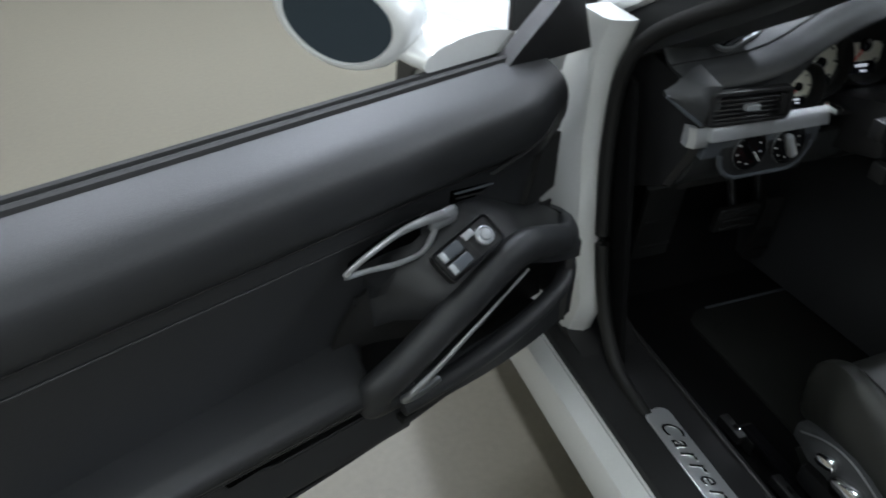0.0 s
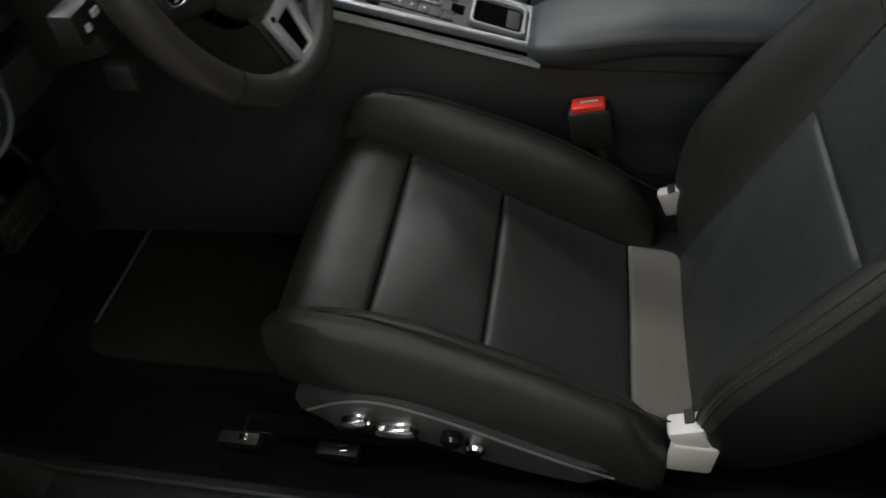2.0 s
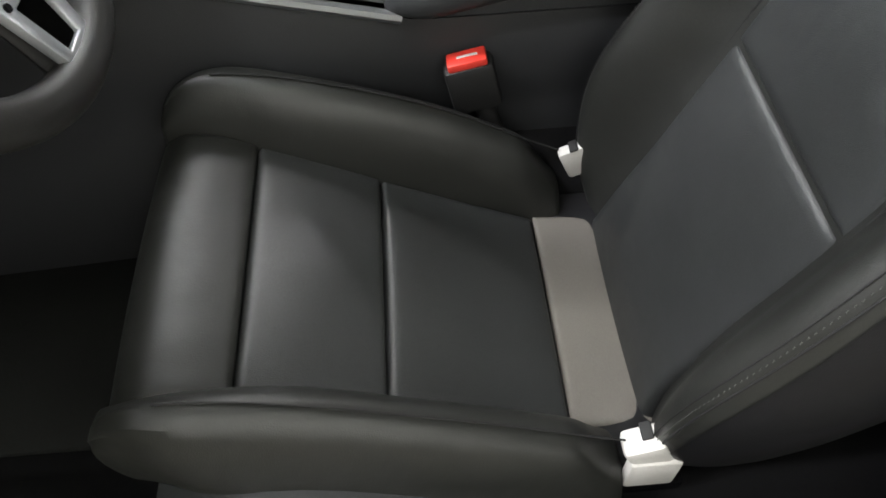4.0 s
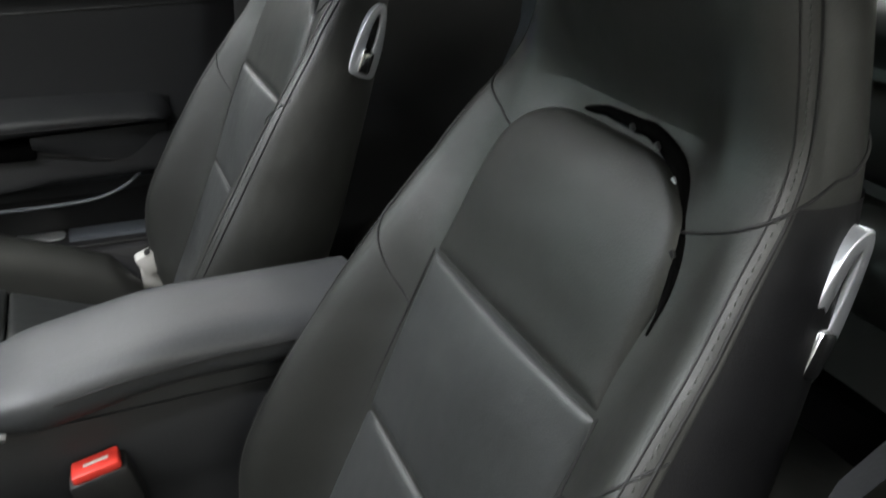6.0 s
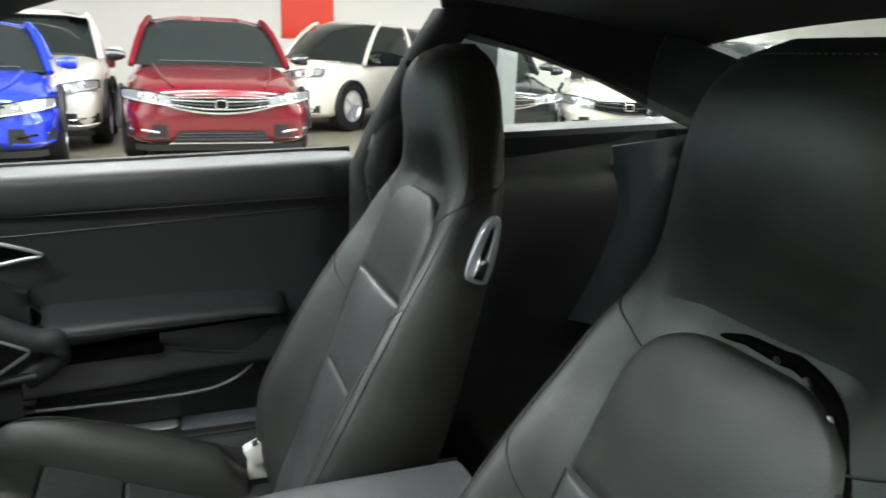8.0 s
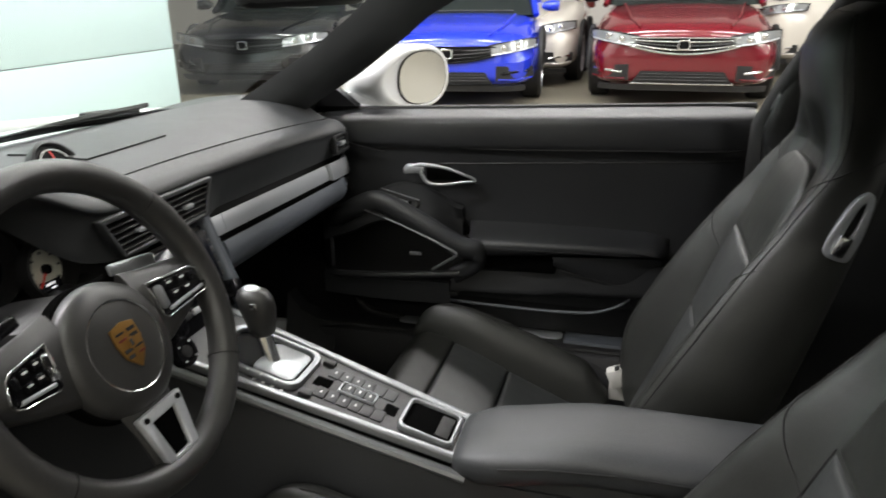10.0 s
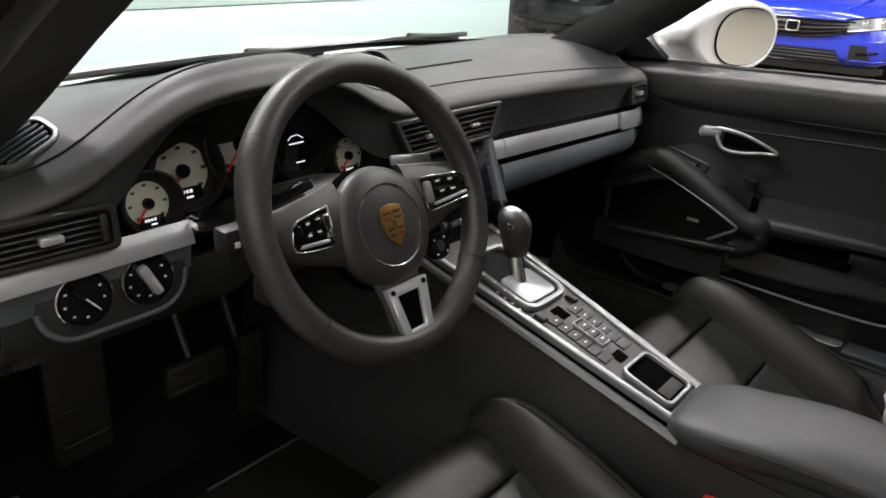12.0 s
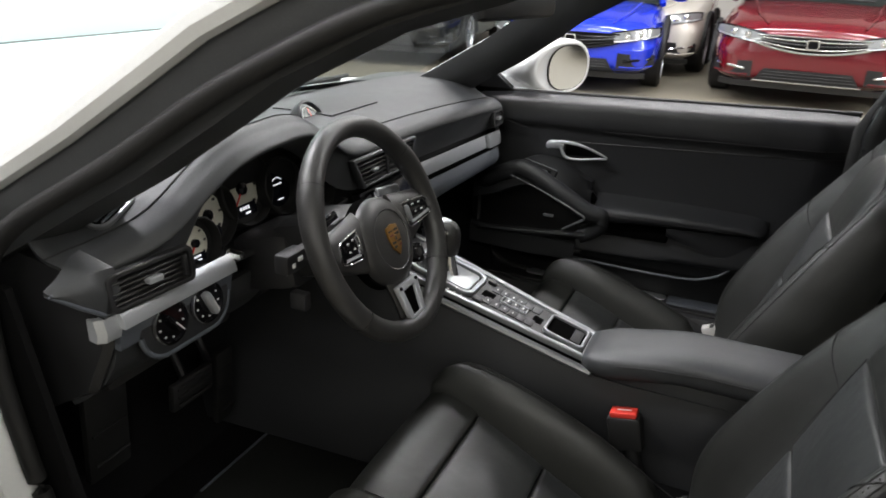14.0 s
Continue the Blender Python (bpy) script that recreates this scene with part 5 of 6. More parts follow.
    part("console_flank", sheet(flank, 40, 20, -0.008 * sx), DOORSKIN, con, smooth=60)
    part("side_edge", tube([(CX + sx * (con_w(y) + 0.004), y, con_z(y) - 0.012) for y in (0.11, 0.2, 0.35, 0.5, 0.60)], 0.008, 8), SATIN, con)
# rear tray
part("tray", moved(plate(rounded(0.078, 0.085, 0.012, 4), 0.012, None, 0.002, rounded(0.066, 0.074, 0.008, 4)), con_m(0.178, 0, 0.004)), SATIN, con)
part("tray_well", moved(plate(rounded(0.066, 0.074, 0.008, 4), 0.003), con_m(0.178, 0, 0.0075)), GAPSHADE, con)
part("tray_mat", moved(box((0, -0.022, 0.012), (0.05, 0.02, 0.002), 0.001), con_m(0.178)), RUBBER, con)
# switch bank
bank = part("switch_bank", moved(plate(rounded(0.088, 0.135, 0.006, 3), 0.004, None, 0.001), con_m(0.292, 0, 0.003)), PLASTIC, con)
for y in (0.238, 0.345):
    part("switch_pocket", moved(box((-0.004, 0, 0.007), (0.024, 0.020 if y < 0.3 else 0.026, 0.003), 0.001), con_m(y)), GAPSHADE, bank)
for i in range(3):
    part("console_switch", moved(box((0, -0.016 + 0.017 * i, 0.010), (0.021, 0.0162, 0.006), 0.002), con_m(0.288)), SOFT, bank)
    part("switch_symbol", moved(box((0, -0.016 + 0.017 * i, 0.0134), (0.006, 0.003, 0.0008)), con_m(0.288)), PALE, bank)
part("switch_rim", moved(plate(rounded(0.025, 0.058, 0.003, 3), 0.005, None, 0.001, rounded(0.022, 0.054, 0.002, 3)), con_m(0.289, 0, 0.008)), SILVER, bank)
for i in range(6):
    for sx in (-1, 1):
        part("console_switch", moved(box((sx * 0.028, -0.045 + 0.0185 * i, 0.0068), (0.026, 0.0172, 0.005), 0.0015), con_m(0.292)), SOFT if sx > 0 else PLASTIC, bank)
        if i > 1:
            part("switch_symbol", moved(box((sx * 0.028, -0.045 + 0.0185 * i, 0.0096), (0.005, 0.0022, 0.0008)), con_m(0.292)), PALE, bank)
for sx in (-1, 1):
    part("console_switch", moved(box((sx * 0.045, 0, 0.010), (0.014, 0.02, 0.008), 0.003), con_m(0.355)), PLASTIC, con)
    for i in range(4):
        part("lock_symbol", moved(box((sx * 0.058, 0.015 * i, 0.0085), (0.003, 0.004, 0.001)), con_m(0.385)), PALE, con)
# shifter
gate = part("shift_gate", moved(plate(rounded(0.108, 0.150, 0.024, 5), 0.013, None, 0.003, rounded(0.090, 0.130, 0.017, 5)), con_m(0.438, 0, 0.004)), SATIN, con)
part("gate_well", moved(plate(rounded(0.090, 0.130, 0.017, 5), 0.003), con_m(0.438, 0, 0.0055)), GLOSS, gate)
part("gate_plate", moved(plate(rounded(0.078, 0.066, 0.012, 4), 0.006, None, 0.002), con_m(0.410, 0, 0.008)), SATIN, gate)
for i in range(4):
    part("gate_mark", moved(box((-0.054, -0.040 + 0.022 * i, 0.0172), (0.003, 0.004, 0.0008)), con_m(0.438)), PALE, gate)
lever = part("gear_lever", tube([(CX, 0.428, con_z(0.428)), (CX, 0.432, 0.640), (CX, 0.438, 0.672)], [0.017, 0.0130, 0.012], 16), CHROME, con, "chrome gear lever neck")
knobr = []
for y, z, a, b in ((0.438, 0.668, 0.012, 0.014), (0.438, 0.674, 0.0165, 0.020), (0.440, 0.692, 0.0195, 0.025), (0.443, 0.712, 0.0215, 0.029), (0.446, 0.727, 0.0210, 0.029), (0.448, 0.738, 0.0165, 0.023), (0.449, 0.743, 0.006, 0.010)):
    knobr.append([Vector((CX + a * math.cos(q), y + b * math.sin(q), z)) for q in (2 * math.pi * j / 20 for j in range(20))])
part("gear_knob", loft(knobr), RIMSKIN, lever, smooth=60)
part("knob_cap", loft([[Vector((CX + a * math.cos(q), y + b * math.sin(q), z)) for q in (2 * math.pi * j / 20 for j in range(20))] for y, z, a, b in ((0.450, 0.7365, 0.0110, 0.0165), (0.450, 0.7425, 0.0100, 0.0150), (0.450, 0.7455, 0.0060, 0.0090))]), SILVER, lever, "satin silver knob top", smooth=60)
part("knob_button", box((CX - 0.0200, 0.438, 0.722), (0.004, 0.012, 0.010), 0.0015), CHROME, lever)
# armrest
rings = []
for i in range(26):
    t = i / 25
    y = 0.128 - 0.42 * t
    e = math.sin(math.pi * min(0.5, 0.06 + t * 3.2)) if t < 0.15 else 1.0
    h, w = 0.062 * (0.45 + 0.55 * e), 0.078 * (0.72 + 0.28 * e)
    zc = 0.532 + 0.030 * step(0, 0.5, t)
    rings.append([Vector((CX + w * (abs(math.cos(q)) ** 0.55) * (1 if math.cos(q) > 0 else -1), y, zc + 0.5 * h * (abs(math.sin(q)) ** 0.7) * (1 if math.sin(q) > 0 else -1))) for q in (2 * math.pi * j / 28 for j in range(28))])
arm = part("armrest", loft(rings), SOFT, con, "padded black leather armrest lid", smooth=70)
part("armrest_seam", tube([(CX - 0.0795, y, 0.545 + 0.026 * step(0.128, -0.08, y)) for y in (0.06, 0.0, -0.1, -0.2, -0.28)], 0.0011, 6), DARK, arm)
part("console_box", merge(box((CX, -0.12, 0.405), (0.078, 0.42, 0.24), 0.02), box((CX, -0.12, 0.27), (0.09, 0.46, 0.14), 0.03)), SOFT, con)
part("tunnel", sheet(lambda u, v: Vector((CX + 0.13 * math.cos(math.pi * u) * (1.0 + 0.10 * (1 - v)), -0.95 + 1.95 * v, 0.16 + 0.16 * math.sin(math.pi * u) ** 0.6 + 0.06 * step(0.6, 1, v))), 18, 24, 0.01), CARPET, con)


# ---- doors ----
def trim_v(z, u, lift=None, crisp=False):
    """How far the door trim stands in from the hinge line, by height and way along."""
    lift = 0.020 * (u - 0.25) if lift is None else lift
    v = sp(z - lift * step(0.74, 0.86, z), [(0.36, 0.080), (0.42, 0.112), (0.50, 0.118), (0.58, 0.116), (0.68, 0.118), (0.765, 0.126), (0.785, 0.130), (0.792, 0.142), (0.82, 0.148), (0.845, 0.145),
                                            (0.862, 0.134), (0.874, 0.112), (0.882, 0.085), (0.886, 0.055)])
    if crisp:
        v = sp(z - lift * step(0.74, 0.86, z), [(0.36, 0.080), (0.42, 0.112), (0.50, 0.118), (0.58, 0.116), (0.68, 0.118), (0.775, 0.126), (0.795, 0.130), (0.801, 0.138), (0.825, 0.1415), (0.848, 0.140),
                                                (0.866, 0.136), (0.875, 0.126), (0.8805, 0.098), (0.886, 0.052)])
    return v - 0.035 * step(0.24, 0.12, u) - 0.03 * step(1.08, 1.18, u)


def door(name, loc, sx, label, driver):
    """A door built from its hinge: u runs to the rear, v into the cabin; sx is 1 for the car's left door."""
    d = root(name, loc, label, "car door", "car doors", local=True)

    def P(u, v, z):
        return Vector((sx * v, -u, z))

    def bx(u, v, z, s, bev=0.004, rot=None):
        return box((sx * v, -u, z), (s[1], s[0], s[2]), bev, rot)
    # outer skin
    part("outer_skin", sheet(lambda a, b: P(0.05 + 1.13 * a, -0.055 + 0.075 * step(0.62, 1.0, b) + 0.035 * (1 - step(0, 0.2, b)) - 0.01 * math.sin(math.pi * b), 0.30 + 0.575 * b), 24, 16, 0.02), WHITE, d, "white painted outer skin")
    part("door_core", merge(bx(0.645, 0.028, 0.62 if driver else 0.57, (1.02, 0.10, 0.44 if driver else 0.54), 0.02)), PLASTIC, d)
    part("hinge_edge", bx(0.125, 0.010, 0.60, (0.014, 0.09, 0.46), 0.004), WHITE, d)
    # trim; the closed door's upper edge rises more towards the rear
    def rise(u):
        return 0.020 * (u - 0.25) if driver else 0.040 * (u - 0.25) - 0.018

    def bottom(u):
        return 0.40 + 0.05 * step(0.80, 1.12, u) ** 2 + 0.03 * step(0.25, 0.05, u)

    def tr(a, b):
        u = 0.135 + 1.03 * a
        z = bottom(u) + (0.886 + rise(u) - bottom(u)) * b
        return P(u, trim_v(z, u, rise(u), not driver), z)
    trim = part("door_trim", sheet(tr, 60, 60, 0.012), DOORSKIN, d, "dark stitched leather door trim", smooth=60)
    for off, uu, slope in ((0.776, 0.14, 0.012), (0.748, 0.42, 0.012)) if driver else ((0.776, 0.14, 0.035), (0.727, 0.42, 0.057)):
        pts = [P(u, trim_v(z, u, rise(u), not driver) + 0.001, z) for u, z in ((uu + (1.15 - uu) * i / 40, off + slope * (uu + (1.15 - uu) * i / 40)) for i in range(41))]
        part("trim_crease", tube(pts, 0.0016, 6), DARK if off > 0.76 else PLASTIC, trim)
    part("window_seal", tube([P(u, 0.046, 0.885 + rise(u)) for u in (0.10, 0.4, 0.8, 1.17)], 0.008, 8), RUBBER, d)
    part("window_seal", tube([P(u, 0.018, 0.882 + rise(u)) for u in (0.10, 0.4, 0.8, 1.17)], 0.006, 8), RUBBER, d)
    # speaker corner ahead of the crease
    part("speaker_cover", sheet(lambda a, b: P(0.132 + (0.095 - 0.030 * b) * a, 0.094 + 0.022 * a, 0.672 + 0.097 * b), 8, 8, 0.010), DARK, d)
    part("corner_trim", sheet(lambda a, b: P(0.137 + 0.185 * a, trim_v(0.80, 0.14 + 0.18 * a) + 0.003 - 0.010 * (1 - b) * (1 - a), 0.779 + 0.002 * a + (0.048 * (1 - a) ** 1.3 + 0.001) * b), 16, 6, 0.006), PLASTIC, d)
    # inner handle
    du, dz = (0.0, 0.0) if driver else (-0.012, -0.011)

    def H(u, v, z):
        return P(u + du, v, z + dz)
    arc = 0.007 if driver else 0.0
    hp = curve([H(0.405, 0.152, 0.754), H(0.430, 0.157, 0.766), H(0.485, 0.161, 0.765 + arc), H(0.535, 0.157, 0.750 + arc), H(0.566, 0.148, 0.733), H(0.535, 0.151, 0.728), H(0.490, 0.156, 0.721), H(0.452, 0.158, 0.723), H(0.436, 0.158, 0.742), H(0.431, 0.158, 0.757)], 60)
    hd = part("handle", tube(hp, [(0.0031 if driver else 0.0026) + (0.0026 if driver else 0.0014) * math.exp(-((i - 4) / 9) ** 2) + 0.0010 * math.exp(-((i - 52) / 6) ** 2) for i in range(60)], 10, squash=1.35), SILVER, d, "bright teardrop door handle")
    part("handle_paddle", loft([[H(u, v + 0.006 * math.cos(q) * k, z + (0.0145 if driver else 0.0125) * k * math.sin(q)) for q in (2 * math.pi * j / 12 for j in range(12))] for u, v, z, k in ((0.386, 0.147, 0.750, 0.55), (0.391, 0.148, 0.751, 0.95), (0.400, 0.152, 0.755, 1.0), (0.430, 0.155, 0.757, 0.95), (0.440, 0.156, 0.757, 0.6))]), SILVER, hd, smooth=60)
    # black sheet painted in for the shade inside the handle loop
    part("handle_dish", sheet(lambda a, b: H(0.442 + 0.112 * a, 0.140 - 0.004 * math.sin(math.pi * a), 0.726 + 0.004 * a + (0.036 - 0.026 * a) * b), 12, 8, 0.004), GAPSHADE, d)
    if driver:
        tw = part("tweeter_grille", sheet(lambda a, b: P(0.378 - 0.072 * a, 0.1290 - 0.001 * a, 0.769 - 0.014 * a - (0.034 * (1 - a) + 0.003) * b), 12, 6, 0.004), GAPSHADE, d, "black slatted tweeter grille")
        for i in range(4):
            z0 = 0.7675 - 0.0085 * i
            part("tweeter_slat", tube([P(0.376 - 0.002 * i, 0.1335, z0), P(0.304 + 0.017 * i, 0.1315, z0 - 0.0125 + 0.002 * i)], 0.0017 if i == 0 else 0.0014, 6), GREYTRIM if i == 0 else PLASTIC, tw)
    # switch deck, grip and pocket; those of the closed door sit lower

    def Q(u, v, z, k=1.0):
        return P(u, v, z - (0.0 if driver else 0.035 * k * (1 - step(0.50, 0.60, u))))
    rings = []
    for i in range(18):
        t = i / 17
        u = 0.175 + 0.345 * t
        zo = sp(u, [(0.16, 0.640), (0.24, 0.668), (0.34, 0.712), (0.42, 0.700), (0.52, 0.655)])
        zi = sp(u, [(0.16, 0.660), (0.24, 0.690), (0.34, 0.745), (0.42, 0.742), (0.52, 0.690)])
        w = 0.205 + 0.010 * math.sin(math.pi * t) - 0.065 * step(0.80, 1.0, t)
        rings.append([Q(u, *q, 1.35) for q in ((0.10, zi - 0.03), (0.115, zi), (0.150, zi), (w - 0.012, zo + 0.004), (w, zo - 0.008), (w, zo - 0.035), (w - 0.03, zo - 0.045), (0.10, zo - 0.045))])
    part("switch_deck", loft(rings), DOORSKIN, d, smooth=50)
    gp = curve([P(0.172, 0.165, 0.648), P(0.21, 0.200, 0.658), P(0.28, 0.212, 0.688), P(0.34, 0.216, 0.700), P(0.45, 0.218, 0.656), P(0.53, 0.214, 0.613), P(0.572, 0.206, 0.585), P(0.565, 0.196, 0.554), P(0.51, 0.192, 0.538)], 60) if driver else curve([Q(0.172, 0.165, 0.648), Q(0.21, 0.200, 0.656), Q(0.28, 0.212, 0.696), Q(0.34, 0.216, 0.708), Q(0.45, 0.218, 0.656), Q(0.53, 0.214, 0.604), Q(0.572, 0.206, 0.572), Q(0.565, 0.196, 0.540), Q(0.51, 0.192, 0.524)], 60)
    part("grip", tube(gp, [0.0165 + 0.005 * math.sin(math.pi * i / 59) for i in range(60)], 14, squash=1.25), DOORSKIN, d, "leather pull grip", smooth=60)
    if driver:
        gs = curve([P(0.33, 0.234, 0.678), P(0.41, 0.240, 0.648), P(0.495, 0.240, 0.606), P(0.535, 0.234, 0.580), P(0.541, 0.226, 0.566), P(0.515, 0.222, 0.556), P(0.475, 0.216, 0.552)], 40)
    else:
        gs = curve([P(0.297, 0.230, 0.656), P(0.36, 0.236, 0.638), P(0.411, 0.238, 0.620), P(0.465, 0.239, 0.598), P(0.510, 0.237, 0.576), P(0.528, 0.233, 0.561), P(0.500, 0.228, 0.539), P(0.465, 0.222, 0.514)], 40)
    part("grip_inlay", tube(gs, [(0.002 + 0.004 * step(0, 0.7, i / 39)) * (1.0 if driver else 0.6) for i in range(40)], 8), SATIN, d, "silver grip inlay")
    part("storage_wall", sheet(lambda a, b: P(0.165 + 0.335 * a, 0.196 + 0.012 * math.sin(math.pi * a), (0.485 if driver else 0.415) + b * (0.055 + 0.02 * (1 - a) * driver)), 16, 6, 0.012), DOORSKIN, d)
    part("pocket_front", sheet(lambda a, b: P(0.170 - 0.012 * math.sin(math.pi * a) + 0.030 * a * a, 0.105 + 0.095 * a, 0.490 + (0.165 + 0.010 * a) * b), 10, 8, 0.010), DOORSKIN, d)
    part("pocket_rim", tube(curve([P(u, v, z if driver else 0.470 + 0.09 * (u - 0.165)) for u, v, z in ((0.165, 0.17, 0.598), (0.21, 0.206, 0.576), (0.32, 0.216, 0.552), (0.43, 0.214, 0.537), (0.53, 0.205, 0.527))], 30), 0.015 if driver else 0.009, 10), DOORSKIN, d)
    # pocket floor coloured near black for the shade down inside it
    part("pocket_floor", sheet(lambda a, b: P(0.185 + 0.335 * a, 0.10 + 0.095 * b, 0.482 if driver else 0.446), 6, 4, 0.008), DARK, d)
    part("pocket_back", sheet(lambda a, b: P(0.16 + (0.38 if driver else 0.33) * a, 0.126, (0.48 if driver else 0.44) + 0.19 * b), 6, 4, 0.004), PLASTIC, d)
    if not driver:
        dish = part("cup_recess", loft([[P(0.487 + 0.062 * k * math.cos(q), 0.122 + v, 0.606 + (0.036 - 0.012 * math.cos(q)) * k * math.sin(q) - 0.022 * k * math.cos(q)) for q in (2 * math.pi * j / 28 for j in range(28))] for k, v in ((1.0, 0.0), (1.0, 0.007), (0.95, 0.010), (0.90, 0.007), (0.84, 0.001))]), PLASTIC, d, smooth=60)
        part("recess_floor", loft([[P(0.487 + 0.062 * k * math.cos(q), 0.122 + v, 0.606 + (0.036 - 0.012 * math.cos(q)) * k * math.sin(q) - 0.022 * k * math.cos(q)) for q in (2 * math.pi * j / 28 for j in range(28))] for k, v in ((0.90, 0.0), (0.90, 0.004))]), GAPSHADE, dish)
    if driver:
        # near black sheet painted in for the shade of the cup recess
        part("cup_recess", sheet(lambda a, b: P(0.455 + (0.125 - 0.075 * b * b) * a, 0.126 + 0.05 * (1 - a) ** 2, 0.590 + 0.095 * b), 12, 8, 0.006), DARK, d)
    # armrest
    rings = []
    for i in range(30):
        t = i / 29
        u = 0.535 + 0.475 * t
        e = step(0, 0.10 if driver else 0.04, t) * (1 - 0.55 * step(0.86 if driver else 0.95, 1.0, t))
        w = 0.126 + 0.086 * e - 0.03 * t
        zt = 0.600 + 0.004 * math.sin(math.pi * t) - 0.010 * step(0.9, 1, t)
        if not driver:
            # flat top with a crisp edge over a tall face that grows thinner to the rear
            lo = zt - 0.055 + 0.028 * t
            rings.append([P(u, *q) for q in ((0.09, zt + 0.014), (0.118, zt + 0.012), (w - 0.014, zt - 0.010), (w - 0.005, zt - 0.014), (w - 0.001, zt - 0.021), (w - 0.004, lo + 0.006), (w - 0.012, lo), (0.09, lo - 0.002))])
            continue
        rings.append([P(u, *q) for q in ((0.09, zt + 0.004), (0.118, zt + 0.002), (w - 0.022, zt), (w - 0.006, zt - 0.006), (w, zt - 0.020), (w - 0.002, zt - 0.036), (w - 0.012, zt - 0.050), (0.09, zt - 0.052))])
    ar = part("armrest", loft(rings), DOORSKIN, d, "padded door armrest", smooth=60)
    part("armrest_seam", tube([P(0.56 + 0.42 * i / 20, 0.2145 - 0.03 * i / 20 * 1.05, 0.576) for i in range(20)], 0.001, 5), DARK, ar)
    # black block stands in for the shade in the slot under the armrest
    part("pocket_slot", bx(0.66, 0.148, 0.535, (0.22, 0.05, 0.022), 0.006) if driver else bx(0.662, 0.152, 0.528, (0.19, 0.060, 0.034), 0.006), GAPSHADE, d)
    if not driver:
        part("pocket_lid", sheet(lambda a, b: P(0.752 + 0.245 * a, 0.192 - 0.040 * a - 0.006 * (1 - b) + 0.003 * math.sin(math.pi * b), 0.560 - (0.024 + 0.075 * min(1.0, a * 1.25) * (1 - 0.75 * step(0.68, 1.0, a))) * (1 - b)), 20, 8, 0.008), DOORSKIN, d, smooth=50)
    part("lower_pocket", sheet(lambda a, b: P(0.50 + 0.56 * a, 0.120 + (0.072 - 0.030 * a) * (step(0.0, 0.30, b) * (1 - 0.25 * b)) - 0.02 * step(0.97, 1.0, b), 0.425 + 0.012 * a + (0.082 + 0.032 * step(0.34, 0.50, a)) * b), 28, 16, 0.010), DOORSKIN, d, smooth=50)
    part("pocket_lip", tube(curve([P(0.505 + 0.56 * a, 0.176 - 0.024 * a, 0.508 + 0.012 * a + 0.032 * step(0.34, 0.50, a)) for a in (0.0, 0.15, 0.30, 0.36, 0.42, 0.48, 0.56)], 40), 0.0022, 6), PLASTIC, d)
    part("pocket_lid_line", tube([P(0.765, 0.1935, 0.530), P(0.84, 0.1865, 0.510), P(0.93, 0.1765, 0.492)], 0.0012, 5), DARK, d)
    part("lower_edge", tube(curve([P(0.30, 0.15, 0.425), P(0.5, 0.158, 0.418), P(0.75, 0.155, 0.418), P(0.92, 0.146, 0.432), P(1.02, 0.135, 0.475), P(1.06, 0.125, 0.53)] if driver else [P(0.40, 0.158, 0.411), P(0.63, 0.160, 0.406), P(0.80, 0.156, 0.406), P(0.87, 0.152, 0.416), P(0.925, 0.148, 0.446), P(0.965, 0.144, 0.50), P(0.995, 0.142, 0.55)], 30), 0.004, 6), PLASTIC if driver else GREYTRIM, d)
    # switches
    if driver:
        ms = frame3(P(0.412, 0.197, 0.7295), P(0.090, 0.006, -0.020) - P(0, 0, 0), P(-0.0, -0.045, 0.032) - P(0, 0, 0))
        if ms.to_3x3().col[2].z < 0:
            ms = ms @ Matrix.Diagonal((1, -1, -1, 1))
        ms = ms @ Matrix.Scale(0.80, 4)
        sw = part("window_switches", moved(plate(rounded(0.128, 0.058, 0.010, 4), 0.012, None, 0.002), ms @ Matrix.Translation((0, 0, -0.004))), PLASTIC, d, "window switch panel with silver keys")
        part("switch_frame", moved(plate(rounded(0.126, 0.056, 0.009, 4), 0.003, None, 0.001, rounded(0.118, 0.048, 0.006, 4)), ms @ Matrix.Translation((0, 0, 0.0075))), GLOSS, sw)
        for q in (-1, 1):
            key = part("window_key", moved(box((0.032, q * 0.012, 0.012), (0.044, 0.020, 0.010), 0.004), ms), GREYTRIM, sw)
            part("key_tip", moved(box((0.050, q * 0.012, 0.0165), (0.010, 0.017, 0.003), 0.001), ms), SILVER, key)
        part("mirror_knob", lathe([(0, 0), (0.016, 0), (0.016, 0.006), (0.013, 0.008), (0.0125, 0.005), (0.010, 0.005), (0.009, 0.012), (0, 0.013)], 28, ms @ Matrix.Translation((-0.034, 0.002, 0.008))), SILVER, sw, "round mirror adjuster")
        part("mirror_key", moved(box((-0.012, -0.016, 0.010), (0.022, 0.012, 0.006), 0.002), ms), SILVER, sw)
        part("switch_gap", moved(box((0.002, 0.004, 0.009), (0.012, 0.040, 0.004), 0.001), ms), DARK, sw)
    else:
        ms = frame3(P(0.375, 0.192, 0.672), P(0.090, 0.006, -0.020) - P(0, 0, 0), P(0, 0.045, -0.032) - P(0, 0, 0))
        sw = part("window_switch", moved(box((-0.006, 0, 0), (0.112, 0.034, 0.012), 0.005), ms), PLASTIC, d)
        part("key_well", moved(box((0.006, 0.001, 0), (0.060, 0.020, 0.0128), 0.004), ms), GAPSHADE, sw)
        part("window_key", moved(box((0.010, 0.002, 0), (0.030, 0.011, 0.018), 0.004), ms), SATIN, sw)
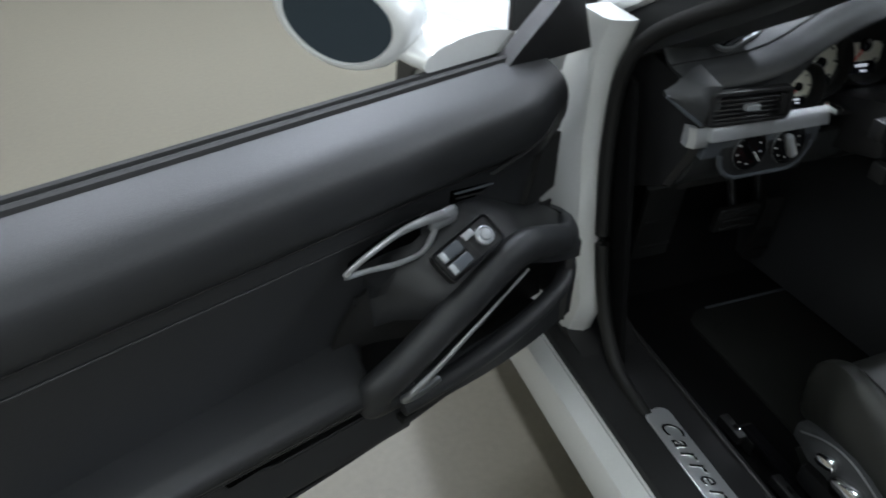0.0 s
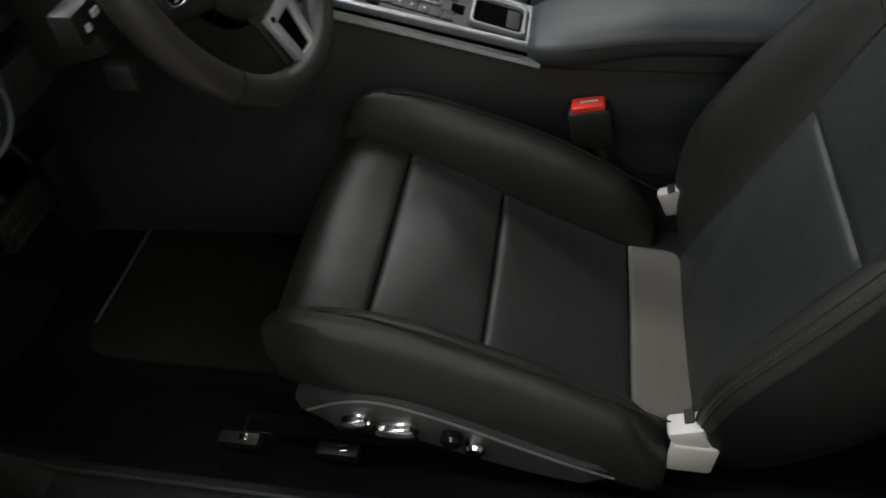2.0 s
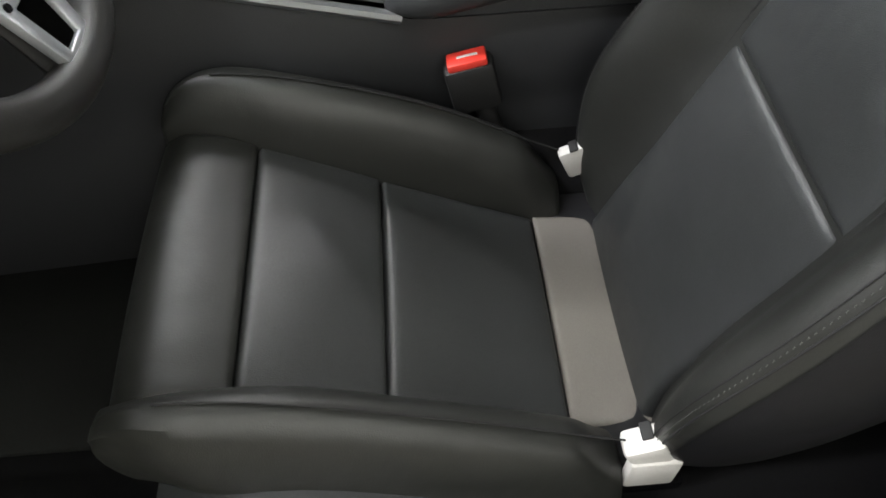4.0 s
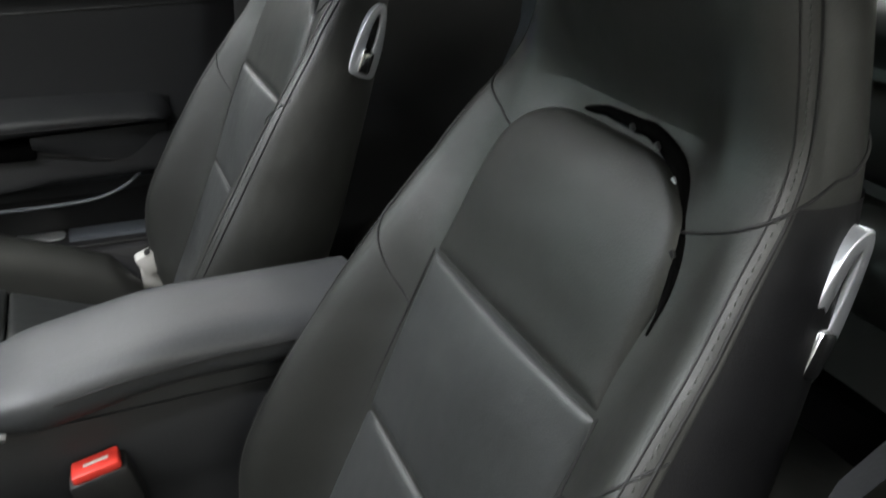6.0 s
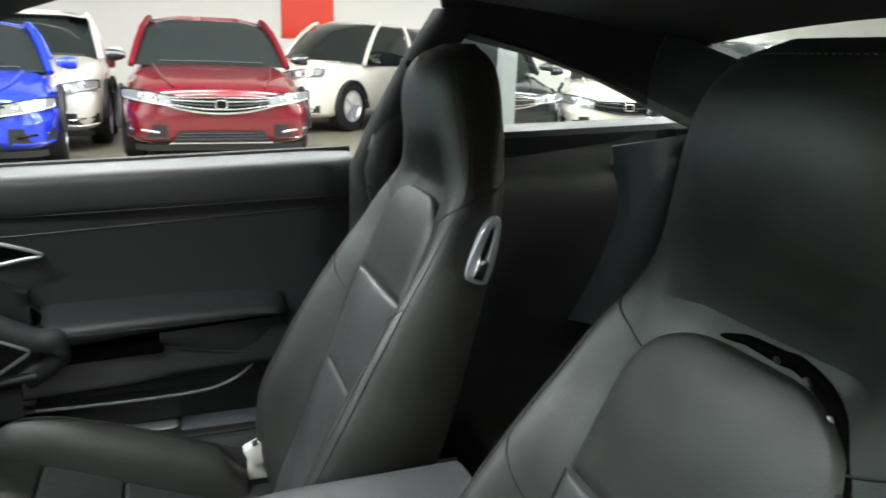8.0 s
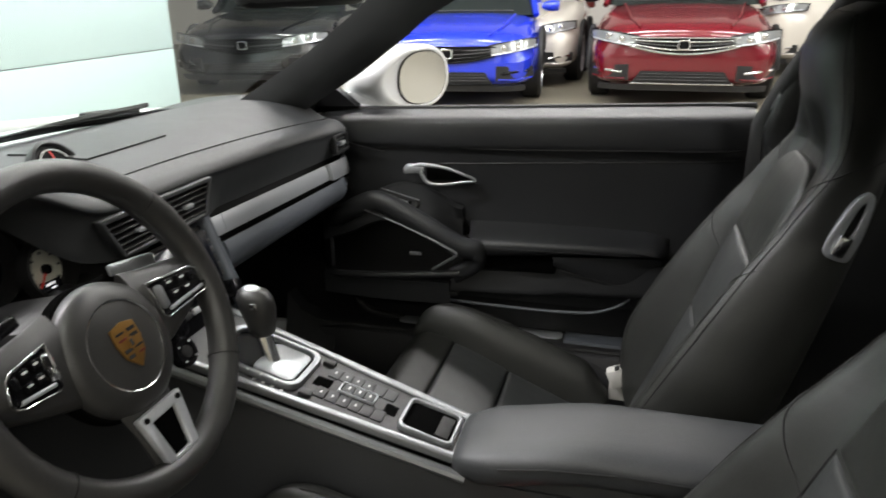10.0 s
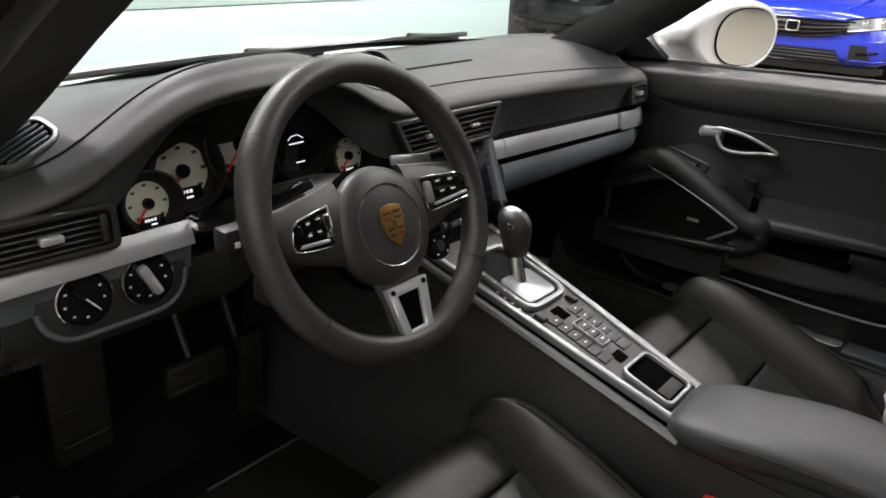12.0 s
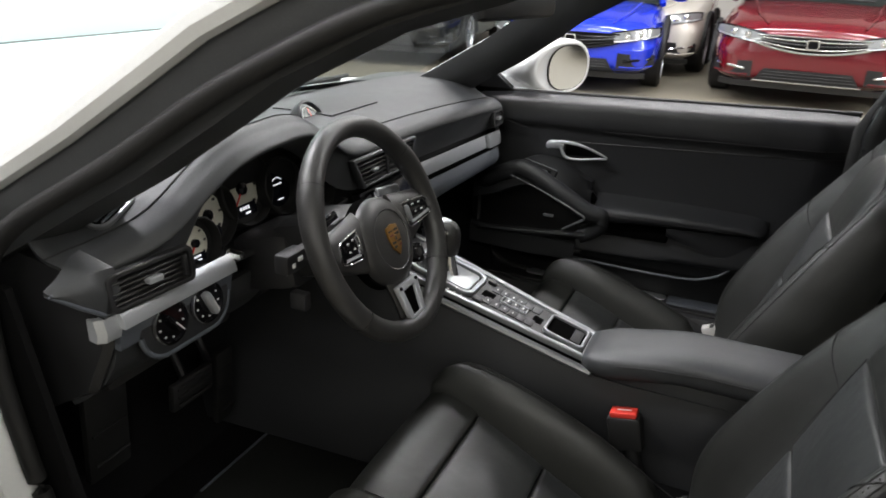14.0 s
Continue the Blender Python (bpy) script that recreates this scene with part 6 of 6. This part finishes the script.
        part("switch_edge", moved(box((-0.006, -0.0165, 0.0), (0.104, 0.0022, 0.0136), 0.001), ms), SATIN, sw)
        part("open_key", bx(0.405, 0.165, 0.530, (0.030, 0.010, 0.008), 0.002), SILVER, d)
    # mirror
    mc = P(0.335, -0.135, 0.930) if driver else P(0.303, -0.130, 0.930)
    tilt = Matrix.Translation(mc) @ pose(0, 0, 0, 0, 0, (16 if driver else 21) * sx)
    shell = ((0.088, 0.16), (0.080, 0.42), (0.062, 0.66), (0.038, 0.83), (0.010, 0.94), (-0.016, 0.995), (-0.034, 1.0), (-0.043, 0.965), (-0.047, 0.90), (-0.048, 0.84), (-0.044, 0.82))
    if not driver:
        shell = ((0.150, 0.30), (0.144, 0.58), (0.125, 0.78), (0.095, 0.90), (0.055, 0.98), (0.010, 1.02), (-0.025, 1.02), (-0.040, 0.985), (-0.047, 0.93), (-0.0495, 0.87), (-0.048, 0.83), (-0.046, 0.81))

    def oval_at(r, q, y, a, b, long=1.0):
        c, k = math.cos(q), math.sin(q)
        if c > 0:
            a, b = a * long, b * (1 - 0.30 * (long > 1) * c ** 3)
        p = 1.0 if driver else 0.86
        return tilt @ Vector((sx * a * r * math.copysign(abs(c) ** p, c) * (1 + (0.10 * k if driver else 0.0)), y, b * r * math.copysign(abs(k) ** p, k)))
    turns = [2 * math.pi * j / 40 for j in range(40)]
    a_, b_ = (0.122, 0.070) if driver else (0.126, 0.085)
    mir = part("mirror_housing", loft([[oval_at(r, q, y, a_, b_, 1.0 if driver else 1.5) for q in turns] for y, r in shell]), WHITE, d, "white door mirror housing", smooth=60)
    part("mirror_gap", loft([[oval_at(0.825, q, y, a_, b_) for q in turns] for y in ((-0.0425, -0.0385) if driver else (-0.0490, -0.0450))]), GAPSHADE, mir)
    part("mirror_glass", loft([[oval_at(0.80, q, y, a_, b_) for q in turns] for y in ((-0.0455, -0.0430) if driver else (-0.0505, -0.0480))]), DARKMIRROR if driver else MIRROR, mir)
    fw = 0.0 if driver else 0.050
    part("mirror_foot", loft([[P(u - fw + a * math.cos(q), v, z - 0.4 * fw + b * math.sin(q)) for q in (2 * math.pi * j / 20 for j in range(20))] for u, v, z, a, b in ((0.245, 0.022, 0.898, 0.092, 0.026), (0.255, -0.005, 0.900, 0.086, 0.026), (0.275, -0.040, 0.906, 0.070, 0.028), (0.295, -0.070, 0.914, 0.054, 0.033), (0.305, -0.100, 0.922, 0.044, 0.038))]), WHITE, mir, smooth=70)
    part("sail_panel", loft([[P(u, v, z) for u, z in ((0.03, 0.868), (0.225, 0.876), (0.175, 0.915), (0.075, 0.985))] for v in (0.035, 0.065)]), PLASTIC, d)
    return d


driver_door = door("driver_door", (0, 0, 0), 1, "open white driver door with black leather inner trim", True)
driver_door.matrix_basis = pose(-0.832, 0.854, 0, 0, 0, -68)
passenger_door = door("passenger_door", (0.87, 0.84, 0), -1, "closed white passenger door with black leather inner trim", False)


# ---- showroom ----
FLOORM = mat("tan_epoxy_floor", (0.155, 0.140, 0.105), 0.55, 0, 0.05, 60, 0.12, stain=0.8)
WALLM = mat("white_wall", (0.78, 0.75, 0.70), 0.8, 0, 0.1, 80, 0.04, stain=0.5)
# wall paint greyed down to hold back bounced light and glare
DIMWALL = mat("greyed_down_wall", (0.30, 0.30, 0.29), 0.8, 0, 0.1, 80, 0.06, stain=0.5)
# ceiling is out of view; this grey sets how much light bounces back
CEILM = mat("grey_ceiling", (0.55, 0.56, 0.57), 0.9, 0, 0.1, 60, 0.05)
# emits by itself in place of light falling on a plain teal surface
TEALGLOW = glow("teal_panel_glow", (0.52, 0.66, 0.66), 0.5)
STEEL = mat("grey_steel", (0.30, 0.32, 0.33), 0.5, 0.2, 0.05, 120, 0.1)
BANNER = mat("red_banner", (0.80, 0.06, 0.03), 0.6, 0, 0.05, 120, 0.06)
TUBE = glow("lamp_diffuser", (0.94, 1.0, 0.98), 6.0)


def struct(name, bm, material, label):
    return thing(name, bm, material, label, name.split("_")[0], kind="structure")


X0, X1, Y0, Y1, H = -9.5, 13.7, -18.5, 10.5, 4.6
struct("floor", box(((X0 + X1) / 2, (Y0 + Y1) / 2, -0.1), (X1 - X0 + 0.6, Y1 - Y0 + 0.6, 0.2)), FLOORM, "tan polished concrete showroom floor")
struct("ceiling", box(((X0 + X1) / 2, (Y0 + Y1) / 2, H + 0.1), (X1 - X0 + 0.6, Y1 - Y0 + 0.6, 0.2)), CEILM, "grey showroom ceiling")
struct("wall_east", box((X1 + 0.1, (Y0 + Y1) / 2, H / 2), (0.2, Y1 - Y0, H)), WALLM, "plain white showroom wall")
# west wall is out of view, greyed only to keep fill light low
struct("wall_west", box((X0 - 0.1, (Y0 + Y1) / 2, H / 2), (0.2, Y1 - Y0, H)), DIMWALL, "plain showroom wall greyed to cut bounced light")
struct("wall_south", box(((X0 + X1) / 2, Y0 - 0.1, H / 2), (X1 - X0, 0.2, H)), WALLM, "plain white showroom wall")
struct("wall_north", box(((X0 + X1) / 2, Y1 + 0.1, H / 2), (X1 - X0, 0.2, H)), WALLM, "plain white showroom wall")
struct("baseboard", box((X1 - 0.012, (Y0 + Y1) / 2, 0.05), (0.02, Y1 - Y0 - 0.1, 0.10), 0.004), WALLM, "white baseboard along the wall")
post = root("steel_post", (6.2, -3.22, 0), "grey steel post standing on the floor", "post")
part("shaft", box((6.2, -3.22, 2.3), (0.16, 0.16, 4.6), 0.01), STEEL, post)
part("foot_plate", box((6.2, -3.22, 0.01), (0.3, 0.3, 0.02), 0.003), STEEL, post)
YF, XF = 4.5, 5.55
# front wall darkened in colour so the lamps close by don't whiten it
struct("wall_front", box(((X0 + XF) / 2, YF + 0.1, H / 2), (XF - X0, 0.2, H)), DIMWALL, "plain showroom wall greyed to cut bounced light")
struct("wall_return", box((XF - 0.1, (YF + 0.2 + Y1) / 2, H / 2), (0.2, Y1 - YF - 0.2, H)), DIMWALL, "plain showroom wall greyed to cut bounced light")
# glowing panel added for the pale teal surface ahead; it also lights the cabin
sh = root("teal_panel", (2.9, YF - 0.02, 0), "plain pale teal panel ahead of the car, made to glow", "shutter")
for i in range(5):
    part("panel_section", box((2.9, YF - 0.025, 0.31 + 0.61 * i), (5.2, 0.04, 0.60), 0.010), TEALGLOW, sh)
thing("banner", box((X1 - 0.02, -2.48, 1.80), (0.02, 1.0, 0.84), 0.004), BANNER, "plain red banner hung on the wall", "banner")


# every ceiling light is out of view; watts set how bright each area looks
def lamp(x, y, watts, ln=2.4, colour=(0.94, 1.0, 0.985)):
    r = root("ceiling_light", (x, y, H - 0.06), "fluorescent ceiling light added out of view", "ceiling light", "ceiling lights", local=True)
    part("housing", box((0, 0, 0.03), (0.34, ln + 0.06, 0.06), 0.01), CEILM, r)
    part("diffuser", box((0, 0, -0.012), (0.28, ln, 0.03), 0.008), TUBE, r)
    data = bpy.data.lights.new("tube_light", "AREA")
    data.shape, data.size, data.size_y = "RECTANGLE", 0.28, ln
    data.energy, data.color = watts, colour
    li = new("tube_light", data)
    li.parent, li.location = r, (0, 0, -0.035)
    return r


first = lamp(0.2, -8.8, LAMP_WATTS * 2.5)
# unseen lamps boosted and tinted to light seats and dash through the windscreen
lamp(0.2, 3.6, LAMP_WATTS * 4.0, colour=(0.90, 0.97, 1.0))
left_lamp = lamp(-4.2, 2.4, LAMP_WATTS * 0.36, colour=(0.93, 1.0, 0.88))
lamp(-1.8, 3.6, LAMP_WATTS * 2.6, colour=(0.93, 0.98, 1.0))
far_lamp = lamp(6.4, -8.8, LAMP_WATTS * 1.7)
for x in (-4.2, -1.8, 0.2, 3.2, 6.4):
    for y in (-8.8, -6.0, -2.4, 0.6, 3.6):
        if (x, y) not in ((-4.2, 0.6), (-4.2, 3.6), (0.2, 0.6), (0.2, -2.4), (-1.8, 3.6), (0.2, 3.6), (6.4, -8.8), (0.2, -8.8), (0.2, -6.0)):
            copy_thing(far_lamp if x > 3 else (left_lamp if x < 0 else first), pose(x, y, H - 0.06))


# extra lamps out of view, added as fill for headrest, wheel and passenger door
side_fill = lamp(-6.8, -2.4, LAMP_WATTS * 1.3, colour=(0.95, 1.0, 0.90))
for y in (-6.0, 0.9):
    copy_thing(side_fill, pose(-6.8, y, H - 0.06))
for x, y in ((3.2, -12.6), (6.4, -12.6), (9.4, -11.0), (6.4, -15.8)):
    copy_thing(far_lamp, pose(x, y, H - 0.06))


def paint(name, c):
    return mat(name, c, 0.2, 0, 0.0, 200, 0.04, coat=0.9)


CARGLASS = mat("dark_car_glass", (0.014, 0.019, 0.018), 0.04, 0, 0.0, 100, 0.05, coat=0.5)
LAMPGLASS = mat("lamp_glass", (0.30, 0.315, 0.32), 0.12, 0.5, 0.0, 100, 0.05, coat=0.8)


def auto(loc, turn, colour, label, L=4.85, W=1.85, HT=1.46, kind="sedan", accent=None):
    """A parked car that faces its own +y, with body, glass, wheels, lamps, grille and mirrors."""
    r = root("parked_car", loc, label, "car", "parked cars", local=True)
    r.rotation_euler = (0, 0, radians(turn))
    h = L / 2
    tall = kind == "suv"
    belt_ = 0.655 * HT if not tall else 0.62 * HT
    nose = 0.52 * HT if not tall else 0.58 * HT

    def face_y(x, z):
        """How far forward the nose stands at a place across and a height."""
        a = min(1.0, abs(x) / (W / 2))
        return h + 0.004 - 0.045 * a * a - 0.26 * max(0.0, a - 0.62) ** 2 / 0.13 - 0.40 * max(0.0, z - nose + 0.13) - 0.35 * max(0.0, 0.26 - z)
    # lower body, station by station from nose to tail
    rings = []
    for y, w, zt, zb in ((h, 0.70, nose - 0.10, 0.30), (h - 0.06, 0.86, nose - 0.02, 0.22), (h - 0.25, 0.95, nose + 0.03, 0.19), (h - 0.7, 1.0, nose + 0.10, 0.19), (h - 1.25, 1.0, belt_ - 0.01, 0.19),
                         (0.0, 1.0, belt_ + 0.03, 0.19), (-h + 1.1, 1.0, belt_ + 0.07, 0.19), (-h + 0.45, 0.97, belt_ + 0.06, 0.20), (-h + 0.08, 0.90, belt_ + 0.02, 0.26), (-h, 0.78, belt_ - 0.08, 0.34)):
        half = W / 2 * w
        pr = ((-0.72, zt), (-0.88, zt - 0.05), (-1.0, zt - 0.22), (-1.0, 0.50), (-0.97, zb + 0.06), (-0.85, zb), (0.85, zb), (0.97, zb + 0.06), (1.0, 0.50), (1.0, zt - 0.22), (0.88, zt - 0.05), (0.72, zt), (0.3, zt + 0.025), (-0.3, zt + 0.025))
        rings.append([Vector((half * a, y, z)) for a, z in pr])
    b = part("body", loft(rings), colour, r, smooth=50)
    md = b.modifiers.new("soft", "SUBSURF")
    md.levels = md.render_levels = 2
    # cabin
    f0, f1, r1, r0 = h - 1.30, h - 2.05, -h + (1.15 if not tall else 0.5), -h + (0.45 if not tall else 0.12)
    if kind == "coupe":
        r1, r0 = -h + 1.7, -h + 0.5
    cab = []
    for t in (0, 0.12, 0.3, 0.6, 0.85, 1.0):
        z = belt_ - 0.02 + (HT - belt_ + 0.02) * (1 - (1 - t) ** 1.5)
        hw = W / 2 * (0.90 - 0.22 * t)
        yf, yr = f0 + (f1 - f0) * t, r0 + (r1 - r0) * t
        cab.append([Vector((hw * a, c, z - 0.03 * (abs(a) > 0.9) * t)) for a, c in ((-1, yf - 0.12), (-0.6, yf), (0, yf + 0.04), (0.6, yf), (1, yf - 0.12), (1, (yf + yr) / 2), (1, yr + 0.1), (0.6, yr), (0, yr - 0.03), (-0.6, yr), (-1, yr + 0.1), (-1, (yf + yr) / 2))])
    part("glasshouse", loft(cab), CARGLASS, r, "dark window glass", smooth=40)
    roof = part("roof", loft([[Vector((p.x * k, p.y, p.z + dz)) for p in cab[-1]] for k, dz in ((1.01, -0.025), (0.99, 0.008), (0.85, 0.028))]), colour, r, smooth=60)
    for sx in (-1, 1):
        part("pillar", tube([Vector((sx * W / 2 * (0.905 - 0.22 * t), f0 + (f1 - f0) * t - 0.08, belt_ - 0.02 + (HT - belt_ + 0.02) * (1 - (1 - t) ** 1.5))) for t in (0, 0.12, 0.3, 0.6, 0.85, 1.0)], 0.035, 8), colour, r)
        part("pillar", tube([Vector((sx * W / 2 * (0.908 - 0.22 * t), (f0 + r0) / 2 - 0.15, belt_ + (HT - belt_) * (1 - (1 - t) ** 1.5))) for t in (0, 0.3, 0.6, 1.0)], 0.03, 8), colour, r)
        part("mirror", loft([[Vector((sx * (W / 2 * 0.94 + 0.02 + 0.20 * s), f0 - 0.18 + 0.07 * math.sin(q) * e, belt_ + 0.075 + 0.065 * math.cos(q) * e)) for q in (2 * math.pi * j / 12 for j in range(12))] for s, e in ((0, 0.4), (0.25, 0.8), (0.6, 1.0), (0.95, 0.9), (1.0, 0.5))]), accent or colour, r, smooth=60)
        for yy in (h - 0.95, -h + 1.0):
            ry = 0.33 if not tall else 0.37
            mw = frame3(Vector((sx * (W / 2 - 0.10), yy, ry)), (0, sx, 0), (0, 0, 1))
            ty = part("tyre", lathe([(0.2, -0.11), (ry - 0.03, -0.11), (ry, -0.08), (ry, 0.08), (ry - 0.03, 0.11), (0.22, 0.11)], 30, mw), RUBBER, r)
            part("rim", merge(lathe([(0.0, 0.05), (0.22, 0.05), (0.23, 0.11), (0.21, 0.112), (0.19, 0.07), (0.0, 0.07)], 30, mw), *[moved(box((0.11, 0, 0.085), (0.20, 0.035, 0.03), 0.008), mw @ pose(0, 0, 0, 0, 0, 72 * k)) for k in range(5)]), SILVER, ty)
        part("wheel_arch", tube([Vector((sx * (W / 2 + 0.002), h - 0.95 + 0.40 * math.cos(q), 0.33 + 0.40 * math.sin(q))) for q in (math.pi * k / 16 for k in range(17))], 0.030, 6), DARK, r)
        part("wheel_arch", tube([Vector((sx * (W / 2 + 0.002), -h + 1.0 + 0.40 * math.cos(q), 0.33 + 0.40 * math.sin(q))) for q in (math.pi * k / 16 for k in range(17))], 0.030, 6), DARK, r)
        # headlamp: dark housing, clear swept lens, bright reflectors

        def lens(x0, x1, grow, lift):
            def at(u, v):
                x = W * (x0 + (x1 - x0) * u)
                zl = nose - 0.165 + 0.070 * u - grow
                zh = nose - 0.080 + 0.085 * u - 0.035 * u ** 4 + grow
                z = zl + (zh - zl) * v
                return Vector((sx * x, face_y(x, z) + lift, z))
            return sheet(at, 14, 6, 0.012)
        hl = part("headlamp", lens(0.225, 0.487, 0.012, 0.004), GLOSS, r, "clear headlamp in a dark housing")
        part("lamp_lens", lens(0.240, 0.478, 0.0, 0.012), LAMPGLASS, hl)
        part("lamp_blade", tube([Vector((sx * W * x, face_y(W * x, z) + 0.022, z)) for x, z in ((0.245, nose - 0.162), (0.33, nose - 0.140), (0.42, nose - 0.115), (0.468, nose - 0.097))], 0.006, 6), SILVER, hl)
        for x, z in ((0.315, nose - 0.098), (0.385, nose - 0.078)):
            part("lamp_bulb", lathe([(0, 0), (0.034, 0), (0.028, 0.016), (0.012, 0.020), (0, 0.012)], 16, frame3(Vector((sx * W * x, face_y(W * x, z) + 0.010, z)), (1, 0, 0), (0, 0, 1)) @ pose(0, 0, 0, 180)), CHROME, hl)
        # fog lamp pod in the bumper
        pod = part("bumper_pod", sheet(lambda u, v: (lambda x, z: Vector((sx * x, face_y(x, z) + 0.003, z)))(W * (0.270 + 0.200 * u), 0.270 + 0.03 * u + (0.150 - 0.045 * u) * v), 8, 5, 0.010), DARK, r)
        part("fog_lamp", tube([Vector((sx * W * x, face_y(W * x, z) + 0.016, z)) for x, z in ((0.305, 0.345), (0.38, 0.362), (0.450, 0.372))], 0.014, 8), CHROME if kind != "coupe" else GLOSS, pod)
        part("pod_trim", tube([Vector((sx * W * x, face_y(W * x, z) + 0.012, z)) for x, z in ((0.285, 0.290), (0.38, 0.283), (0.462, 0.300))], 0.008, 6), colour, pod)
        part("tail_lamp", box((sx * W * 0.40, -h + 0.06, belt_ - 0.08), (0.30, 0.14, 0.14), 0.03), BADGERED, r)
        part("hood_crease", tube([Vector((sx * W * x, y, z)) for x, y, z in ((0.225, h - 0.10, nose + 0.012), (0.285, h - 0.5, nose + 0.085), (0.33, h - 1.05, belt_ + 0.005))], 0.010, 6), colour, r)
    # grille with a bright curved frame
    gw = 0.27 * W

    def smile(lo, k, x):
        return lo + k * (x / gw) ** 2

    def across(z_at, lift, half=gw, n=15):
        return [Vector((x, face_y(x, z_at(x)) + lift, z_at(x))) for x in (half * (2 * i / (n - 1) - 1) for i in range(n))]
    bright = CHROME if kind != "coupe" else GLOSS
    gr = part("grille", sheet(lambda u, v: (lambda x: Vector((x, face_y(x, smile(nose - 0.235, 0.075, x) * (1 - v) + smile(nose - 0.085, 0.0, x) * v) + 0.004, smile(nose - 0.235, 0.075, x) * (1 - v) + smile(nose - 0.085, 0.0, x) * v)))(gw * (2 * u - 1)), 17, 7, 0.012), GLOSS, r)
    part("grille_frame", tube(across(lambda x: smile(nose - 0.235, 0.075, x), 0.014), 0.013, 8), bright, gr)
    part("grille_frame", tube(across(lambda x: smile(nose - 0.088, 0.0, x), 0.012), 0.008, 8), bright, gr)
    for i in range(1, 4):
        part("grille_bar", tube(across(lambda x: smile(nose - 0.235 + 0.037 * i, 0.075 - 0.019 * i, x), 0.012, 0.92 * gw), 0.0075, 6), bright if i != 2 else PLASTIC, gr)
    part("emblem", moved(plate(rounded(0.115, 0.095, 0.022, 4), 0.014, None, 0.003, rounded(0.085, 0.068, 0.015, 4)), frame3(Vector((0, h + 0.030, nose - 0.150)), (-1, 0, 0), (0, 0, 1))), CHROME, gr)
    part("emblem_field", moved(plate(rounded(0.10, 0.08, 0.015, 4), 0.006), frame3(Vector((0, h + 0.028, nose - 0.150)), (-1, 0, 0), (0, 0, 1))), GLOSS, gr)
    iw = 0.26 * W
    inlet = part("intake", sheet(lambda u, v: (lambda x, z: Vector((x, face_y(x, z) + 0.004, z)))((iw - 0.05 * W * v) * (2 * u - 1), 0.225 + 0.135 * v), 15, 6, 0.012), DARK, r)
    for i in range(3):
        part("intake_slat", tube(across(lambda x: 0.278 + 0.028 * i, 0.010, iw - 0.03 * W - 0.012 * W * i), 0.005, 6), PLASTIC, inlet)
    part("intake_trim", tube(across(lambda x: 0.243, 0.014, iw), 0.009, 8), bright, inlet)
    part("front_lip", sheet(lambda u, v: (lambda x, z: Vector((x, face_y(x, z) + 0.004, z)))(0.43 * W * (2 * u - 1), 0.170 + 0.055 * v), 17, 4, 0.02), PLASTIC, r)
    part("hood_line", tube(across(lambda x: nose - 0.040 - 0.02 * (x / gw) ** 2, -0.012, 1.35 * gw), 0.004, 6), DARK, r)
    part("wiper", tube([(-0.55, f0 + 0.03, belt_ + 0.03), (0.0, f0 + 0.07, belt_ + 0.035), (0.55, f0 + 0.03, belt_ + 0.03)], 0.012, 6), RUBBER, r)
    part("number_plate", box((0, -h - 0.005, 0.62), (0.32, 0.012, 0.15), 0.003), PALE, r)
    for sx in (-1, 1):
        part("seat", box((sx * 0.38, f1 - 0.35, belt_ + 0.02), (0.42, 0.14, 0.40), 0.06), PLASTIC, r)
    return r


REDP, BLUEP, WHITEP, BLACKP, GREYP = paint("red_paint", (0.13, 0.004, 0.010)), paint("blue_paint", (0.01, 0.035, 0.55)), paint("pearl_paint", (0.66, 0.62, 0.55)), paint("black_paint", (0.010, 0.011, 0.014)), paint("grey_paint", (0.045, 0.05, 0.054))
auto((9.0, -0.40, 0), 90, REDP, "dark red sedan parked nose out beside the wall", accent=BLACKP)
auto((8.25, 2.05, 0), 96, BLUEP, "bright blue coupe parked beside a red sedan", L=4.24, W=1.78, HT=1.32, kind="coupe")
auto((9.3, 1.55, 0), 90, WHITEP, "white hatchback parked close behind a blue coupe", L=2.9, W=1.6, HT=1.5)
auto((11.35, -2.72, 0), 42, WHITEP, "pearl white crossover parked at an angle", L=4.2, W=1.8, HT=1.6, kind="suv", accent=BLACKP)
auto((9.55, -4.15, 0), 78, BLACKP, "black sedan with chrome grille bars", L=4.4, W=1.85, HT=1.45)
auto((9.2, -6.6, 0), 60, WHITEP, "pearl white coupe with yellow brake parts", L=4.4, W=1.85, HT=1.36, kind="coupe", accent=BLACKP)
auto((7.6, -7.6, 0), 40, BLACKP, "black sedan parked by the wall", L=4.6, W=1.8, HT=1.42)
auto((8.9, -14.2, 0), 2, GREYP, "dark grey sport utility car with roof rails", L=4.5, W=1.9, HT=1.75, kind="suv")
auto((6.6, -14.7, 0), 4, WHITEP, "white sedan parked by the rear wall", L=4.4, W=1.8, HT=1.45)
auto((8.9, 4.75, 0), 100, BLACKP, "black coupe with blue side stripe", L=4.6, W=1.9, HT=1.36, kind="coupe")
